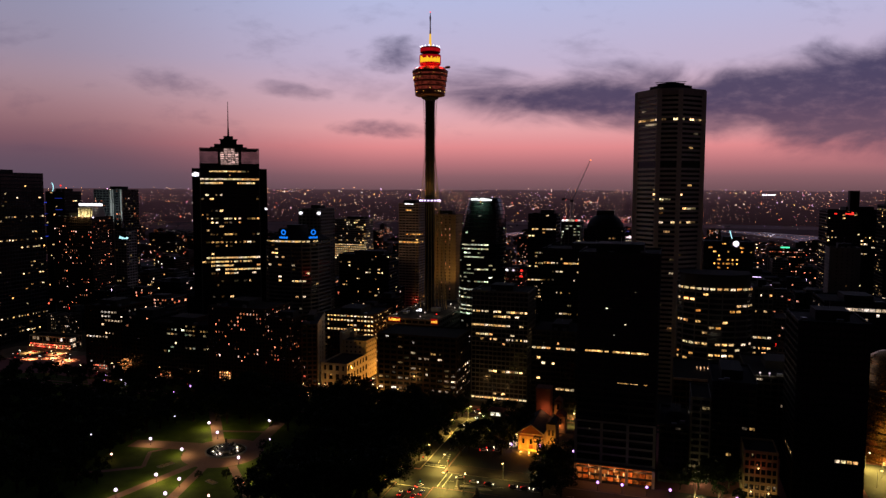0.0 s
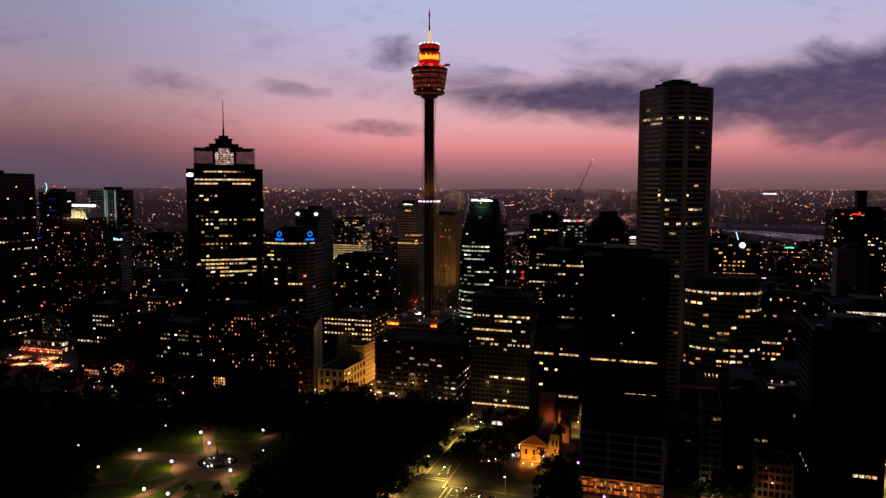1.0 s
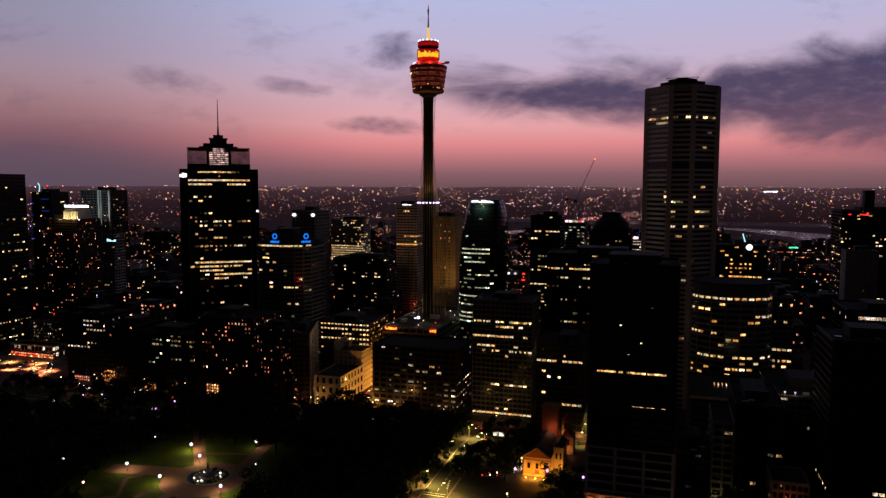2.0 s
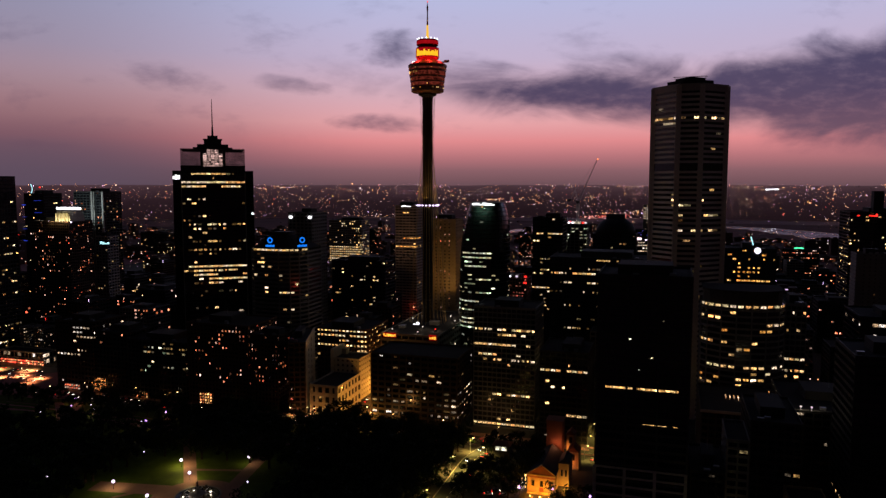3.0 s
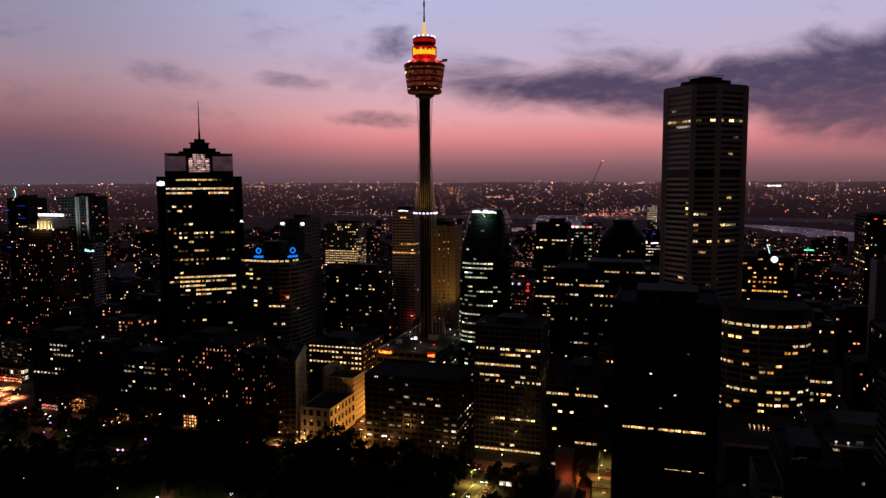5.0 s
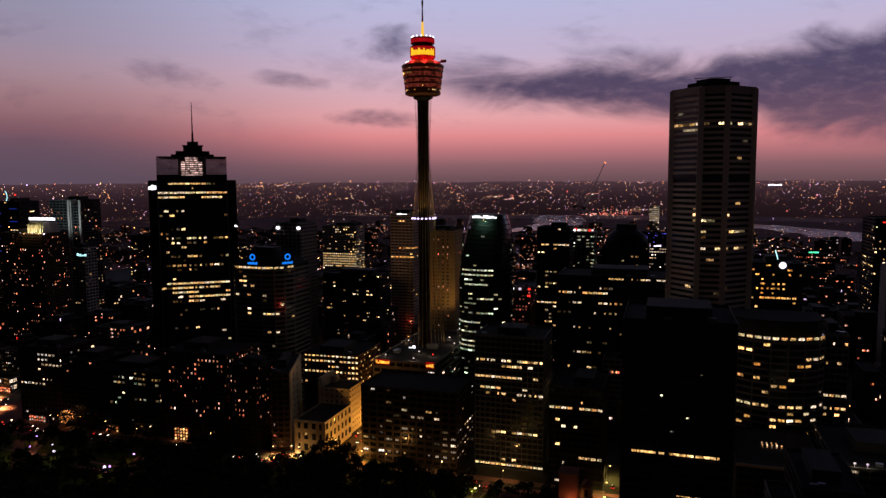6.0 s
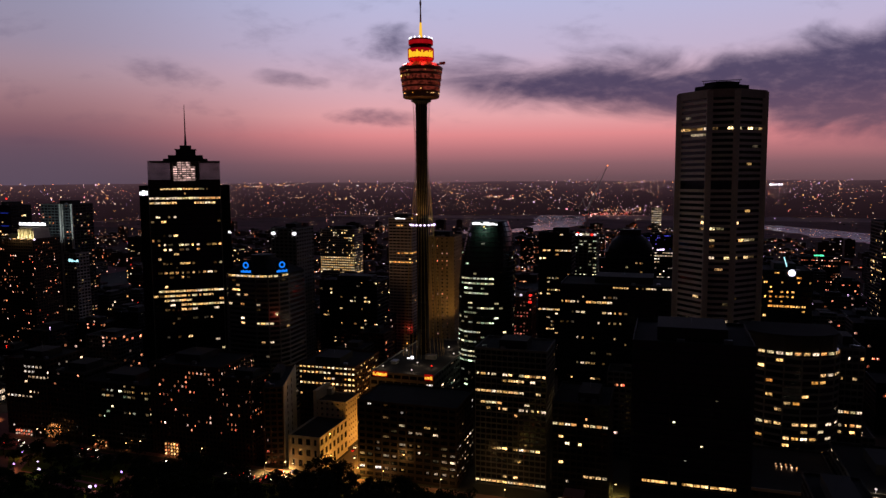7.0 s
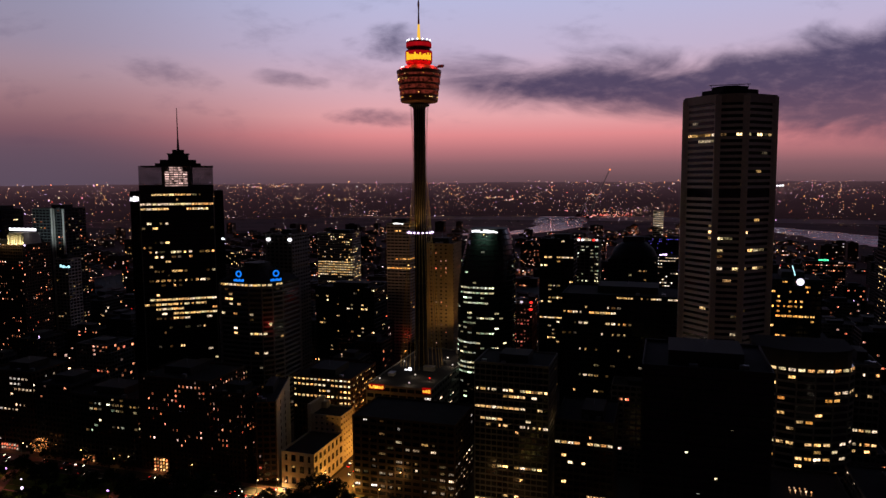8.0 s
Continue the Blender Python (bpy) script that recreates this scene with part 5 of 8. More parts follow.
# ---- fixtures of the near tower: lit strips, street-level lobby ----
def dress_near_tower():
    rng = random.Random(7)
    warm_strip = lit("warm_strip_light", [(1.0, 0.50, 0.14), (1.0, 0.62, 0.24)], 1.6, 0.3, 0.5)
    for z, a, b in ((69.4, -16.0, 15.5), (53.0, 0.6, 15.8)):
        x = a
        while x < b:
            w = rng.uniform(1.0, 2.6)
            if rng.random() < 0.85:
                part("strip_window", Solid().box(x, min(b, x + w), -19.62, -19.5, z, z + 0.85), warm_strip, near)
            x += w + rng.uniform(0.1, 0.5)
    lobby = lit("lobby_glow", [(1.0, 0.15, 0.018), (1.0, 0.20, 0.03), (1.0, 0.26, 0.05)], 0.40, 0.5, 0.35)
    for i in range(12):
        part("lobby_pane", Solid().box(-19.2 + 3.2 * i, -16.4 + 3.2 * i, -19.60, -19.5, 1.6, 9.8), lobby, near)
    part("canopy", Solid().box(-20.4, 20.4, -23.0, -19.9, 10.4, 11.0), CONCRETE_GREY, near)
    pend = lit("pendant_light", [(1.0, 0.48, 0.16)], 1.2, 0.4)
    for i in range(9):
        part("pendant", Solid().turned([(0.1, -0.9), (0.35, -0.6), (0.35, 0.6), (0.1, 0.9)], 8), pend, near, at=(-12.5 + 2.4 * i + (0.6 if i % 2 else 0), -19.9, 4.4 + 1.5 * (i % 3)))
    for px in (-13.0, 0.0, 12.0):
        glow_point(near, (px, -21.6, 8.2), 900, (1.0, 0.34, 0.10), 0.3)
    for x, z in ((-6.0, 92.0), (3.5, 84.0), (-2.0, 78.5), (8.0, 101.0)):
        part("desk_light", Solid().box(x, x + 0.9, -19.62, -19.5, z, z + 0.5), LIT_COOL, near)
    # low bays in pale concrete: street light from below put into the colour
    for i in range(4):
        x = -20.2 + 13.2 * i
        part("corner_pier", Solid().box(x - 0.5, x + 0.9, -20.35, -19.7, 0, 33), CONCRETE, near)
    for z in (11.2, 15.4, 19.6, 23.8, 28.0, 32.2):
        part("floor_beam", Solid().box(-20.3, 20.3, -20.3, -19.8, z, z + 0.9), CONCRETE, near)


dress_near_tower()


# ---- lamps ----
def park_lamp(x, y, watts=2100.0, globe=LAMP_WHITE, colour=(1.0, 0.70, 0.28), high=4.4, size=0.55, label="park lamp, dark post with a bright white globe"):
    root = thing("park_lamp", (x, y, gz(x, y)), label, "lamp", group="park lamps")
    part("post", Solid().turned([(0.20, 0), (0.20, 0.5), (0.09, 0.7), (0.07, high - 0.5), (0.16, high - 0.45)], 8), METAL_BLACK, root)
    ball = part("globe", Solid().turned([(size * 0.3, high - size), (size * 0.85, high - size * 0.5), (size, high), (size * 0.85, high + size * 0.5), (size * 0.3, high + size)], 10), globe, root, smooth=True)
    ball.visible_shadow = False
    if watts:
        shine_down(root, (0, 0, high - 0.1), watts * 0.26, colour, 172, 0.12)
    return root


def street_lamp(x, y, watts=0.0, head=LAMP_WARM, colour=(1.0, 0.72, 0.16), high=9.0, turn=0.0, size=0.5, wide=False, angle=160):
    root = thing("street_lamp", (x, y, gz(x, y)), "street lamp with a tall steel post and a bracket arm", "lamp", group="street lamps", turn=turn)
    part("post", Solid().turned([(0.18, 0), (0.12, high * 0.6), (0.09, high)], 8), STEEL, root)
    part("arm", Solid().rod((0, 0, high - 0.2), (1.8, 0, high + 0.25), 0.07), STEEL, root)
    part("lamp_head", Solid().box(1.4, 1.4 + 2 * size, -size * 0.5, size * 0.5, high + 0.12, high + 0.36), head, root).visible_shadow = False
    if watts:
        if wide:
            glow_point(root, (1.8, 0, high - 0.2), watts, colour, 0.25)
            return root
        shine_down(root, (1.8, 0, high), watts * 1.05, colour, angle)
    return root


# ---- the park: fountain, lawns, paths ----
FX, FY = -243.0, 351.0


def disc(name, x, y, r, material, label, category, lift, n=48, squash=1.0):
    s = Solid()
    s.v.append((x, y, gz(x, y) + lift))
    rings = 6
    for j in range(1, rings + 1):
        for i in range(n):
            a = 2 * math.pi * i / n
            px, py = x + r * j / rings * math.cos(a), y + r * j / rings * squash * math.sin(a)
            s.v.append((px, py, gz(px, py) + lift))
    s.f += [(0, 1 + i, 1 + (i + 1) % n) for i in range(n)]
    for j in range(rings - 1):
        a, b = 1 + j * n, 1 + (j + 1) * n
        s.f += [(a + i, b + i, b + (i + 1) % n, a + (i + 1) % n) for i in range(n)]
    return tagged(new(name, s.mesh(name, material)), label, category, kind="structure")


def strip(name, a, b, width, material, label, category, lift=0.10, steps=10):
    """A straight path from a to b laid over the ground."""
    s = Solid()
    dx, dy = b[0] - a[0], b[1] - a[1]
    n = math.hypot(dx, dy)
    ox, oy = -dy / n * width / 2, dx / n * width / 2
    for i in range(steps + 1):
        x, y = a[0] + dx * i / steps, a[1] + dy * i / steps
        for k in (-1, 1):
            px, py = x + k * ox, y + k * oy
            s.v.append((px, py, gz(px, py) + lift))
    s.f += [(2 * i, 2 * i + 2, 2 * i + 3, 2 * i + 1) for i in range(steps)]
    return tagged(new(name, s.mesh(name, material)), label, category, kind="structure")


drape("park_lawn", (-1100, -140), (150, 487.8), GRASS, "dark park lawn under the trees", "lawn", 0.04, 10)
disc("plaza", FX, FY - 3, 23.0, PAVING, "round paved plaza about the fountain", "plaza", 0.14)
strip("path_1", (-247, 330), (-262, 262), 5.5, PAVING, "pale paved park path", "path", 0.105)
strip("path_2", (-241, 328), (-226, 268), 5.5, PAVING, "pale paved park path", "path", 0.11)
strip("path_3", (-262, 352), (-304, 345), 12.0, PAVING, "broad paved terrace on the park side", "path", 0.115)
strip("path_4", (-226, 332), (-196, 300), 4.5, PAVING, "pale paved park path", "path", 0.12)
strip("path_10", (-300, 296), (-272, 316), 3.5, PAVING, "narrow paved park path", "path", 0.10)
strip("path_11", (-272, 316), (-284, 336), 2.4, PAVING, "narrow paved path round a lawn", "path", 0.102)
strip("path_12", (-284, 336), (-276, 346), 2.4, PAVING, "narrow paved path round a lawn", "path", 0.104)
strip("path_13", (-270, 379), (-236, 388), 2.6, PAVING, "narrow paved path along a hedge", "path", 0.106)
strip("path_5", (-258, 365), (-300, 420), 7.0, PAVING, "pale paved park path", "path", 0.125)
strip("path_6", (-232, 364), (-240, 408), 8.0, PAVING, "pale paved park path", "path", 0.13)
strip("path_7", (-455, 470), (-380, 400), 6.0, PAVING, "pale paved park path", "path", 0.13)


def make_fountain():
    root = thing("fountain", (FX, FY, 0.14), "round stone fountain basin with bronze figures and lit jets", "fountain")
    part("kerb", Solid().ring(circle(11.8, 40), circle(11.0, 40), 0, 0.65), GRANITE, root)
    part("water", Solid().prism(circle(11.1, 40), 0.02, 0.42), BASIN, root)
    part("tier", Solid().turned([(4.6, 0.3), (4.6, 1.3), (4.2, 1.5), (3.0, 1.7)], 16), GRANITE, root)
    part("pedestal", Solid().turned([(1.6, 1.6), (1.2, 3.0), (1.5, 3.4), (1.0, 3.6), (0.8, 5.2)], 12), GRANITE, root)
    part("statue", Solid().turned([(0.5, 5.1), (0.55, 6.0), (0.4, 6.6), (0.62, 7.1), (0.3, 7.6), (0.26, 8.0)], 8), BRONZE, root)
    for k in range(3):
        a = math.radians(90 + 120 * k)
        part("plinth", Solid().turned([(1.5, 0.3), (1.4, 1.2), (0.9, 1.5), (0.5, 2.6), (0.4, 3.1)], 8, 7.2 * math.cos(a), 7.2 * math.sin(a)), BRONZE, root)
    foam = surface("white_water", (0.75, 0.78, 0.8), 0.6)
    for k in range(10):
        a = 2 * math.pi * k / 10
        part("jet", Solid().rod((8.5 * math.cos(a), 8.5 * math.sin(a), 0.4), (6.6 * math.cos(a), 6.6 * math.sin(a), 2.2), 0.10, 0.05).rod((6.6 * math.cos(a), 6.6 * math.sin(a), 2.2), (4.9 * math.cos(a), 4.9 * math.sin(a), 1.6), 0.06, 0.14), foam, root)
    spot = Solid().turned([(0.15, 0), (0.5, 0.15), (0.5, 0.5), (0.2, 0.7)], 8)
    glow = lit("fountain_light", [(1.0, 0.86, 0.72)], 4.0, 0.2)
    for x, y in ((-4.5, 3.0), (4.2, 5.0), (-5.5, -4.5), (0.5, -6.5)):
        part("floodlight", spot, glow, root, at=(x, y, 0.45))
    glow_point(root, (-3.0, -5.0, 1.4), 120, (1.0, 0.85, 0.75), 0.3)
    glow_point(root, (5.0, 4.0, 1.4), 120, (1.0, 0.80, 0.65), 0.3)


make_fountain()
for x, y, watts in ((-276, 381, 5600), (-260, 367, 4600), (-291, 345, 3200), (-262, 336, 4600), (-224, 335, 3600), (-251, 301, 5600), (-236, 300, 3600), (-257, 279, 1600),
                    (-231, 283, 3600), (-206, 318, 5200), (-242, 397, 1000), (-223, 366, 0), (-305, 385, 0), (-330, 372, 0), (-365, 380, 0), (-352, 402, 0), (-398, 396, 0), (-330, 340, 0),
                    (-150, 330, 0), (-172, 318, 0), (-164, 352, 0), (-187, 336, 0), (-178, 372, 0), (-425, 425, 900), (-395, 442, 900), (-345, 430, 700), (-410, 455, 0), (-300, 452, 0), (-330, 462, 0)):
    big = watts > 0
    park_lamp(x, y, watts * 2.2, size=0.85 if big else 0.40, high=4.2)
for x, y in ((-294, 317), (-209, 287), (-312, 300)):
    park_lamp(x, y, 500, lit("lamp_globe_rose", [(1.0, 0.45, 0.35)], 6.0, 0.1), (1.0, 0.5, 0.35), label="park lamp with a rose-tinted globe")


def flower_bed(x, y, turn, w=9.0, d=3.5):
    root = thing("flower_bed", (x, y, gz(x, y) + 0.05), "edged flower bed with low pale plants on the lawn", "flower bed", group="flower beds", turn=turn)
    part("edging", Solid().ring(rect(-w / 2, w / 2, -d / 2, d / 2), rect(-w / 2 + 0.25, w / 2 - 0.25, -d / 2 + 0.25, d / 2 - 0.25), 0, 0.3), KERB, root)
    part("soil", Solid().box(-w / 2 + 0.2, w / 2 - 0.2, -d / 2 + 0.2, d / 2 - 0.2, 0, 0.2), BARK, root)
    rng = random.Random(int(x * 7))
    s = Solid()
    for _ in range(90):
        px, py, r = rng.uniform(-w / 2 + 0.5, w / 2 - 0.5), rng.uniform(-d / 2 + 0.5, d / 2 - 0.5), rng.uniform(0.12, 0.28)
        s.turned([(r * 0.3, 0.15), (r, 0.35), (r * 0.2, 0.5 + r)], 5, px, py)
    tagged(part("plants", s, surface("pale_flowers", (0.45, 0.36, 0.25), 0.8), root), kind="stuff")


flower_bed(-262, 322, 65)
flower_bed(-224, 310, -20, 7, 3)


# ---- trees ----
def make_tree(seed, height=17.0, spread=8.5, leaf=LEAF, leaves=1500):
    """A broad park tree: tapered trunk, forking limbs and a crown of leaf clumps with gaps."""
    rng = random.Random(seed)
    npr = np.random.RandomState(seed)
    root = thing("tree", (0, 0, 0), "broad dark-leaved park tree", "tree", group="park trees")
    wood = Solid()
    fork = height * 0.20
    wood.rod((0, 0, -0.4), (rng.uniform(-.3, .3), rng.uniform(-.3, .3), fork), 0.62, 0.42, 7)
    tips = []
    for k in range(7):
        a = 2 * math.pi * (k + rng.uniform(-.3, .3)) / 7
        r, z = spread * rng.uniform(0.35, 0.8), height * rng.uniform(0.36, 0.85)
        midp = (r * 0.45 * math.cos(a), r * 0.45 * math.sin(a), fork + (z - fork) * 0.55)
        tip = (r * math.cos(a), r * math.sin(a), z)
        wood.rod((0, 0, fork - 0.3), midp, 0.26, 0.17, 5).rod(midp, tip, 0.17, 0.06, 5)
        tips.append(tip)
    part("trunk", wood, BARK, root)
    clumps = [(x, y, z, rng.uniform(0.22, 0.36) * spread) for x, y, z in tips]
    for _ in range(14):
        a, r = rng.uniform(0, 2 * math.pi), spread * math.sqrt(rng.random()) * 0.85
        z = height * (0.92 - 0.45 * (r / spread) ** 2) - rng.uniform(0, height * 0.34)
        clumps.append((r * math.cos(a), r * math.sin(a), z, rng.uniform(0.18, 0.33) * spread))
    c = np.array(clumps)
    pick = npr.randint(0, len(c), leaves)
    d = npr.normal(size=(leaves, 3))
    d /= np.linalg.norm(d, axis=1)[:, None]
    rad = c[pick, 3] * npr.uniform(0.55, 1.12, leaves)
    p = c[pick, :3] + d * rad[:, None] * np.array([1, 1, 0.72])
    t = np.cross(d, npr.normal(size=(leaves, 3)))
    t /= np.linalg.norm(t, axis=1)[:, None]
    q = np.cross(d + 0.6 * npr.normal(size=(leaves, 3)), t)
    q /= np.linalg.norm(q, axis=1)[:, None]
    sz = npr.uniform(0.35, 0.8, leaves)[:, None]
    v = np.stack([p - t * sz, p + q * sz * 0.6, p + t * sz, p - q * sz * 0.6], 1).reshape(-1, 3)
    me = bpy.data.meshes.new("crown")
    me.from_pydata(v.tolist(), [], [(4 * i, 4 * i + 1, 4 * i + 2, 4 * i + 3) for i in range(leaves)])
    me.materials.append(leaf)
    part("crown", me, leaf, root)
    return root


TREES = [make_tree(200 + k, 15.0 + 1.2 * k, 7.5 + 0.6 * k) for k in range(5)]


def plant_trees():
    rng = random.Random(99)
    used = [False] * len(TREES)
    spots = []

    def clear(x, y):
        if math.hypot((x + 252) / 1.0, (y - 336) / 1.2) < 43:
            return False
        if -270 < x < -196 and 240 < y < 340:
            return False
        if -620 < x < -425 and y > 408 or -500 < x < -392 and y > 430:
            return False
        if -288 < x < -244 and y > 446:
            return False
        if any(math.hypot(x - a, y - b) < 11 for a, b in ((-438, 469), (-418, 445), (-411, 433), (-342, 430), (-346, 458), (-333, 440), (-338, 448))):
            return False
        return all(math.hypot(x - a, y - b) > 8.5 for a, b, _ in spots)

    for x0, x1, y0, y1, step, big in ((-600, -300, 394, 440, 14.0, 0.85), (-310, -146, 397, 474, 13.5, 1.22), (-194, -137, 296, 400, 12.0, 1.15), (-480, -296, 270, 392, 19.0, 1.3), (-108, -84, 392, 470, 10.5, 1.0), (-56, -45, 346, 388, 9.5, 1.0)):
        ny = int((y1 - y0) / step) + 1
        for j in range(ny):
            for i in range(int((x1 - x0) / step) + 1):
                x, y = x0 + i * step + rng.uniform(-3.5, 3.5), y0 + j * step + rng.uniform(-3.5, 3.5)
                if clear(x, y):
                    spots.append((x, y, big * rng.uniform(0.75, 1.12)))
    for i in range(20):
        x = -560 + 21.5 * i + rng.uniform(-4, 4)
        if x < -300:
            continue
        spots.append((x, 484 + rng.uniform(-2, 2), rng.uniform(0.6, 0.85)))
    spots += [(-618 - 13 * k, 520 + 6 * (k % 3), 0.8 + 0.1 * (k % 2)) for k in range(8)] + [(-606, 505, 0.5), (-590, 503, 0.45)]
    spots += [(-508 + 12.5 * k + 3 * math.sin(5 * k), 486, 0.26 + 0.08 * ((k * 7) % 3)) for k in range(17)]
    spots += [(-506 + 14.5 * k, 458 + 7 * math.sin(3.1 * k), 0.5 + 0.12 * (k % 3)) for k in range(14) if k not in (4, 5, 11)]
    spots += [(-110.5, 386, 0.95), (-109, 398, 1.0), (18, 379, 0.9), (26, 383, 1.0), (33, 385, 1.05), (29, 374, 0.8), (36.3, 368.5, 0.5), (52, 368, 0.45), (9, 376, 0.7)]
    spots += [(-139, 316, 1.25), (-134.5, 321, 1.2), (-138, 328, 1.3), (-134.5, 336, 1.2), (-137, 345, 1.3), (-287, 284, 0.9), (-297, 300, 1.0), (-303, 315, 0.95), (-312, 333, 1.1), (-309, 350, 1.1), (-292, 270, 1.0), (-277, 258, 0.9), (-312, 300, 1.1), (-326, 322, 1.2), (-322, 362, 1.2), (-306, 372, 1.1), (-296, 392, 1.2), (-334, 296, 1.2), (-148, 344, 1.2), (-137, 350, 1.15), (-140.5, 358, 1.2), (-131, 372, 1.05), (-130.5, 392, 1.1), (-150, 316, 1.0), (-140, 371, 1.2), (-140, 386, 1.2), (-134, 400, 1.2), (-133.5, 414, 1.2), (-133.5, 428, 1.15), (-133.5, 443, 1.2), (-134, 458, 1.1), (-134.5, 472, 1.0), (-286, 300, 0.55), (-279, 290, 0.5), (-233, 312, 0.3), (-219, 316, 0.33)]
    spots += [(-230, 489, 0.95), (-226, 486, 1.3), (-216, 489, 1.2), (-206, 486, 0.95), (-194, 488, 0.9), (-182, 486, 0.85), (-168, 488, 0.8)]
    spots += [(-446 + 9.4 * k + 2 * math.sin(3 * k), 507.0 + 0.8 * math.sin(5 * k), 0.44 + 0.08 * math.sin(2.3 * k)) for k in range(17) if abs(-446 + 9.4 * k + 354) > 9]
    fill = random.Random(31)
    for _ in range(26):
        x, y = fill.uniform(-600, -296), fill.uniform(412, 482)
        if all(math.hypot(x - a, y - b) > 8 for a, b in ((-438, 469), (-418, 445), (-342, 430), (-346, 458))):
            spots.append((x, y, fill.uniform(0.55, 0.9)))
    for k in range(15):
        x = -516 + 15.5 * k + 4 * math.sin(4.3 * k)
        if k % 5 != 3 and not -288 < x < -244:
            spots.append((x, 476 + 4 * math.sin(2.7 * k), 0.72 + 0.12 * math.sin(1.9 * k)))
    for x, y, big in spots:
        k = rng.randrange(len(TREES))
        m = pose(x, y, gz(x, y), 0, 0, rng.uniform(0, 360))
        if -112 < x < -95 and 424 < y < 455:
            continue
        if not used[k]:
            used[k] = True
            TREES[k].matrix_basis = m @ Matrix.Diagonal((big, big, big, 1))
        else:
            copy_thing(TREES[k], m).scale = (big, big, big)


plant_trees()


def make_palm(x, y, high=8.0):
    root = thing("palm", (x, y, gz(x, y)), "palm with arching fronds lit from below", "tree", group="palms")
    part("trunk", Solid().rod((0, 0, -0.2), (0.2, 0.1, high), 0.28, 0.2, 7), BARK, root)
    for k in range(16):
        a = 2 * math.pi * k / 16
        s = Solid()
        droop = 0.6 + 0.5 * (k % 3)
        for i in range(6):
            r0, r1 = 0.6 * i, 0.6 * (i + 1)
            z0, z1 = high + 0.9 * math.sin(i * 0.5) - droop * (i / 6) ** 2 * 2, high + 0.9 * math.sin((i + 1) * 0.5) - droop * ((i + 1) / 6) ** 2 * 2
            w = 0.35 * (1 - i / 7)
            c, d = math.cos(a), math.sin(a)
            for sg in (-1, 1):
                s.face((r0 * c, r0 * d, z0), (r1 * c, r1 * d, z1), (r1 * c - sg * d * w, r1 * d + sg * c * w, z1 - 0.25), (r0 * c - sg * d * w, r0 * d + sg * c * w, z0 - 0.25))
        part("frond", s, LEAF_LIGHT, root)
    part("uplight", Solid().turned([(0.2, 0), (0.25, 0.3)], 6, 0.9, -0.9), LAMP_WARM, root)
    glow_point(root, (1.2, -1.4, 1.0), 1800, (1.0, 0.9, 0.35), 0.2)


make_palm(16, 369)
make_palm(27, 369, 7.0)
make_palm(-65, 373.5, 5.5)


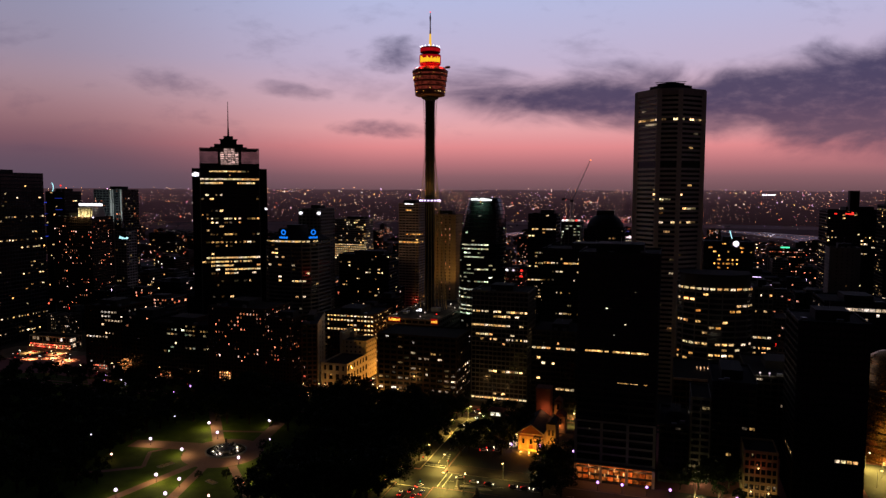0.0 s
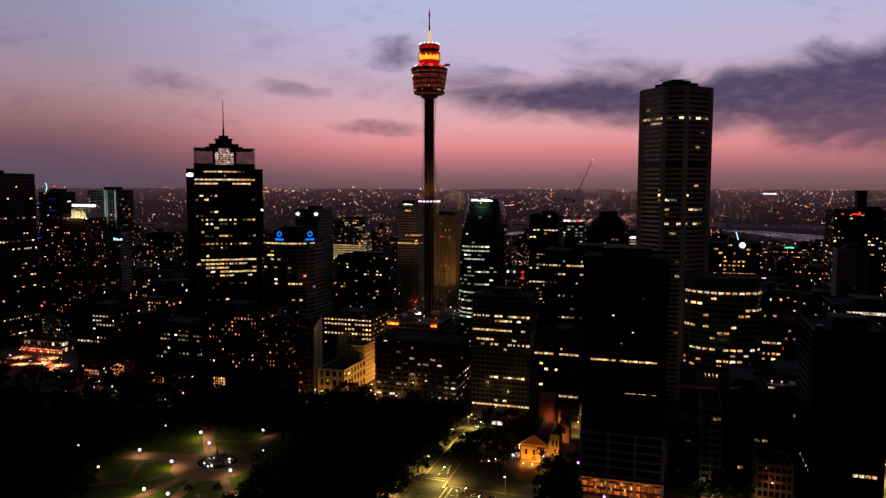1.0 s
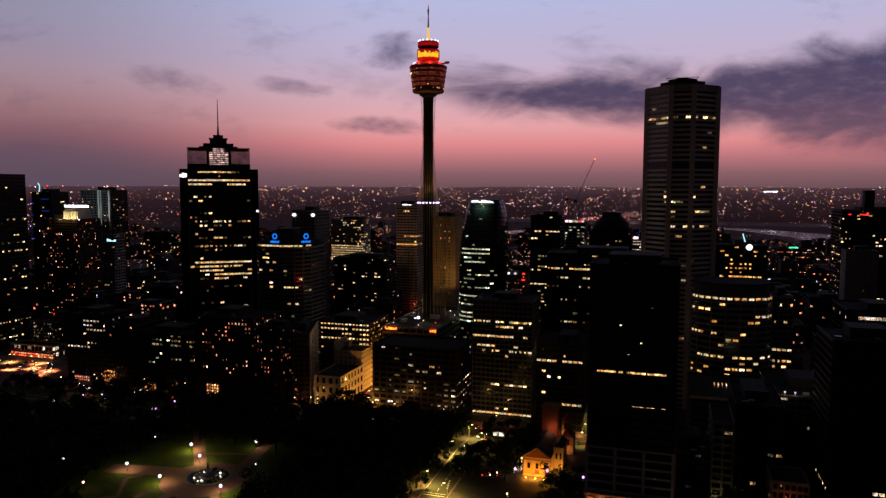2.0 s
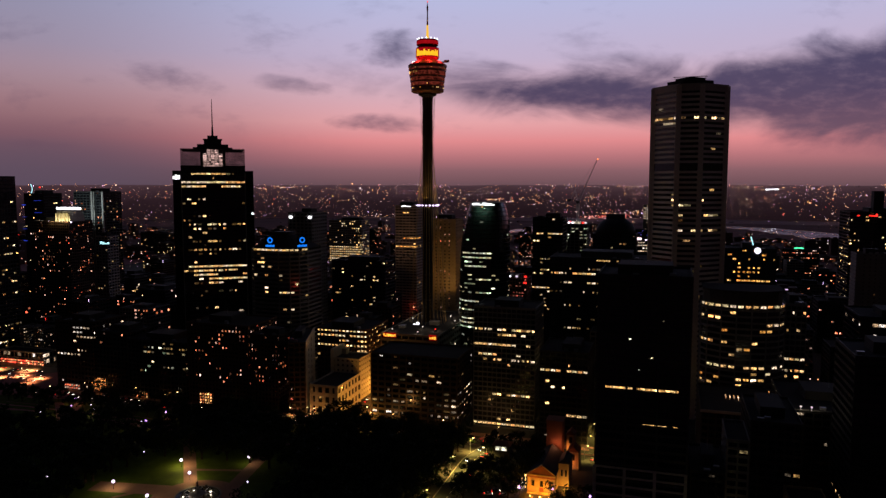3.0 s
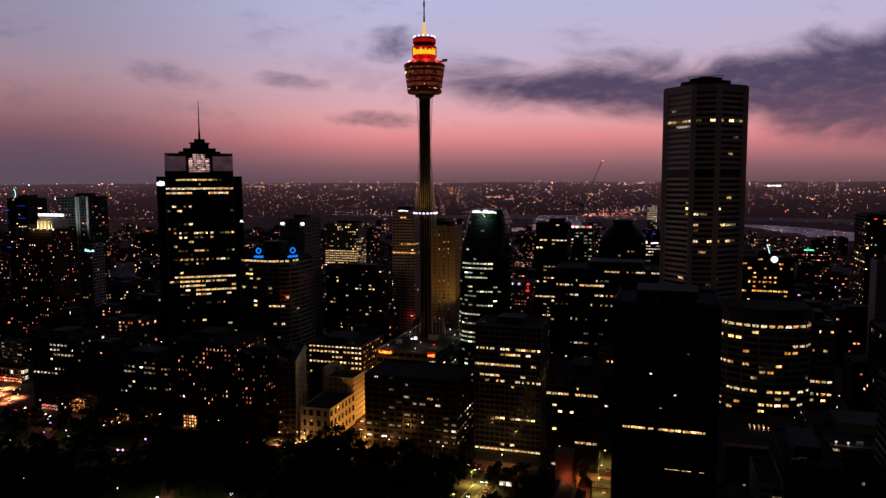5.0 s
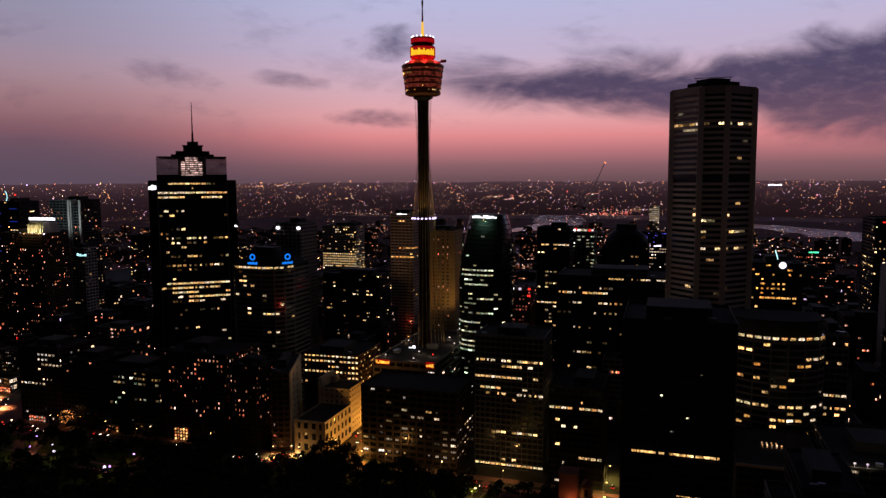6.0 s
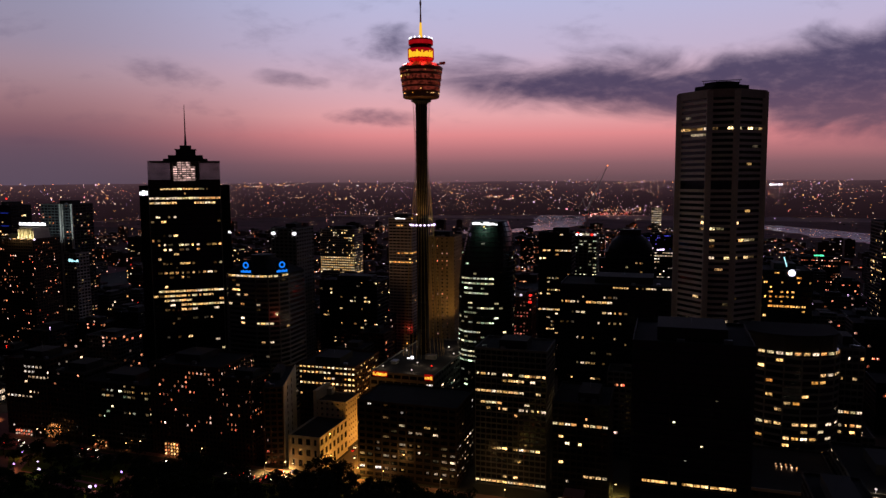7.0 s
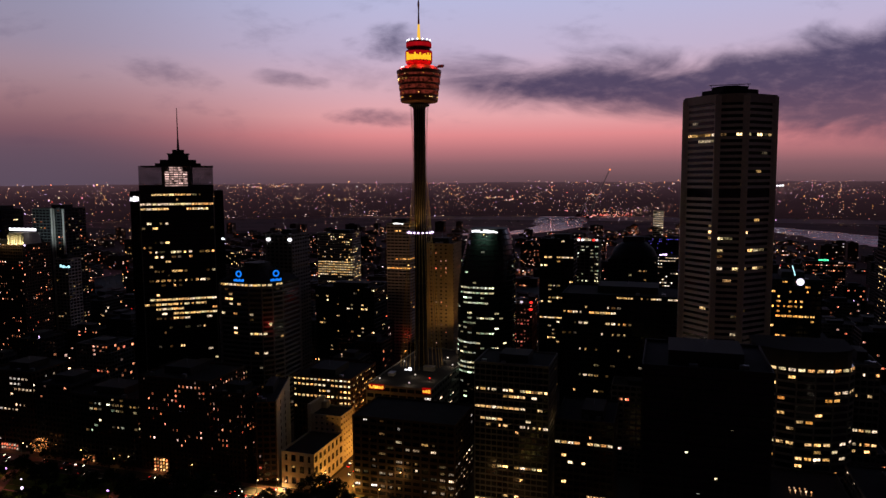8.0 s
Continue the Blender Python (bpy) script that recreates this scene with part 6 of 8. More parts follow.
# ---- streets ----
def make_streets():
    drape("road_1", (-138, 140), (340, 360), ASPHALT, "asphalt road along the park with a wide crossing", "road", 0.08, 5)
    drape("road_2", (-132, -112), (200, 340), ASPHALT, "asphalt road into the crossing", "road", 0.08, 5)
    drape("road_3", (-126, -113), (360, 488), ASPHALT, "asphalt street that runs down between the trees", "road", 0.08, 5)
    drape("road_4", (-1120, 120), (488, 508), ASPHALT, "asphalt main street along the building fronts", "road", 0.08, 5)
    # paler asphalt: brightness of the lamplit streets put into the base colour
    drape("road_5", (-240.5, -219.5), (508, 720), surface("pale_asphalt", (0.16, 0.14, 0.12), 0.8, grain=1.5, stain=0.06), "asphalt side street between tall buildings", "road", 0.08, 5)
    drape("road_6", (99, 150), (361, 450), ASPHALT, "asphalt side street lit yellow", "road", 0.08, 5)
    drape("road_7", (-640, -520), (508.1, 566), surface("pale_asphalt", (0.16, 0.14, 0.12), 0.8, grain=1.5, stain=0.06), "wide busy junction paved in pale asphalt", "road", 0.07, 6)
    drape("city_streets", (-1120, 420), (508.3, 1400), ASPHALT, "dark asphalt of the town's side streets", "road", 0.03, 40)
    drape("pavement_5", (-139.8, -126.6), (361, 487), FOOTWAY, "old paved footway under the street trees", "pavement", 0.16, 4)
    drape("pavement_6", (-139.8, -132.3), (200, 339.5), FOOTWAY, "old paved footway beside the park", "pavement", 0.16, 5)
    drape("pavement_7", (-111.7, 140), (200, 339.6), ASPHALT, "dark asphalt forecourt south of the crossing", "pavement", 0.09, 6)
    drape("pavement_1", (-112, 98), (360.2, 372), FOOTWAY, "paved forecourt before the towers", "pavement", 0.22, 4)
    drape("church_yard", (-112.5, -46), (372.2, 487), ASPHALT, "dark asphalt forecourt round the church", "pavement", 0.20, 5)
    drape("pavement_3", (-507.5, -241), (508.2, 513), PAVING, "paved footway by the shopfronts", "pavement", 0.22, 5)
    drape("pavement_4", (-223, -60), (508.2, 514), PAVING, "paved footway by the shopfronts", "pavement", 0.22, 5)
    for n, (a, b) in enumerate((((-112, 360), (98, 360)), ((-112.3, 360), (-112.3, 487)), ((-126.4, 362), (-126.4, 487)), ((-620, 508), (-241, 508)), ((-223, 508), (-60, 508)))):
        s = Solid()
        steps = 30
        dx, dy = (b[0] - a[0]) / steps, (b[1] - a[1]) / steps
        for i in range(steps):
            x, y = a[0] + dx * i, a[1] + dy * i
            z0, z1 = gz(x, y), gz(x + dx, y + dy)
            w = (0.3, 0) if dy else (0, 0.3)
            k = len(s.v)
            s.v += [(x, y, z0), (x + dx, y + dy, z1), (x + dx + w[0], y + dy + w[1], z1), (x + w[0], y + w[1], z0), (x, y, z0 + 0.25), (x + dx, y + dy, z1 + 0.25), (x + dx + w[0], y + dy + w[1], z1 + 0.25), (x + w[0], y + w[1], z0 + 0.25)]
            s.f += [(k, k + 1, k + 5, k + 4), (k + 1, k + 2, k + 6, k + 5), (k + 2, k + 3, k + 7, k + 6), (k + 3, k, k + 4, k + 7), (k + 4, k + 5, k + 6, k + 7)]
        tagged(new("kerb", s.mesh("kerb", KERB)), "worn stone kerb", "kerb", kind="structure")
    # painted lines
    lines = Solid()

    def line(x0, x1, y0, y1):
        lines.v += [(x, y, gz(x, y) + 0.10) for x, y in rect(x0, x1, y0, y1)]
        k = len(lines.v)
        lines.f.append((k - 4, k - 3, k - 2, k - 1))

    for i in range(18):
        line(-108 + 9 * i, -104 + 9 * i, 349.8, 350.1)
    for i in range(14):
                line(-119.7, -119.4, 372 + 7 * i, 375.5 + 7 * i)
    line(-125.5, -114, 366.0, 366.6)
    line(-125.5, -114, 368.6, 369.0)
    line(-110.5, -110.0, 341, 359)
    line(-107.8, -107.4, 341, 359)
    line(-131, -113, 337.6, 338.1)
    for i in range(8):
        line(-122.2, -121.9, 280 + 7 * i, 284 + 7 * i)
        line(-137.6, -135.0, 341.5 + 2.2 * i, 342.5 + 2.2 * i)
    for k in range(4):
        line(-116 - 0.5 * k, -115.2 - 0.5 * k, 376 + 3 * k, 378 + 3 * k)
    for i in range(60):
        line(-600 + 11 * i, -596 + 11 * i, 497.8, 498.1)
    tagged(new("road_marking", lines.mesh("road_marking", PAINT)), "worn white lane and stop lines", "road marking", kind="structure")
    # traffic island
    s = Solid().prism([(-100, 345.0), (-86, 343.5), (-82, 344.6), (-84, 346.4), (-98, 347.2)], 0.05, 0.24)
    tagged(new("traffic_island", s.mesh("traffic_island", KERB)), "low kerbed traffic island at the crossing", "traffic island", kind="structure")


make_streets()
for x, y, w, turn in ((-111, 362, 30000, 180), (-127.5, 374, 26000, 0), (-104, 338, 30000, 180), (-134, 338, 20000, 0), (-80, 361, 3000, 270), (-59.5, 478, 9000, 0), (-60.5, 505, 5000, 0), (-60.5, 530, 8000, 0), (-127.5, 420, 24000, 0), (-111.5, 440, 26000, 180), (-127.3, 462, 26000, 0), (-95, 338, 0, 90), (106, 410, 15000, 0), (112, 425, 26000, 0), (107, 438, 36000, 0)):
    street_lamp(x, y, w, turn=turn)
for x, y, w in ((-48, 411, 300), (-48.4, 402, 300), (-31, 361.5, 420), (-19, 362.2, 300), (-7, 363, 420), (4.2, 363, 420), (-84.5, 402, 200), (-68, 405, 200), (35, 363, 200)):
    park_lamp(x, y, w, LAMP_VIOLET, (1.0, 0.55, 0.45), 4.5, 0.68, "street lamp post with a violet-white globe")
for x, y, w in ((-240.5, 524, 350), (-220.6, 530, 10000), (-238, 588, 20000), (-224, 563, 11000), (-232, 602, 44000), (-198, 510.5, 1500), (-160, 509, 700), (-258, 505, 480), (-264, 506, 36000), (-275, 501, 30000), (-120, 506, 1500), (-140, 490, 1200), (-180, 490, 600), (-330, 510.5, 0), (-540, 528, 30000), (-575, 520, 36000), (-572, 548, 36000), (-602, 544, 30000), (-535, 514, 9000), (-560, 530, 30000), (-485, 489, 0), (-470, 509, 0), (-420, 510, 0), (-380, 510, 0)):
    street_lamp(x, y, w, colour=(1.0, 0.40, 0.06) if -262 < x < -200 else (1.0, 0.55, 0.18), high=7.5, turn=90, wide=x > -262, angle=120)


def make_car(paint, seed):
    rng = random.Random(seed)
    root = thing("car", (0, 0, 0), "parked-up car at the lights with lamps lit", "car", group="cars in the streets")
    prof = [(-2.15, 0.35), (-2.2, 0.75), (-2.0, 0.95), (-1.1, 1.0), (-0.5, 1.0), (1.2, 1.0), (2.0, 0.85), (2.15, 0.6), (2.1, 0.35)]
    s = Solid()
    n = len(prof)
    for y in (-0.88, 0.88):
        s.v += [(x, y, z) for x, z in prof]
    s.f += [tuple(range(n)), tuple(range(2 * n - 1, n - 1, -1))] + [(i, n + i, n + (i + 1) % n, (i + 1) % n) for i in range(n)]
    part("body", s, paint, root)
    part("cabin", Solid().prism(rect(-1.5, 1.1, -0.8, 0.8), 0.98, 1.46, rect(-1.0, 0.45, -0.66, 0.66)), GLASS_DARK, root)
    part("roof", Solid().prism(rect(-1.0, 0.45, -0.66, 0.66), 1.45, 1.52), paint, root)
    wheel = Solid()
    wheel.turned([(0.18, -0.1), (0.32, -0.1), (0.32, 0.1), (0.18, 0.1)], 12)
    wm = wheel.mesh("wheel", RUBBER)
    for x in (-1.35, 1.35):
        for y in (-0.82, 0.82):
            part("wheel", wm, RUBBER, root).matrix_basis = pose(x, y, 0.32, 90, 0, 0)
    for y in (-0.6, 0.6):
        part("headlight", Solid().box(2.02, 2.2, y - 0.22, y + 0.22, 0.52, 0.82), HEAD, root)
        part("tail_light", Solid().box(-2.28, -2.1, y - 0.24, y + 0.24, 0.62, 0.9), TAIL, root)
    return root


def place_cars():
    cars = [make_car(p, i) for i, p in enumerate(CAR_PAINTS)]
    rng = random.Random(12)
    spots = [(-93.4, 351.5, 0), (-85.4, 351.5, 0), (-72.6, 352, 0), (-66.5, 352, 0), (-60, 352, 180), (-119, 338, 62), (-121, 331, 82), (-125, 326, 95), (-117.5, 325, 90), (-115, 330, 85),
             (-102, 355, 200), (-123, 440, -90), (-116.5, 452, 90), (-116.5, 462, 90), (-123, 470, -90), (-100, 398, 20), (-97, 402, 25), (-92, 399, 0), (-116.5, 400, 90), (-116.5, 420, 90), (-55, 480, 90), (-56, 520, 90), (-130, 497, 180), (-138, 503, 180), (-121.5, 484, -90)]
    for i in range(17):
        spots.append((-512 + 6.2 * i + rng.uniform(-1, 1), rng.choice((494.5, 500.5, 504)), rng.choice((0, 0, 180))))
    for i in range(20):
        spots.append((-590 + 15 * (i % 5) - 9 * (i // 5) + rng.uniform(-2, 2), 513 + 12 * (i // 5) + rng.uniform(-1.5, 1.5), rng.choice((0, 180, 30, -40, 200, 215))))
    for i in range(14):
        spots.append((-420 + 21.5 * i + rng.uniform(-3, 3), rng.choice((491.5, 494.5, 501.5)), rng.choice((0, 180))))
    spots += [(-238, 530, 90), (-232, 545, -90), (-238, 556, 90), (-237, 572, 90), (-232, 590, -90), (-270, 499, 15), (-262, 501, 10), (-280, 493, 180), (-290, 503, 10), (-297, 494, 190), (-286, 498, 20), (-274, 491, 170), (-268, 508, 12), (-260, 510, -25), (-239, 562, -90), (-236, 574, -90), (-240, 586, -90), (-231, 566, 90)]
    for i, (x, y, a) in enumerate(spots):
        e = 1.5
        slope = -math.degrees(math.atan2(gz(x + e * math.cos(radians(a)), y + e * math.sin(radians(a))) - gz(x - e * math.cos(radians(a)), y - e * math.sin(radians(a))), 2 * e))
        m = pose(x, y, gz(x, y) + 0.085, 0, slope, a)
        if i < len(cars):
            cars[i].matrix_basis = m
        else:
            copy_thing(cars[i % len(cars)], m)


place_cars()


# ---- the tree hung with lights, shop lanterns, lamps along the park paths ----
def fairy_tree():
    rng = random.Random(4)
    m = pose(-455, 510.6, gz(-455, 510.6), 0, 0, 40)
    tree = copy_thing(TREES[0], m)
    tree.scale = (0.78, 0.78, 0.78)
    tagged(tree, "broad street tree hung with orange fairy lights", "tree")
    bulbs = Solid()
    for k in range(170):
        a, q = rng.uniform(0, 2 * math.pi), rng.random() ** 0.5
        h = rng.uniform(-1, 1)
        r = 8.6 * q * math.sqrt(max(0.05, 1 - h * h))
        x, y, z = r * math.cos(a), r * math.sin(a), 10.5 + 6.0 * h
        bulbs.turned([(0.05, z - 0.32), (0.32, z), (0.05, z + 0.32)], 5, x, y)
    tagged(part("fairy_lights", bulbs, lit("fairy_bulb", [(1.0, 0.36, 0.08), (1.0, 0.5, 0.2), (1.0, 0.25, 0.05)], 1.3, 0.8, islands=True), tree, "orange fairy lights"), kind="stuff")


fairy_tree()


def lantern_front(x, y, z, nx, nz, colour):
    root = thing("lantern_front", (x, y, z), "shop entrance hung with warm lanterns", "shopfront")
    part("board", Solid().box(-nx * 1.3, nx * 1.3, 0, 0.3, -0.6, nz * 2.4), CONCRETE_DARK, root)
    for i in range(nx):
        for j in range(nz):
            part("lantern", Solid().turned([(0.2, 0), (0.6, 0.4), (0.6, 1.0), (0.2, 1.4)], 8, (i - (nx - 1) / 2) * 2.3, -0.7).box((i - (nx - 1) / 2) * 2.3 - 0.05, (i - (nx - 1) / 2) * 2.3 + 0.05, -0.75, 0.05, 1.3, 1.45), colour, root, at=(0, 0, 2.3 * j + 0.3 * (i % 2)))
    glow_point(root, (0, -3.0, 2.0), 45, (1.0, 0.42, 0.12), 0.4)


AMBER = lit("amber_lantern", [(1.0, 0.42, 0.10), (1.0, 0.55, 0.22), (1.0, 0.25, 0.08)], 1.2, 0.7)
lantern_front(-354, 512.6, -9.3, 5, 4, AMBER)
lantern_front(-414, 512.6, -9.3, 5, 2, AMBER)
RED_LANTERN = lit("red_lantern", [(1.0, 0.06, 0.03), (1.0, 0.5, 0.2), (1.0, 0.12, 0.06)], 1.5, 0.7)
for lx in (-614, -602, -590, -578):
    lantern_front(lx, 565.4, -8.6, 7, 2, RED_LANTERN)
lantern_front(-486, 514.6, -9.3, 7, 2, lit("white_lantern", [(1.0, 0.8, 0.6), (1.0, 0.2, 0.1)], 1.2, 0.7))
for x, y, w in ((-438.9, 469.6, 1500), (-417, 444, 1500), (-342, 431, 1100), (-347, 457, 700)):
    park_lamp(x, y, w * 2.2, LAMP_VIOLET, (1.0, 0.36, 0.12), 4.5, 0.6, "park lamp with a violet-white globe by a path")
strip("path_8", (-446, 482), (-404, 428), 6, PAVING, "paved park path lit warm by lamps", "path", 0.16)
strip("path_9", (-352, 470), (-326, 428), 6, PAVING, "paved park path lit warm by lamps", "path", 0.17)


# ---- the small church by the crossing ----
def make_church():
    x, y = -74.0, 408.0
    root = thing("church", (x, y, gz(x, y) + 0.2), "small sandstone church with a floodlit classical gable front", "church")
    part("nave", Solid().box(-7.0, 7.0, 0, 34, 0, 9.6), SANDSTONE, root, "sandstone walls")
    part("roof", Solid().prism([(-7.4, -0.4), (7.4, -0.4), (7.4, 34.4), (-7.4, 34.4)], 9.6, 14.4, [(-0.05, -0.4), (0.05, -0.4), (0.05, 34.4), (-0.05, 34.4)]), METAL_DARK, root)
    s = Solid()
    for yy in (-0.9, -0.3):
        s.v += [(-7.6, yy, 10.0), (7.6, yy, 10.0), (0, yy, 15.0)]
    s.f += [(0, 1, 2), (5, 4, 3), (0, 3, 4, 1), (1, 4, 5, 2), (2, 5, 3, 0)]
    # the gable's red light is put in through the terracotta material
    part("pediment", s, TILE, root, "gable front, red light put in as terracotta colour")
    for a, b in (((-7.9, 9.8), (0, 15.3)), ((7.9, 9.8), (0, 15.3))):
        part("raking_cornice", Solid().rod((a[0], -0.8, a[1]), (b[0], -0.8, b[1]), 0.34, 0.34, 4), SANDSTONE, root)
    part("cornice", Solid().box(-7.9, 7.9, -1.2, -0.1, 9.3, 10.0), SANDSTONE, root)
    part("frieze", Solid().box(-7.4, 7.4, -0.8, -0.1, 8.2, 9.2), BRICK, root)
    for px in (-6.8, -2.3, 2.3, 6.8):
        part("pilaster", Solid().box(px - 0.55, px + 0.55, -0.7, 0.05, 0, 8.0).box(px - 0.7, px + 0.7, -0.8, 0.05, 7.9, 8.3), SANDSTONE, root)
    for px in (-4.5, 0.0, 4.5):
        w = part("window", Solid().box(px - 0.8, px + 0.8, -0.12, 0.02, 3.4, 6.6), GLASS_DARK, root)
        part("window_frame", Solid().ring([(px - 1.05, 3.2), (px + 1.05, 3.2), (px + 1.05, 6.9), (px - 1.05, 6.9)], [(px - 0.8, 3.45), (px + 0.8, 3.45), (px + 0.8, 6.6), (px - 0.8, 6.6)], 0.0, 0.25), SANDSTONE, w).matrix_basis = pose(0, 0, 0, 90, 0, 0)
    part("door", Solid().box(-1.1, 1.1, -0.15, 0.02, 0, 2.9), BRICK, root)
    part("step", Solid().box(-7.4, 7.4, -2.2, 0, 0, 0.35).box(-7.0, 7.0, -1.6, 0, 0.3, 0.6), SANDSTONE, root)
    part("side_wing", Solid().box(7.0, 12.5, 12, 26, 0, 12.5), SANDSTONE, root, "sandstone side wing")
    for k in range(2):
        part("wing_window", Solid().box(8.3 + 2.2 * k, 9.3 + 2.2 * k, 11.9, 12.02, 5.5, 9.0), GLASS_DARK, root)
    part("wing_roof", Solid().prism(rect(6.8, 12.8, 11.6, 26.4), 12.5, 15.0, rect(9.7, 9.9, 13, 25)), METAL_DARK, root)
    part("brick_tower", Solid().box(-3.5, 5.5, 36, 45, 0, 27).box(-3.9, 5.9, 35.6, 45.4, 26.4, 27.4), BRICK, root, "plain red brick tower")
    for gx, gy, gw, gd, gh in ((11.5, 38.5, 3.2, 9.0, 9.4), (8.6, 49.0, 2.4, 6.0, 15.6)):
        wing = part("rear_gable", Solid().box(gx - gw, gx + gw, gy, gy + gd, -5.0, gh), SANDSTONE, root, "sandstone rear gable lit orange")
        part("gable_roof", Solid().prism(rect(gx - gw - 0.3, gx + gw + 0.3, gy - 0.4, gy + gd + 0.4), gh, gh + 2.6, rect(gx - 0.1, gx + 0.1, gy - 0.4, gy + gd + 0.4)), TILE, wing)
        part("gable_window", Solid().box(gx - 0.9, gx + 0.9, gy - 0.12, gy + 0.05, gh - 5.0, gh - 1.4), GLASS_DARK, wing)
        part("gable_sill", Solid().box(gx - 1.2, gx + 1.2, gy - 0.3, gy + 0.05, gh - 5.4, gh - 5.0), SANDSTONE, wing)
        glow_point(root, (gx - 0.5, gy - 2.6, gh - 6.5), 420, (1.0, 0.28, 0.07), 0.25)
        part("uplight", Solid().turned([(0.25, gh - 7.4), (0.3, gh - 7.0)], 6, gx - 0.5, gy - 2.6).rod((gx - 0.5, gy - 2.6, -4.5), (gx - 0.5, gy - 2.6, gh - 7.3), 0.07), LAMP_WARM, root)
    for px in (-5.0, 0.0, 5.0):
        glow_point(root, (px, -5.5, 0.8), 3000, (1.0, 0.36, 0.02), 0.25)
        part("uplight", Solid().turned([(0.25, 0), (0.3, 0.4)], 6, px, -5.5), LAMP_WARM, root)
    glow_point(root, (11.5, 8.0, 1.0), 1500, (1.0, 0.42, 0.05), 0.25)
    glow_point(root, (3.0, 33.0, 15.0), 500, (1.0, 0.35, 0.15), 0.3)
    glow_point(root, (-9.5, 2.0, 2.5), 500, (1.0, 0.75, 0.40), 0.3)
    for k, (px, py, pz) in enumerate(((-9.6, 2, 2.6), (-10.5, 1, 3.6), (-11.0, 3.0, 5.5), (-9.2, 4, 7.0), (-12.5, 0, 2.4))):
        part("lantern", Solid().turned([(0.1, pz - 0.4), (0.4, pz - 0.2), (0.4, pz + 0.3), (0.1, pz + 0.5)], 6, px, py).rod((px, py, 0), (px, py, pz - 0.3), 0.06), LAMP_ROOF if k < 3 else LAMP_WARM, root)


make_church()


def make_pavilion(x, y):
    g = gz(x, y)
    root = thing("park_pavilion", (x, y, g), "dark pavilion among trees with two bright upper windows", "pavilion")
    h = 10.4 - g
    part("wall", Solid().box(-5, 5, 0, 8, -0.5, h), CONCRETE_DARK, root)
    part("roof", Solid().prism(rect(-5.5, 5.5, -0.5, 8.5), h, h + 1.6, rect(-3, 3, 3, 5)), TILE, root)
    for k in (-1, 1):
        w = part("window", Solid().box(1.75 * k - 1.5, 1.75 * k + 1.5, -0.1, 0.05, h - 2.7, h - 0.6), lit("pavilion_window", [(1.0, 0.88, 0.58), (1.0, 0.92, 0.66)], 1.25, 0.1, 0.5), root)
        part("window_sill", Solid().box(1.75 * k - 1.65, 1.75 * k + 1.65, -0.3, 0.05, h - 2.95, h - 2.72), CONCRETE, w)


make_pavilion(-103.3, 441.5)


def bollard_column(x, y, high, r):
    root = thing("stone_column", (x, y, gz(x, y) + 0.06), "dark stone memorial column on a stepped base", "monument", group="memorial columns")
    part("base", Solid().box(-r * 2, r * 2, -r * 2, r * 2, 0, 0.6).box(-r * 1.5, r * 1.5, -r * 1.5, r * 1.5, 0.5, 1.4), GRANITE, root)
    part("column", Solid().turned([(r, 1.3), (r * 0.85, high * 0.7), (r * 1.15, high * 0.74), (r * 0.6, high * 0.8), (r * 0.5, high)], 10), GRANITE, root)


bollard_column(-99.4, 341.5, 6.0, 0.7)
bollard_column(-87.7, 336.0, 4.5, 0.9)


def traffic_signal(x, y, turn, colour):
    root = thing("traffic_signal", (x, y, gz(x, y) + 0.1), "traffic signal on a thin dark post", "traffic signal", group="traffic signals", turn=turn)
    part("post", Solid().rod((0, 0, 0), (0, 0, 4.2), 0.09), METAL_BLACK, root)
    part("case", Solid().box(-0.3, 0.3, -0.2, 0.2, 3.2, 4.5), METAL_BLACK, root)
    part("lens", Solid().turned([(0.05, -0.1), (0.2, -0.06), (0.2, 0.06), (0.05, 0.1)], 8), colour, root).matrix_basis = pose(0, -0.26, 4.2 if colour is SIGN_RED else 3.5, 90, 0, 0)


for x, y, c in ((-108.5, 353, SIGN_RED), (-112, 366.5, SIGN_RED), (-127, 367.5, SIGN_RED), (-118, 337, SIGN_GREEN), (-113, 488, SIGN_RED), (-127, 487, SIGN_RED)):
    traffic_signal(x, y, 0, c)

# ---- roof signs and crowns ----
sign("podium_sign", "red roof sign with yellow unreadable letters on the retail podium", (-226, 576.3, 38.6), 11, 3.6, lit("amber_letters", [(1.0, 0.50, 0.05)], 1.3, 0.2), letters=8, seed=2, frame_mat=lit("red_sign_case", [(1.0, 0.01, 0.005)], 0.30, 0.0))
sign("podium_sign", "red roof sign with yellow unreadable letters on the retail podium", (-189.5, 576.3, 38.4), 6, 4.2, lit("amber_letters", [(1.0, 0.50, 0.05)], 1.3, 0.2), letters=3, seed=3, frame_mat=lit("red_sign_case", [(1.0, 0.01, 0.005)], 0.30, 0.0))
sign("roof_sign", "cyan-white lit sign, its writing unreadable from afar", (-657, 741.2, 88.6), 14, 5.6, SIGN_CYAN, letters=4, seed=6)
sign("roof_sign", "white lit sign, its writing unreadable from afar", (-313, 849.4, 134.2), 12, 3.0, SIGN_WHITE, letters=6, seed=7)
sign("roof_sign", "red lit roof letters, unreadable from afar", (202, 949.4, 125), 9, 4.6, SIGN_RED, letters=4, seed=8)
sign("roof_sign", "small red lit roof light box", (187.5, 949.4, 125.5), 3.5, 3.5, SIGN_RED, letters=1, seed=18)
sign("roof_sign", "red lit roof sign", (-191, 845.4, 48), 8, 3.4, SIGN_RED, letters=4, seed=9)
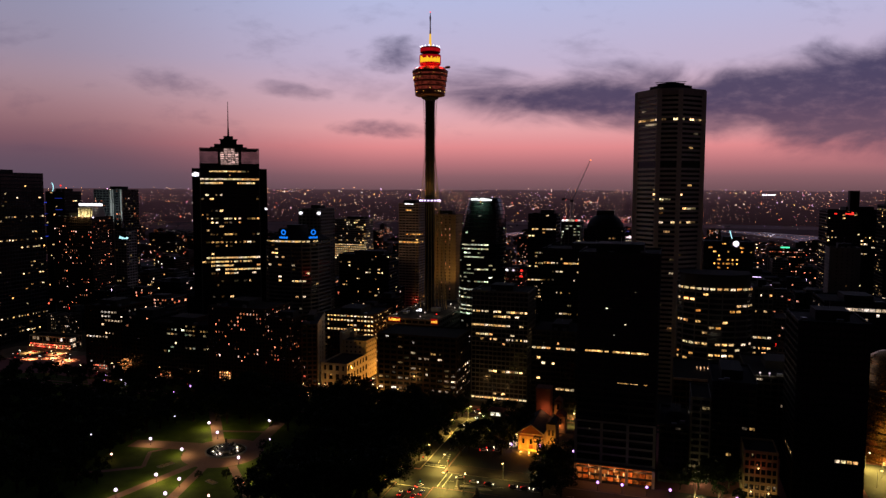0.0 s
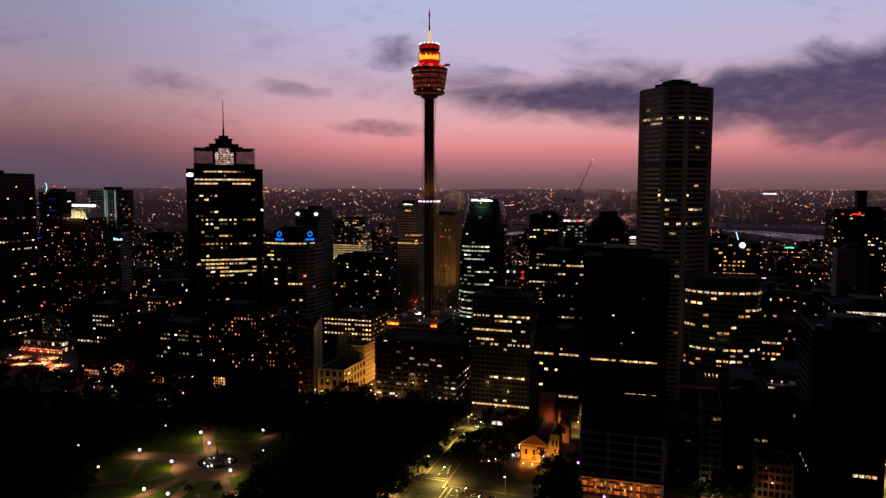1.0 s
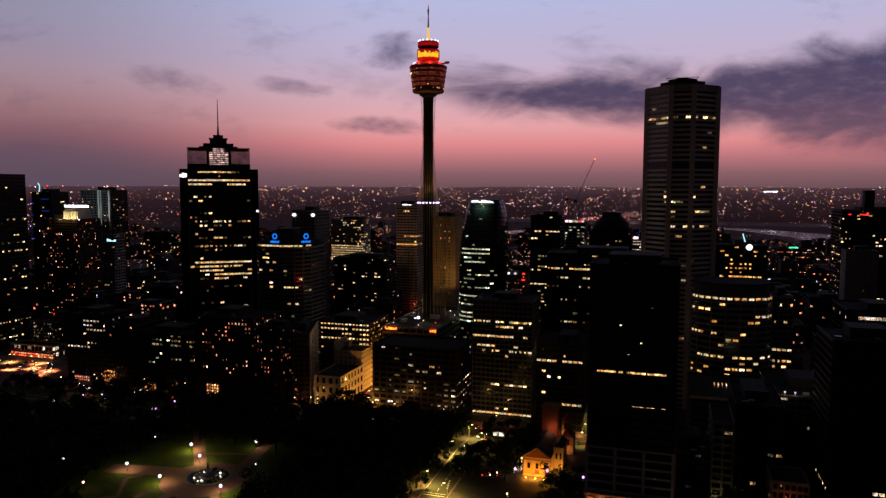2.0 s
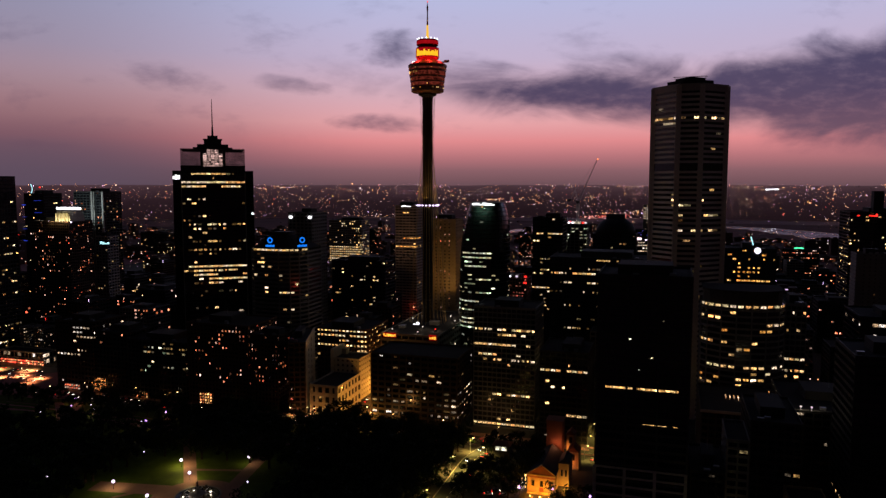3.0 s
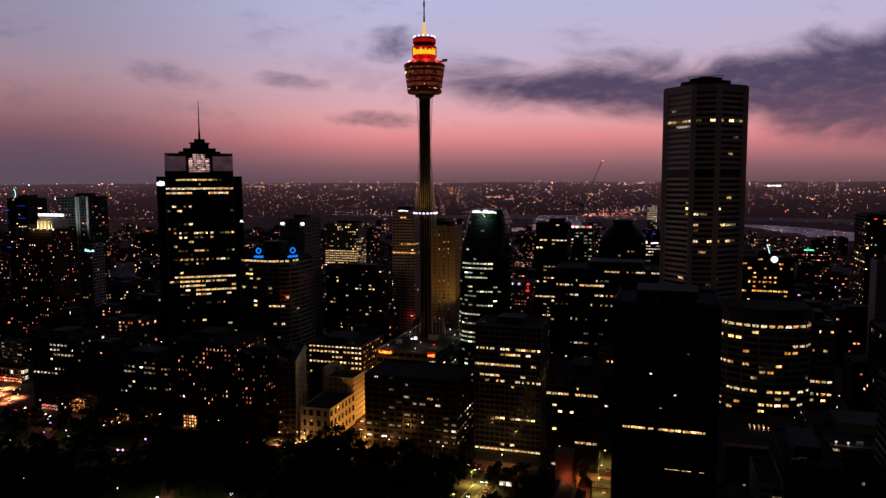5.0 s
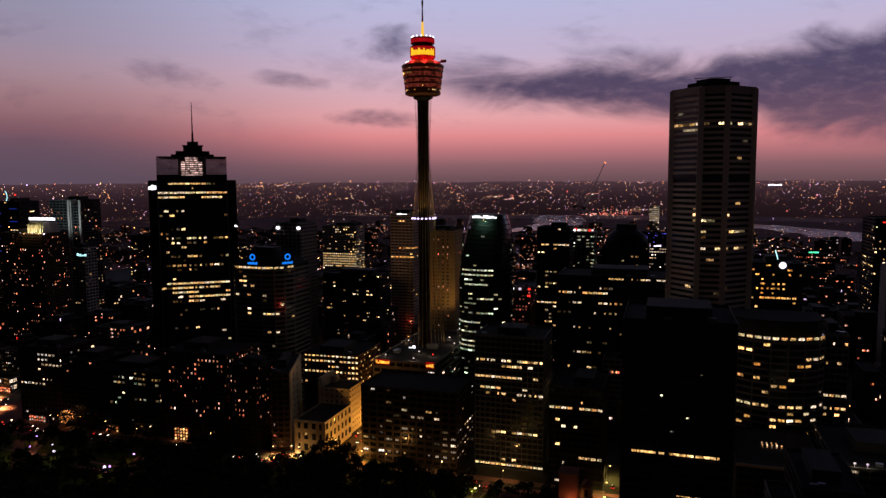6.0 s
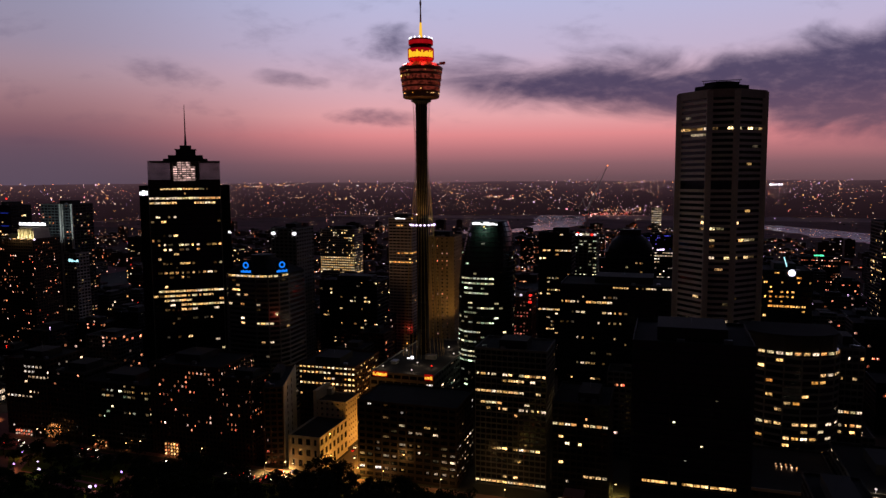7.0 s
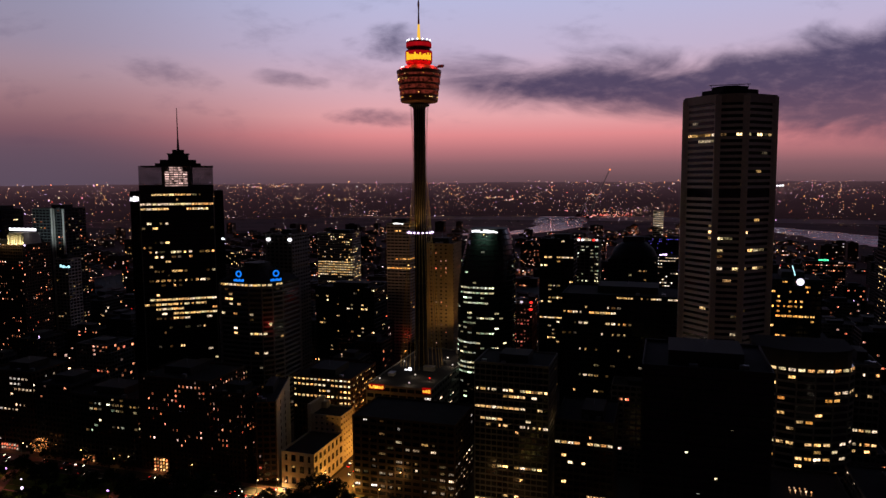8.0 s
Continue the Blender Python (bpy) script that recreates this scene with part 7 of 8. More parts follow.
sign("roof_sign", "red lit roof sign", (-168, 845.4, 48), 4, 4.2, SIGN_RED, letters=2, seed=10)


def disc_sign(x, y, z, r, material, label, squash=0.7):
    root = thing("disc_sign", (x, y, z), label, "sign")
    pts = [(r * math.cos(k * math.pi / 10), r * squash * math.sin(k * math.pi / 10)) for k in range(20)]
    part("disc", Solid().prism(pts, -0.1, 0.35), material, root).matrix_basis = pose(0, 0, 0, 90, 0, 0)
    part("emblem", Solid().prism([(a * 0.16, b * 0.16) for a, b in pts], 0.34, 0.5), METAL_DARK, root).matrix_basis = pose(0, 0, 0, 90, 0, 0)
    part("bracket", Solid().box(-r * 0.5, r * 0.5, 0.0, 0.6, -0.3, 0.3), METAL_DARK, root)


disc_sign(-402.5, 734.4, 126, 2.3, SIGN_WHITE, "small oval white lit sign on a tower corner")
disc_sign(-379.5, 734.4, 126, 2.3, SIGN_WHITE, "small oval white lit sign on a tower corner")
disc_sign(60.5, 725.2, 103.4, 2.7, lit("clock_face", [(0.88, 0.82, 1.0)], 1.8, 0.0), "large round white lit sign on an office block", 1.0)
part("sign_tube", Solid().rod((0, 0, 0), (-2.2, 0, 7.5), 0.45), SIGN_CYAN, thing("light_tube", (57, 727, 108), "slanting cyan light tube on a roof", "light"))


def lit_crown():
    root = thing("lit_lantern_house", (-672, 706, 117.5), "cream stepped roof crown washed with light under a white sign", "roof crown")
    part("drum", Solid().prism([(-11, -11), (11, -11), (11, 11), (-11, 11)], 0, 13, [(-9.5, -9.5), (9.5, -9.5), (9.5, 9.5), (-9.5, 9.5)]), RENDER_WHITE, root)
    for x in (-8, -2.7, 2.7, 8):
        part("fin", Solid().box(x - 0.9, x + 0.9, -12, -9.5, 0, 11).box(x - 1.5, x + 1.5, -11.6, -9.5, 8.5, 10.0), RENDER_WHITE, root)
    part("sign_rail", Solid().box(-19, 19, -1.0, 1.0, 12.9, 14.5), METAL_DARK, root)
    for k in range(12):
        part("bar", Solid().box(-18 + 3.0 * k, -15.6 + 3.0 * k, -1.4, -1.0, 14.5, 17.6 - 0.4 * (k % 2)), SIGN_WHITE, root)
    for x in (-16, 16, 0):
        part("floodlight", Solid().turned([(0.5, 0.3), (1.0, 1.0), (0.5, 1.8)], 8, x, -15), LAMP_WHITE, root)
        glow_point(root, (x * 0.6, -16.5, 2.5), 2600, (1.0, 0.85, 0.42), 0.5)


lit_crown()


def arc_light():
    root = thing("arc_light", (-830, 800, 149), "curved white light blade on a tower roof", "light")
    s = Solid()
    for k in range(6):
        a0, a1 = radians(-40 + 14 * k), radians(-40 + 14 * (k + 1))
        s.rod((9 * math.cos(a0) - 6, 0, 6 + 9 * math.sin(a0)), (9 * math.cos(a1) - 6, 0, 6 + 9 * math.sin(a1)), 0.5, 0.5, 6)
    part("blade", s, SIGN_CYAN, root)
    part("foot", Solid().rod((0.8, 0, -2), (0.8, 0, 1), 0.5), METAL_DARK, root)
    blue = lit("blue_edge_light", [(0.05, 0.1, 1.0)], 0.5, 0.6)
    for k in range(8):
        part("edge_light", Solid().box(-15, -9, -1.2, -0.4, -8 - 8 * k, -7.2 - 8 * k) if k % 2 else Solid().box(6, 18, -1.2, -0.4, -10 - 8 * k, -9.2 - 8 * k), blue, root)


arc_light()


def make_crane():
    root = thing("tower_crane", (-122, 945, 112), "luffing tower crane with a red-lit jib tip", "crane")
    s = Solid()
    for x, y in ((-1, -1), (1, -1), (1, 1), (-1, 1)):
        s.rod((x, y, -1), (x, y, 26), 0.18)
    for k in range(9):
        for a, b in (((-1, -1), (1, -1)), ((1, -1), (1, 1)), ((1, 1), (-1, 1)), ((-1, 1), (-1, -1))):
            s.rod((*a, 3 * k - 1), (*b, 3 * k + 2), 0.10)
    part("mast", s, STEEL, root)
    part("cab", Solid().box(-2, 2, -2, 2, 26, 29), METAL_DARK, root)
    s = Solid()
    tip = Vector((23, 0, 80))
    root_p = Vector((1, 0, 28))
    for o in ((0, -0.8, 0), (0, 0.8, 0), (-1.4, 0, 0.6)):
        s.rod(root_p + Vector(o), tip + Vector(o) * 0.3, 0.2, 0.12)
    for k in range(20):
        p, q = root_p.lerp(tip, k / 20), root_p.lerp(tip, (k + 1) / 20)
        f = 1 - 0.7 * k / 20
        s.rod(p + Vector((0, -0.8 * f, 0)), q + Vector((-1.4 * f, 0, 0.6 * f)), 0.09).rod(p + Vector((-1.4 * f, 0, 0.6 * f)), q + Vector((0, 0.8 * f, 0)), 0.09)
    part("jib", s, STEEL, root)
    part("counter_jib", Solid().rod((-1, 0, 28.5), (-11, 0, 31), 0.5).box(-13, -9, -1.2, 1.2, 28, 31), METAL_DARK, root)
    part("backstay", Solid().rod((-9, 0, 31), (-4, 0, 42), 0.12).rod((-4, 0, 42), (0, 0, 29), 0.2).rod((-4, 0, 42), tip, 0.07), STEEL, root)
    part("tip_light", Solid().turned([(0.2, -0.9), (0.9, -0.4), (0.9, 0.4), (0.2, 0.9)], 8, tip.x, tip.y), lit("crane_tip_light", [(1.0, 0.25, 0.08)], 2.0, 0.0), root, at=(0, 0, tip.z))
    part("work_light", Solid().box(-5, 4, -3, -2.6, 1, 3.4), lit("work_light", [(1.0, 0.85, 0.6)], 1.2, 0.5, 0.5), root)


make_crane()
for bx, by, bz, bm in ((-194, 847.5, 54.2, SIGN_RED), (-168, 847.5, 54.2, SIGN_RED), (-186, 847.5, 54.2, SIGN_WHITE), (-178, 847.5, 54.2, LAMP_ROOF), (-131, 932, 112.2, SIGN_WHITE), (-126.5, 932, 112.2, SIGN_WHITE), (-114, 932, 112.2, SIGN_RED), (-111, 934, 112.2, LAMP_ROOF), (-132, 950, 112.2, SIGN_RED)):
    spot = thing("roof_lamp", (bx, by, bz), "red work lamp on a roof edge" if bm is SIGN_RED else "bright white work lamp on a roof edge", "light", group="roof edge lamps")
    part("post", Solid().box(-0.1, 0.1, -0.1, 0.1, -0.3, 1.3), STEEL, spot)
    part("lamp", Solid().turned([(0.3, 1.2), (1.5, 1.7), (1.5, 3.2), (0.3, 3.7)], 8), bm, spot)
obstacle = thing("roof_beacon", (-816, 802, 148), "red obstacle lamp on a tower roof mast", "light")
part("beacon", Solid().turned([(0.2, 8.0), (1.1, 8.6), (1.1, 9.6), (0.2, 10.2)], 8), SIGN_RED, obstacle)
part("mast", Solid().rod((0, 0, 0), (0, 0, 8.1), 0.16, 0.12), METAL_DARK, obstacle)
dome = thing("dome_roof", (-64.5, 777, 112), "rounded dark metal roof over an office block", "roof")
part("vault", Solid().turned([(19.5, 0), (19, 5), (16.5, 10), (11, 14.5), (5, 16.5), (0.5, 17)], 24), METAL_BLACK, dome, smooth=True)
part("lantern", Solid().box(-9, 9, -5, 5, 15, 20), METAL_DARK, dome)

# ---- light on the tall tower and its neighbours ----
def flood(at, target, watts, colour, angle=60, size=0.5):
    data = bpy.data.lights.new("floodlight", "SPOT")
    data.energy, data.color, data.spot_size, data.spot_blend, data.shadow_soft_size = watts, colour, radians(angle), 0.6, size
    lamp = thing("floodlight", at, "rooftop floodlight placed to light a tower", "light", group="floodlights")
    part("case", Solid().box(-0.5, 0.5, -0.5, 0.5, -0.9, -0.3).rod((0, 0, -2.0), (0, 0, -0.8), 0.12), METAL_DARK, lamp)
    ob = new("light", data)
    ob.parent = lamp
    ob.matrix_basis = look((0, 0, 0), Vector(target) - Vector(at))


flood((-196, 690, 42.2), (-222, 720, 90), 22000, (1.0, 0.55, 0.14), 70)
# added flood with no known source, to bring out the striped tower's fins
flood((-694, 723, 119.4), (-702, 770, 136), 60000, (0.72, 0.92, 1.0), 85)
flood((-222, 692, 42.2), (-232, 720, 80), 5000, (1.0, 0.55, 0.14), 80)
flood((-188, 652, 42.2), (-203, 642, 90), 80000, (1.0, 0.60, 0.16), 34)
for k in range(3):
    a = radians(215 + 55 * k)
    flood((-215 + 9.8 * math.cos(a), 640 + 9.8 * math.sin(a), 144.4), (-215 + 5 * math.cos(a), 640 + 5 * math.sin(a), 172), 8000, (1.0, 0.66, 0.2), 62, 0.2)
# added flood, in place of city glow on the banded tower
flood((-312, 788, 84.2), (-313, 850, 100), 10000, (1.0, 0.52, 0.28), 80)


def wall_glow(name, label, at, watts, colour):
    root = thing(name, at, label, "light", group="wall lights")
    part("case", Solid().turned([(0.15, -0.3), (0.3, -0.1), (0.3, 0.1), (0.15, 0.3)], 8), LAMP_WARM, root)
    part("bracket", Solid().box(-0.1, 0.1, 0.2, 1.6, -0.1, 0.1), METAL_DARK, root)
    glow_point(root, (0, -0.5, 0), watts, colour, 0.25)


wall_glow("wall_light", "warm wall light that washes the brick store front", (-186, 516.6, 8), 1800, (1.0, 0.55, 0.15))
wall_glow("wall_light", "warm wall light that washes the store corner", (-217.0, 516.4, -4), 6500, (1.0, 0.50, 0.08))
wall_glow("wall_light", "amber wall light on the small masonry front", (42, 372.2, 5), 260, (1.0, 0.62, 0.2))
wall_glow("wall_light", "amber wall light on the small masonry front", (50, 372.2, 5), 260, (1.0, 0.62, 0.2))
wall_glow("wall_light", "red wall light on the small masonry front", (45, 372.2, 17), 110, (1.0, 0.08, 0.03))
wall_glow("wall_light", "pale yellow wall light by the stacked balconies", (18, 388.2, 4), 700, (1.0, 0.8, 0.35))
# added lamp: stands in for the roof sign's light on the glass
wall_glow("wall_light", "pale lamp added for the glow of a tower's roof sign", (-165.5, 638.6, 142), 5200, (0.8, 1.0, 0.75))
wall_glow("wall_light", "warm light among street trees", (-452, 511.8, -5), 160, (1.0, 0.5, 0.12))
wall_glow("wall_light", "warm light among street trees", (-392, 511.8, -5), 80, (1.0, 0.4, 0.1))
for lx, ly, lm in ((-229, 590, LAMP_ROOF), (-205, 585, LAMP_ROOF), (-195, 600, SIGN_RED), (-229, 640, LAMP_ROOF), (-190, 640, LAMP_ROOF), (-225, 668, SIGN_VIOLET), (-192, 672, LAMP_ROOF), (-208, 606, LAMP_ROOF), (-200, 660, LAMP_ROOF)):
    pole = thing("roof_lamp", (lx, ly, 40.6), "small lamp on a short post on the podium roof", "light", group="podium roof lamps")
    part("post", Solid().box(-0.06, 0.06, -0.06, 0.06, 0, 1.4), STEEL, pole)
    part("lamp", Solid().turned([(0.1, 1.4), (0.55, 1.7), (0.55, 2.2), (0.1, 2.5)], 8), lm, pole)
    glow_point(pole, (0, -0.4, 3.0), 500, (1.0, 0.75, 0.5), 0.2)
for hx, hy, hw, hd, hh in ((-204, 626, 8, 5, 3.2), (-222, 655, 5, 9, 2.4), (-196, 684, 7, 4, 4.0), (-226, 606, 4, 6, 2.2)):
    house = thing("roof_plant", (hx, hy, 40.6), "grey ventilation housing on the podium roof", "roof plant", group="podium roof plant")
    part("casing", Solid().box(-hw / 2, hw / 2, -hd / 2, hd / 2, 0, hh), CONCRETE_GREY, house)
    part("cap", Solid().box(-hw / 2 - 0.3, hw / 2 + 0.3, -hd / 2 - 0.3, hd / 2 + 0.3, hh, hh + 0.25), STEEL, house)
wall_glow("wall_light", "red light at the foot of a banded tower", (-303, 848.2, 14), 420, (1.0, 0.03, 0.02))
wall_glow("wall_light", "red light on the side of a drum-fronted tower", (-320, 598.0, 74), 260, (1.0, 0.04, 0.03))
part("work_lamp", Solid().box(-1.2, 1.2, -0.4, 0.4, 0, 2.2).box(-4, -2, -0.4, 0.4, -0.5, 0.8), SIGN_WHITE, thing("roof_lamp", (-218, 622, 40.6), "bright white work lamps on the podium roof", "light"))


# ---- the town behind ----
WATERS = []


def make_bay(name, points, label):
    """Still water: a ragged flat sheet along a bending line of (x, y, half width)."""
    s, left, right = Solid(), [], []
    steps = 8
    line = []
    for (xa, ya, wa), (xb, yb, wb) in zip(points, points[1:]):
        line += [(xa + (xb - xa) * k / steps, ya + (yb - ya) * k / steps, wa + (wb - wa) * k / steps) for k in range(steps)]
    line.append(points[-1])
    for i, (x, y, w) in enumerate(line):
        a, b = line[max(0, i - 1)], line[min(len(line) - 1, i + 1)]
        dx, dy = b[0] - a[0], b[1] - a[1]
        n = math.hypot(dx, dy)
        wl, wr = w * (1 + 0.35 * noise.noise((i * 0.5, 3, 0))), w * (1 + 0.35 * noise.noise((i * 0.5, 9, 0)))
        left.append((x - dy / n * wl, y + dx / n * wl))
        right.append((x + dy / n * wr, y - dx / n * wr))
    for l, r in zip(left, right):
        s.v += [(*l, STREET + 1.2), (*r, STREET + 1.2)]
    s.f += [(2 * i, 2 * i + 1, 2 * i + 3, 2 * i + 2) for i in range(len(line) - 1)]
    tagged(new(name, s.mesh(name, WATER)), label, "water", kind="structure")
    WATERS.extend(line)


make_bay("water_1", [(-575, 3800, 75), (-530, 3560, 110), (-490, 3330, 115), (-455, 3050, 95), (-475, 2800, 70), (-570, 2610, 55), (-760, 2500, 40)], "still harbour inlet that mirrors the pink sky")
make_bay("water_2", [(180, 3190, 50), (329, 3050, 80), (415, 2894, 100), (489, 2732, 115), (556, 2571, 150), (650, 2440, 160), (800, 2330, 120)], "still harbour inlet that mirrors the pink sky")


# two floors, paler with distance: haze put into the ground colour
drape("suburb_floor", (-3000, 1100), (1400.5, 2500), surface("suburb_floor", (0.10, 0.037, 0.036), 0.9, vary=0.5, grain=0.03, stain=0.006, bump=0.0, spec=0.05), "streets and gardens of the inner suburbs, the darker step of painted haze", "ground", 0.03, 60)
drape("suburb_floor", (-3400, 1300), (2500.5, 3450), surface("outer_suburb_floor", (0.19, 0.066, 0.066), 0.9, vary=0.5, grain=0.03, stain=0.006, bump=0.0, spec=0.05), "streets and gardens of the outer suburbs, the paler step of painted haze", "ground", 0.03, 60)


def on_water(x, y, m=30.0):
    return any(math.hypot(x - a, y - b) < w + m for a, b, w in WATERS)


def make_filler():
    """Blocks between and behind the towers, plain and mostly dark."""
    rng = random.Random(77)
    walls = [CONCRETE_DARK, BRICK_BROWN, CONCRETE_GREY, METAL_BLACK]
    glows = [PANES["lit_home_window"], PANES["lit_home_window"], PANES["lit_office_window"]]
    made, tries = 0, 0
    while made < 185 and tries < 14000:
        tries += 1
        y = 580 + 1150 * rng.random() ** 1.4
        x = rng.uniform(-1.12 * y, 0.30 * y) if rng.random() < 0.7 else rng.uniform(-0.05 * y, 0.34 * y)
        w, d = rng.uniform(22, 48), rng.uniform(20, 40)
        top = rng.uniform(14, 62) if y < 1000 else rng.uniform(8, 48)
        if made > 116:
            x, y, top = rng.uniform(-760, 160), rng.uniform(570, 1050), rng.uniform(4, 34)
        if -420 < x < -230 and y < 760:
            top = min(top, 38)
        if -260 < x < -120 and y > 640:
            top = min(top, 60)
        if x > -110 and y < 800:
            top = min(top, 60)
        box = (x - w / 2, x + w / 2, y - d / 2, y + d / 2)
        if any(box[0] < b + 5 and box[1] > a - 5 and box[2] < e + 5 and box[3] > c - 5 for a, b, c, e in FOOT) or (-252 < x + w / 2 and x - w / 2 < -219 and y < 740):
            continue
        FOOT.append(box)
        made += 1
        wall = rng.choice(walls)
        h = top - STREET
        word = {"dark_concrete": "dark concrete", "brown_brick": "brown brick", "grey_concrete": "grey concrete", "black_metal_panel": "black-clad"}[wall.name]
        root = thing("town_block", (x, y, STREET), "%s town block with scattered lit windows" % word, "building", group="town blocks")
        part("glazing", Solid().box(-w / 2 + 0.4, w / 2 - 0.4, -d / 2 + 0.4, d / 2 - 0.4, 0, h - 0.2), GLASS_DARK, root)
        n = max(2, int(h / 3.6))
        fl = h / n
        bands, panes = Solid(), Solid()
        for i in range(n + 1):
            bands.ring(rect(-w / 2, w / 2, -d / 2, d / 2), rect(-w / 2 + 0.5, w / 2 - 0.5, -d / 2 + 0.5, d / 2 - 0.5), i * fl, i * fl + (1.5 if i < n else 1.0))
        nx, ny = int(w / 3.6), int(d / 3.6)
        for i in range(nx + 1):
            px = -w / 2 + w * i / nx
            bands.box(px - 0.4, px + 0.4, -d / 2 - 0.05, -d / 2 + 0.45, 0, h).box(px - 0.4, px + 0.4, d / 2 - 0.45, d / 2 + 0.05, 0, h)
        for i in range(1, ny):
            py = -d / 2 + d * i / ny
            bands.box(-w / 2 - 0.05, -w / 2 + 0.45, py - 0.4, py + 0.4, 0, h).box(w / 2 - 0.45, w / 2 + 0.05, py - 0.4, py + 0.4, 0, h)
        p = rng.choice((0.02, 0.04, 0.06, 0.1)) if y < 820 else rng.choice((0.02, 0.05, 0.07, 0.10))
        for i in range(n):
            pf = p * rng.choice((0.4, 1, 1, 3))
            for k in range(nx):
                if rng.random() < pf:
                    cx = -w / 2 + w * (k + 0.5) / nx
                    panes.box(cx - 1.1, cx - 0.1, -d / 2 + 0.28, -d / 2 + 0.42, i * fl + 1.9, (i + 1) * fl - 0.3).box(cx + 0.1, cx + 1.1, -d / 2 + 0.28, -d / 2 + 0.42, i * fl + 1.9, (i + 1) * fl - 0.3)
            for k in range(ny):
                if rng.random() < pf:
                    cy = -d / 2 + d * (k + 0.5) / ny
                    panes.box(w / 2 - 0.42, w / 2 - 0.28, cy - 1.3, cy + 1.3, i * fl + 1.55, (i + 1) * fl - 0.1)
        tagged(part("facade", bands, wall, root), kind="stuff")
        if panes.v:
            tagged(part("window_grid", panes, rng.choice(glows), root), kind="stuff")
        part("roof", Solid().box(-w / 2 + 0.45, w / 2 - 0.45, -d / 2 + 0.45, d / 2 - 0.45, h - 0.3, h + 0.2), ROOFING, root)
        if rng.random() < 0.4:
            lx, ly = w * rng.uniform(-0.4, 0.4), -d * rng.uniform(0.25, 0.45)
            q = rng.uniform(0.35, 0.75)
            part("roof_lamp", Solid().box(lx - 0.1, lx + 0.1, ly - 0.1, ly + 0.1, h + 0.1, h + 2.2).turned([(0.1, h + 2.2), (q, h + 2.2 + q), (0.1, h + 2.2 + 2 * q)], 7, lx, ly), rng.choice((LAMP_ROOF, LAMP_ROOF, SIGN_VIOLET, SIGN_RED)), root)
        part("plant_room", Solid().box(-w * 0.25, w * 0.2, -d * 0.2, d * 0.25, h + 0.15, h + rng.uniform(2.5, 5)), CONCRETE_DARK, root)


tower("pale_lit_tower", "small far tower with every floor lit pale", (-62, -44), (1500, 1516), 121, RENDER_WHITE, GLASS_DARK, 4.0, 1.2, 3.0, 0.6, rows=[(z, 0, 1, .95) for z in range(96, 120, 4)], chance=0.2, seed=301, glow=LIT_WHITE, plant=False)
tower("blue_lit_hall", "broad far hall with a strip of blue light", (-84, 40), (1470, 1496), 74, METAL_BLACK, GLASS_DARK, 4.0, 1.2, 3.0, 0.6, rows=[(70, 0, 1, .7)], chance=0.08, seed=302, glow=window_light("blue_strip_window", [(0.12, 0.12, 1.0), (0.3, 0.2, 1.0)], 0.8, 0.6, 0.4), plant=False)
tower("exhibition_hall", "dark hall under white and violet roof signs", (-76, -22), (1100, 1130), 80, CONCRETE_DARK, GLASS_DARK, 4.0, 1.2, 3.4, 0.6, rows=[(76, 0, 1, .9), (72, .2, 1, .9), (66, 0, .7, .8), (58, .2, .8, .6), (46, 0, 1, .4)], chance=0.15, seed=303, glow=LIT_WHITE, plant=False)
sign("roof_sign", "white lit roof sign, its writing unreadable from afar", (-62, 1099, 81.5), 24, 7.0, lit("pink_white_sign_light", [(1.0, 0.72, 0.80)], 1.9, 0.1), letters=7, seed=31)
sign("roof_sign", "violet lit roof sign, its writing unreadable from afar", (-41, 1099, 81.5), 10, 5.0, SIGN_VIOLET, letters=3, seed=32)
tower("green_sign_block", "low far block under a green roof sign", (160, 214), (1300, 1326), 58, CONCRETE_DARK, GLASS_DARK, 4.0, 1.2, 3.4, 0.6, rows=[(50, 0, 1, .6), (42, 0, 1, .5)], chance=0.2, seed=304, glow=LIT_HOME, plant=False)
sign("roof_sign", "green lit roof sign, its writing unreadable from afar", (184, 1299, 59), 14, 4.0, SIGN_GREEN, letters=5, seed=33)
sign("roof_sign", "white lit sign along a flat roof", (112, 1098, 31), 30, 2.2, SIGN_VIOLET, letters=7, seed=34)
tower("truss_hall", "flat-roofed hall with small violet lamps", (84, 150), (1099, 1135), 30.5, CONCRETE_DARK, GLASS_DARK, 4.0, 1.4, 3.4, 0.6, chance=0.14, seed=305, glow=LIT_HOME, plant=False)
make_filler()


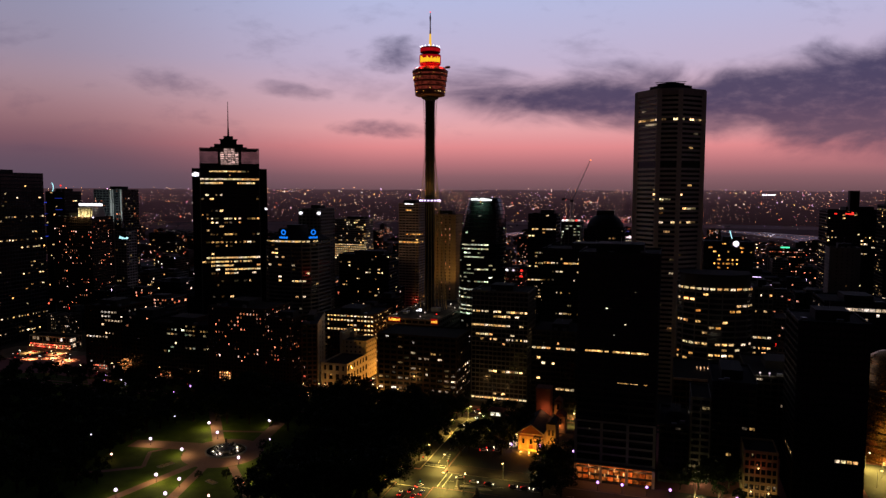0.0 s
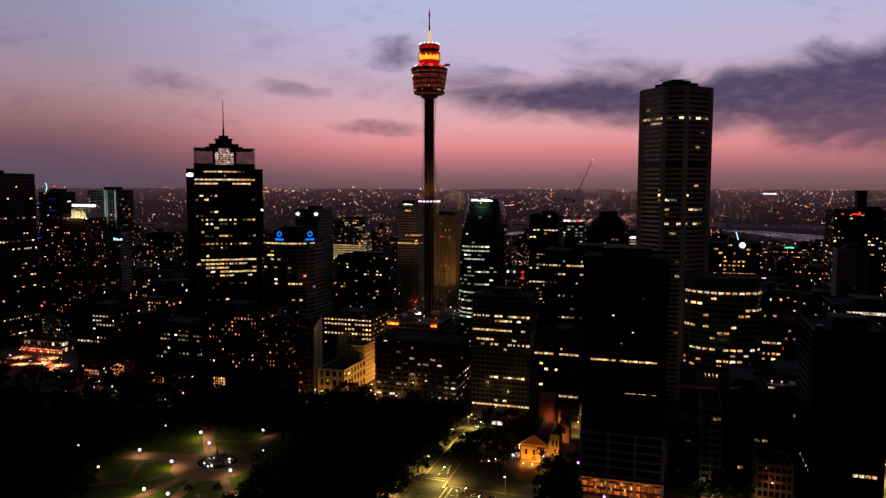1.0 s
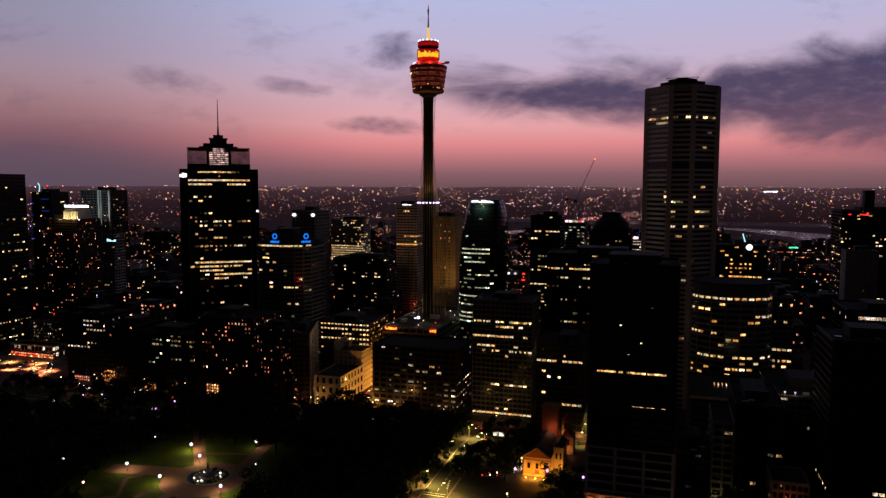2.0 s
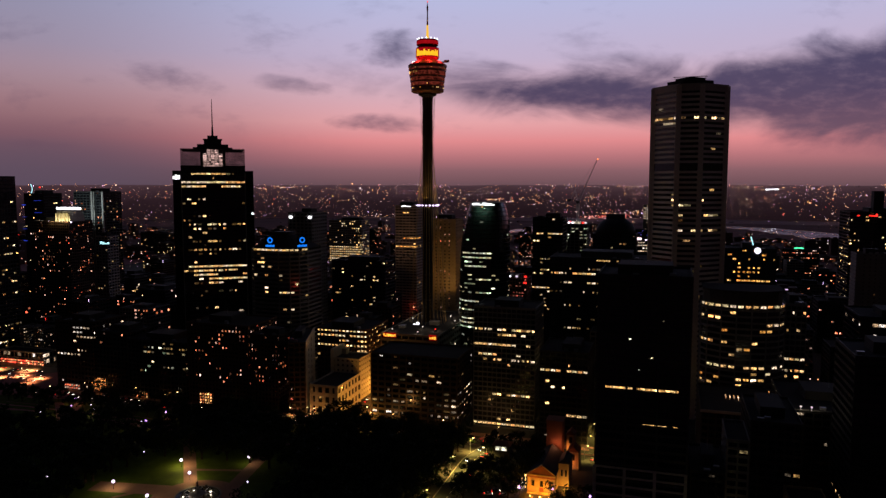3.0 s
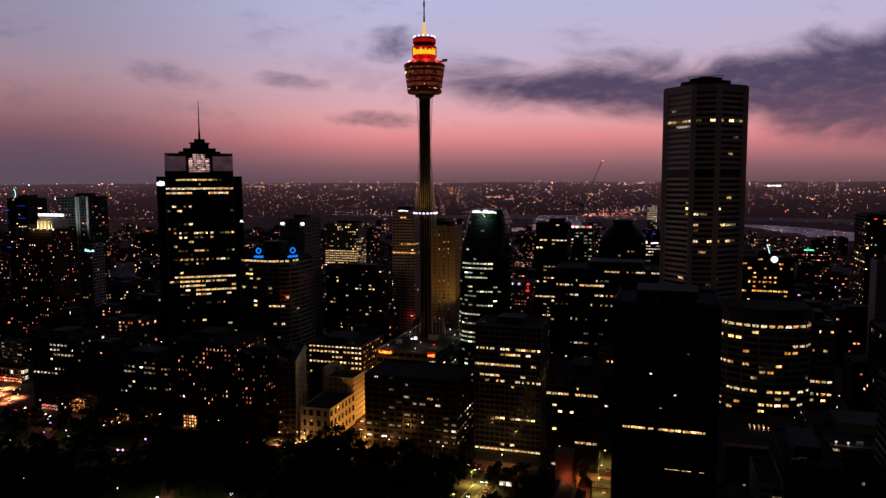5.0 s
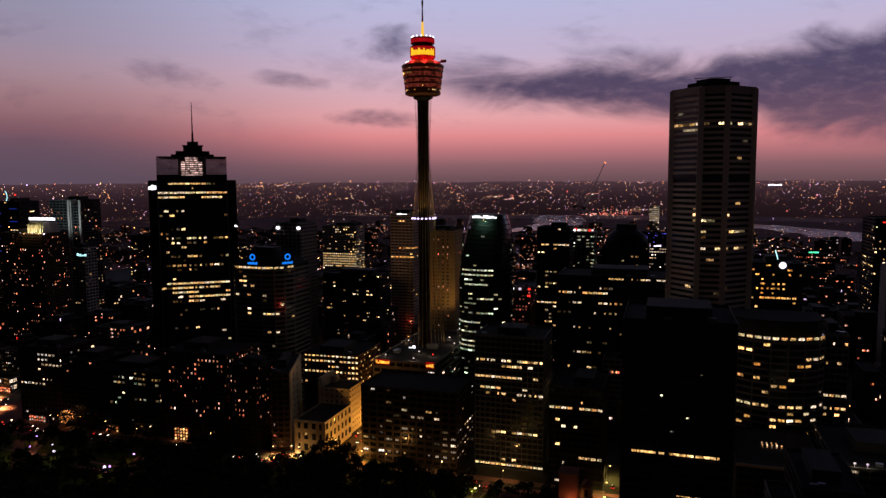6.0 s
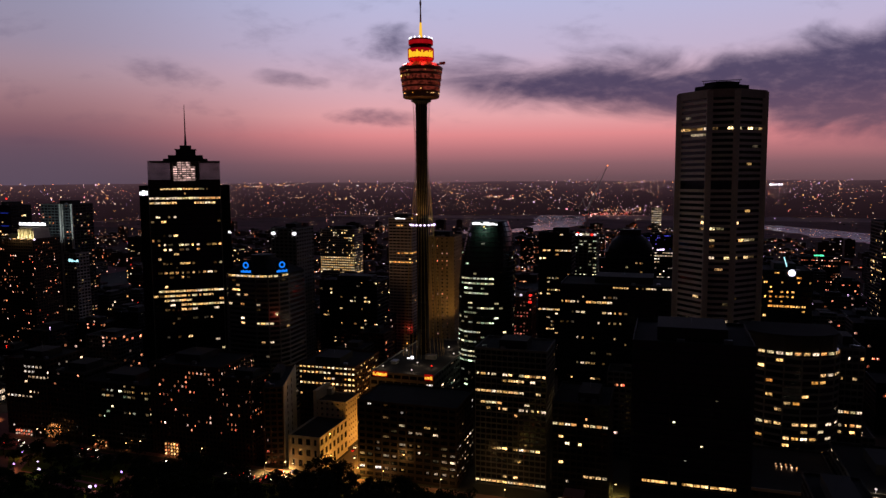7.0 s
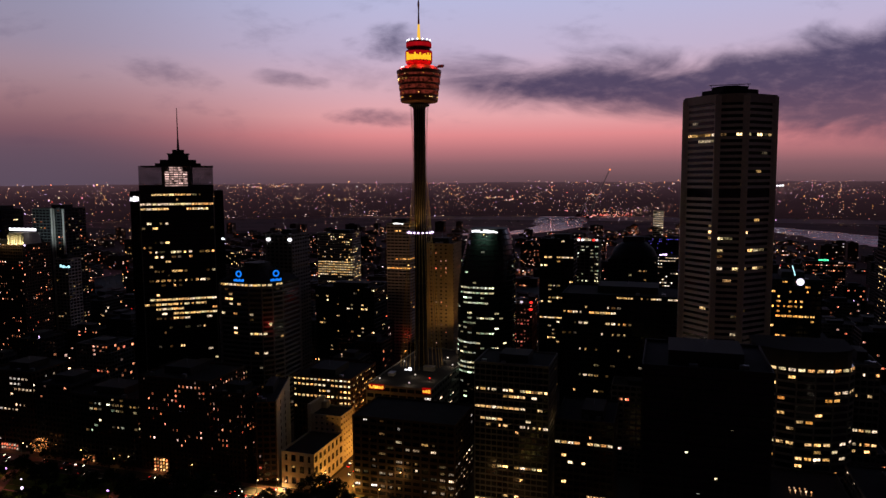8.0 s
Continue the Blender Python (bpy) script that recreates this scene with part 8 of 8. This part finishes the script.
def make_suburbs():
    """Low houses, trees and lamps out to the horizon."""
    rng = random.Random(5)
    houses, posts, clumps, lamps, glints, reds = Solid(), Solid(), Solid(), Solid(), Solid(), Solid()

    def spread():
        """Distances that thin out evenly towards the horizon."""
        if rng.random() < 0.60:
            return 3700 + 1240 * rng.random() ** 0.9
        return 190.0 / (0.050 + 0.105 * rng.random() ** 1.25)

    def ahead(r, wide=37.0):
        a = radians(90 + TURN + rng.uniform(-wide, wide))
        return r * math.cos(a), r * math.sin(a)

    def in_block(x, y, m=2.0):
        return y < 1900 and any(a0 - m < x < b0 + m and c0 - m < y < e0 + m for a0, b0, c0, e0 in FOOT)

    made = 0
    while made < 260:
        x, y = ahead(spread(), 40)
        if on_water(x, y) or in_block(x, y, 14):
            continue
        made += 1
        z = gz(x, y) - 1.0
        w, d, h = rng.uniform(4, 8), rng.uniform(4, 8), rng.uniform(2.5, 3.5)
        houses.prism(rect(x - w, x + w, y - d, y + d), z, z + h)
        houses.prism(rect(x - w - 0.5, x + w + 0.5, y - d - 0.5, y + d + 0.5), z + h, z + h + 2.4, rect(x - w * 0.6, x + w * 0.6, y - 0.3, y + 0.3))
    made = 0
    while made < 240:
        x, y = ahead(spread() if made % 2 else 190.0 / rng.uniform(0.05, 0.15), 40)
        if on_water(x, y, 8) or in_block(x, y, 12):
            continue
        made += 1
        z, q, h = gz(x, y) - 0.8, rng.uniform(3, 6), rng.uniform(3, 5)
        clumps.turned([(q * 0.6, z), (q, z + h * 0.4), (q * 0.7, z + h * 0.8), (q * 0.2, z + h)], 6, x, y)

    blocks, rooms = Solid(), Solid()
    made = 0
    while made < 620:
        x, y = ahead(1000 + 1900 * rng.random() ** 1.3, 38)
        w, d, h = rng.uniform(8, 24), rng.uniform(8, 18), rng.uniform(5, 16) if rng.random() < 0.8 else rng.uniform(18, 42)
        if y < 1000 or on_water(x, y, 40) or in_block(x, y, max(w, d) + 4):
            continue
        made += 1
        z = STREET - 0.3
        blocks.box(x - w, x + w, y - d, y + d, z, z + h).box(x - w * 0.5, x + w * 0.3, y - d * 0.5, y + d * 0.4, z + h - 0.1, z + h + rng.uniform(1.5, 3.5))
        p = rng.choice((0.16, 0.3, 0.45)) if -0.24 * y < x < 0.02 * y else rng.choice((0.03, 0.08, 0.16, 0.32))
        for f in range(max(1, int(h / 3.6))):
            for k in range(int(2 * w / 3.8)):
                if rng.random() < p:
                    cx, cz, q = x - w + 3.8 * k + 2.2, z + 3.6 * f + 1.3, rng.uniform(0.8, 1.6)
                    rooms.box(cx - q, cx + q, y - d - 0.12, y - d + 0.1, cz, cz + 1.7)
            for k in range(int(2 * d / 4.5)):
                if rng.random() < p * 0.6:
                    cy, cz = y - d + 4.5 * k + 2.2, z + 3.6 * f + 1.3
                    rooms.box(x + w - 0.1, x + w + 0.12, cy - 1.4, cy + 1.4, cz, cz + 1.7)
    tagged(new("inner_suburb_blocks", blocks.mesh("inner_suburb_blocks", surface("suburb_brick", (0.11, 0.066, 0.056), 0.9, vary=0.5, grain=0.2, stain=0.01, bump=0.0))), "low brick and concrete blocks of the inner suburbs", "buildings", kind="stuff")
    tagged(new("inner_suburb_windows", rooms.mesh("inner_suburb_windows", lit("inner_suburb_window", HOME + [(1.0, 0.8, 0.6), (0.85, 0.6, 1.0)], 0.9, 0.85, islands=True))), "small lit windows of the inner suburbs", "windows", kind="stuff")

    def lamp(x, y, big, into=lamps):
        z, h = gz(x, y), rng.uniform(8, 15)
        into.turned([(big * 0.3, z + h - big), (big, z + h), (big * 0.3, z + h + big)], 5, x, y)
        posts.box(x - 0.10, x + 0.10, y - 0.10, y + 0.10, z - 1, z + h - big)

    made = 0
    while made < 6600:
        x, y = ahead(spread())
        r = math.hypot(x, y)
        if on_water(x, y, 4) or in_block(x, y):
            continue
        if noise.noise((x / 260, y / 520, 1.7)) + 0.7 * noise.noise((x / 80, y / 150, 4.1)) < rng.uniform(-0.55, 0.55):
            continue
        made += 1
        lamp(x, y, 0.00025 * r * (0.48 + 0.75 * rng.random() ** 2.5))
    # bright points, and roads that show as strings of orange lamps
    for _ in range(520):
        x, y = ahead(spread() if rng.random() < 0.6 else rng.uniform(4300, 4930))
        if not (on_water(x, y, 4) or in_block(x, y)):
            lamp(x, y, 0.00025 * math.hypot(x, y) * rng.uniform(0.9, 1.7), glints)
    for k in range(46):
        x, y = ahead(spread())
        a, n = rng.choice((0.15, 0.3, -0.2, 0.5, 1.3)) + rng.uniform(-0.2, 0.2), rng.randrange(6, 22)
        for i in range(n):
            px, py = x + 26 * i * math.cos(a), y + 26 * i * math.sin(a)
            if not (on_water(px, py, 4) or in_block(px, py)) and math.hypot(px, py) < 4930:
                lamp(px + rng.uniform(-6, 6), py + rng.uniform(-6, 6), 0.00025 * math.hypot(px, py) * rng.uniform(0.7, 1.3), glints if k % 5 == 0 else lamps)
    for (x0, y0), (x1, y1), n in (((-2420, 4080), (-2260, 4270), 30), ((-2640, 3980), (-2440, 4060), 26), ((-1040, 4190), (-960, 4260), 26), ((-925, 4150), (-885, 4190), 22), ((-500, 4420), (-420, 4440), 14), ((-1700, 4620), (-1500, 4650), 12), ((-640, 3880), (-60, 3900), 46), ((-430, 3540), (-200, 3560), 24)):
        for i in range(n):
            f = rng.random()
            x, y = x0 + (x1 - x0) * f + rng.uniform(-9, 9), y0 + (y1 - y0) * f + rng.uniform(-9, 9)
            if not on_water(x, y, 4):
                lamp(x, y, 0.00025 * math.hypot(x, y) * rng.uniform(0.8, 1.3), glints)
    for i in range(60):                             # red and orange lights along the far shore
        f = rng.random()
        x, y = -470 + 290 * f + rng.uniform(-12, 12), 3610 + 230 * f + rng.uniform(-30, 40)
        if not on_water(x, y, 4):
            lamp(x, y, 0.00025 * math.hypot(x, y) * rng.uniform(0.8, 1.7), reds)
    made = 0
    while made < 650:                               # lamps of the inner streets
        x, y = rng.uniform(-620, 170), rng.uniform(590, 1180)
        if in_block(x, y, 1.5):
            continue
        made += 1
        h, big = rng.uniform(6, 9), rng.uniform(0.28, 0.6)
        lamps.turned([(big * 0.3, STREET + h - big), (big, STREET + h), (big * 0.3, STREET + h + big)], 5, x, y)
        posts.box(x - 0.10, x + 0.10, y - 0.10, y + 0.10, STREET - 0.5, STREET + h - big)
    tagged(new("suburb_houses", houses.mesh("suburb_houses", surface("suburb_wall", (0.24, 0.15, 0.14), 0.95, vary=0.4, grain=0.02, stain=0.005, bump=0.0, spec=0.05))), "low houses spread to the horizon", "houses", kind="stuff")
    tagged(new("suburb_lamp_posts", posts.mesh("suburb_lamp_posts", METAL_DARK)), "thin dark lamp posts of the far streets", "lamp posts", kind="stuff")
    # pinkish foliage: brought close to the haze-tinted ground colour
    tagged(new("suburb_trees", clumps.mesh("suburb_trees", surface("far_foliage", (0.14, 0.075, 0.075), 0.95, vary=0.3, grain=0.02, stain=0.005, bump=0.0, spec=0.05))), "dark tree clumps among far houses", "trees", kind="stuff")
    tagged(new("suburb_lamps", lamps.mesh("suburb_lamps", FAR_LAMP)), "orange and white street lights of the far suburbs", "street lights", kind="stuff")
    tagged(new("suburb_red_lamps", reds.mesh("suburb_red_lamps", lit("far_red_lamp", [(1.0, 0.05, 0.05), (1.0, 0.20, 0.08), (1.0, 0.50, 0.45), (1.0, 0.08, 0.10)], 7.0, 0.6, islands=True))), "red and orange lamps along a far shore", "street lights", kind="stuff")
    tagged(new("suburb_bright_lamps", glints.mesh("suburb_bright_lamps", FAR_GLINT)), "bright orange and white lamps along far roads", "street lights", kind="stuff")


make_suburbs()


def stadium_lights():
    root = thing("floodlight_masts", (560, 4640, gz(560, 4640) - 1), "row of bright white sports ground floodlights far away", "floodlight")
    bright = lit("stadium_light", [(0.92, 0.86, 1.0)], 9.0, 0.3)
    for k in range(5):
        part("mast", Solid().box(-32 + 15 * k, -31 + 15 * k, -0.5, 0.5, 0, 24), STEEL, root)
        part("bank", Solid().box(-34.5 + 15 * k, -28.5 + 15 * k, -1, 1, 22, 26.5), bright, root)


stadium_lights()
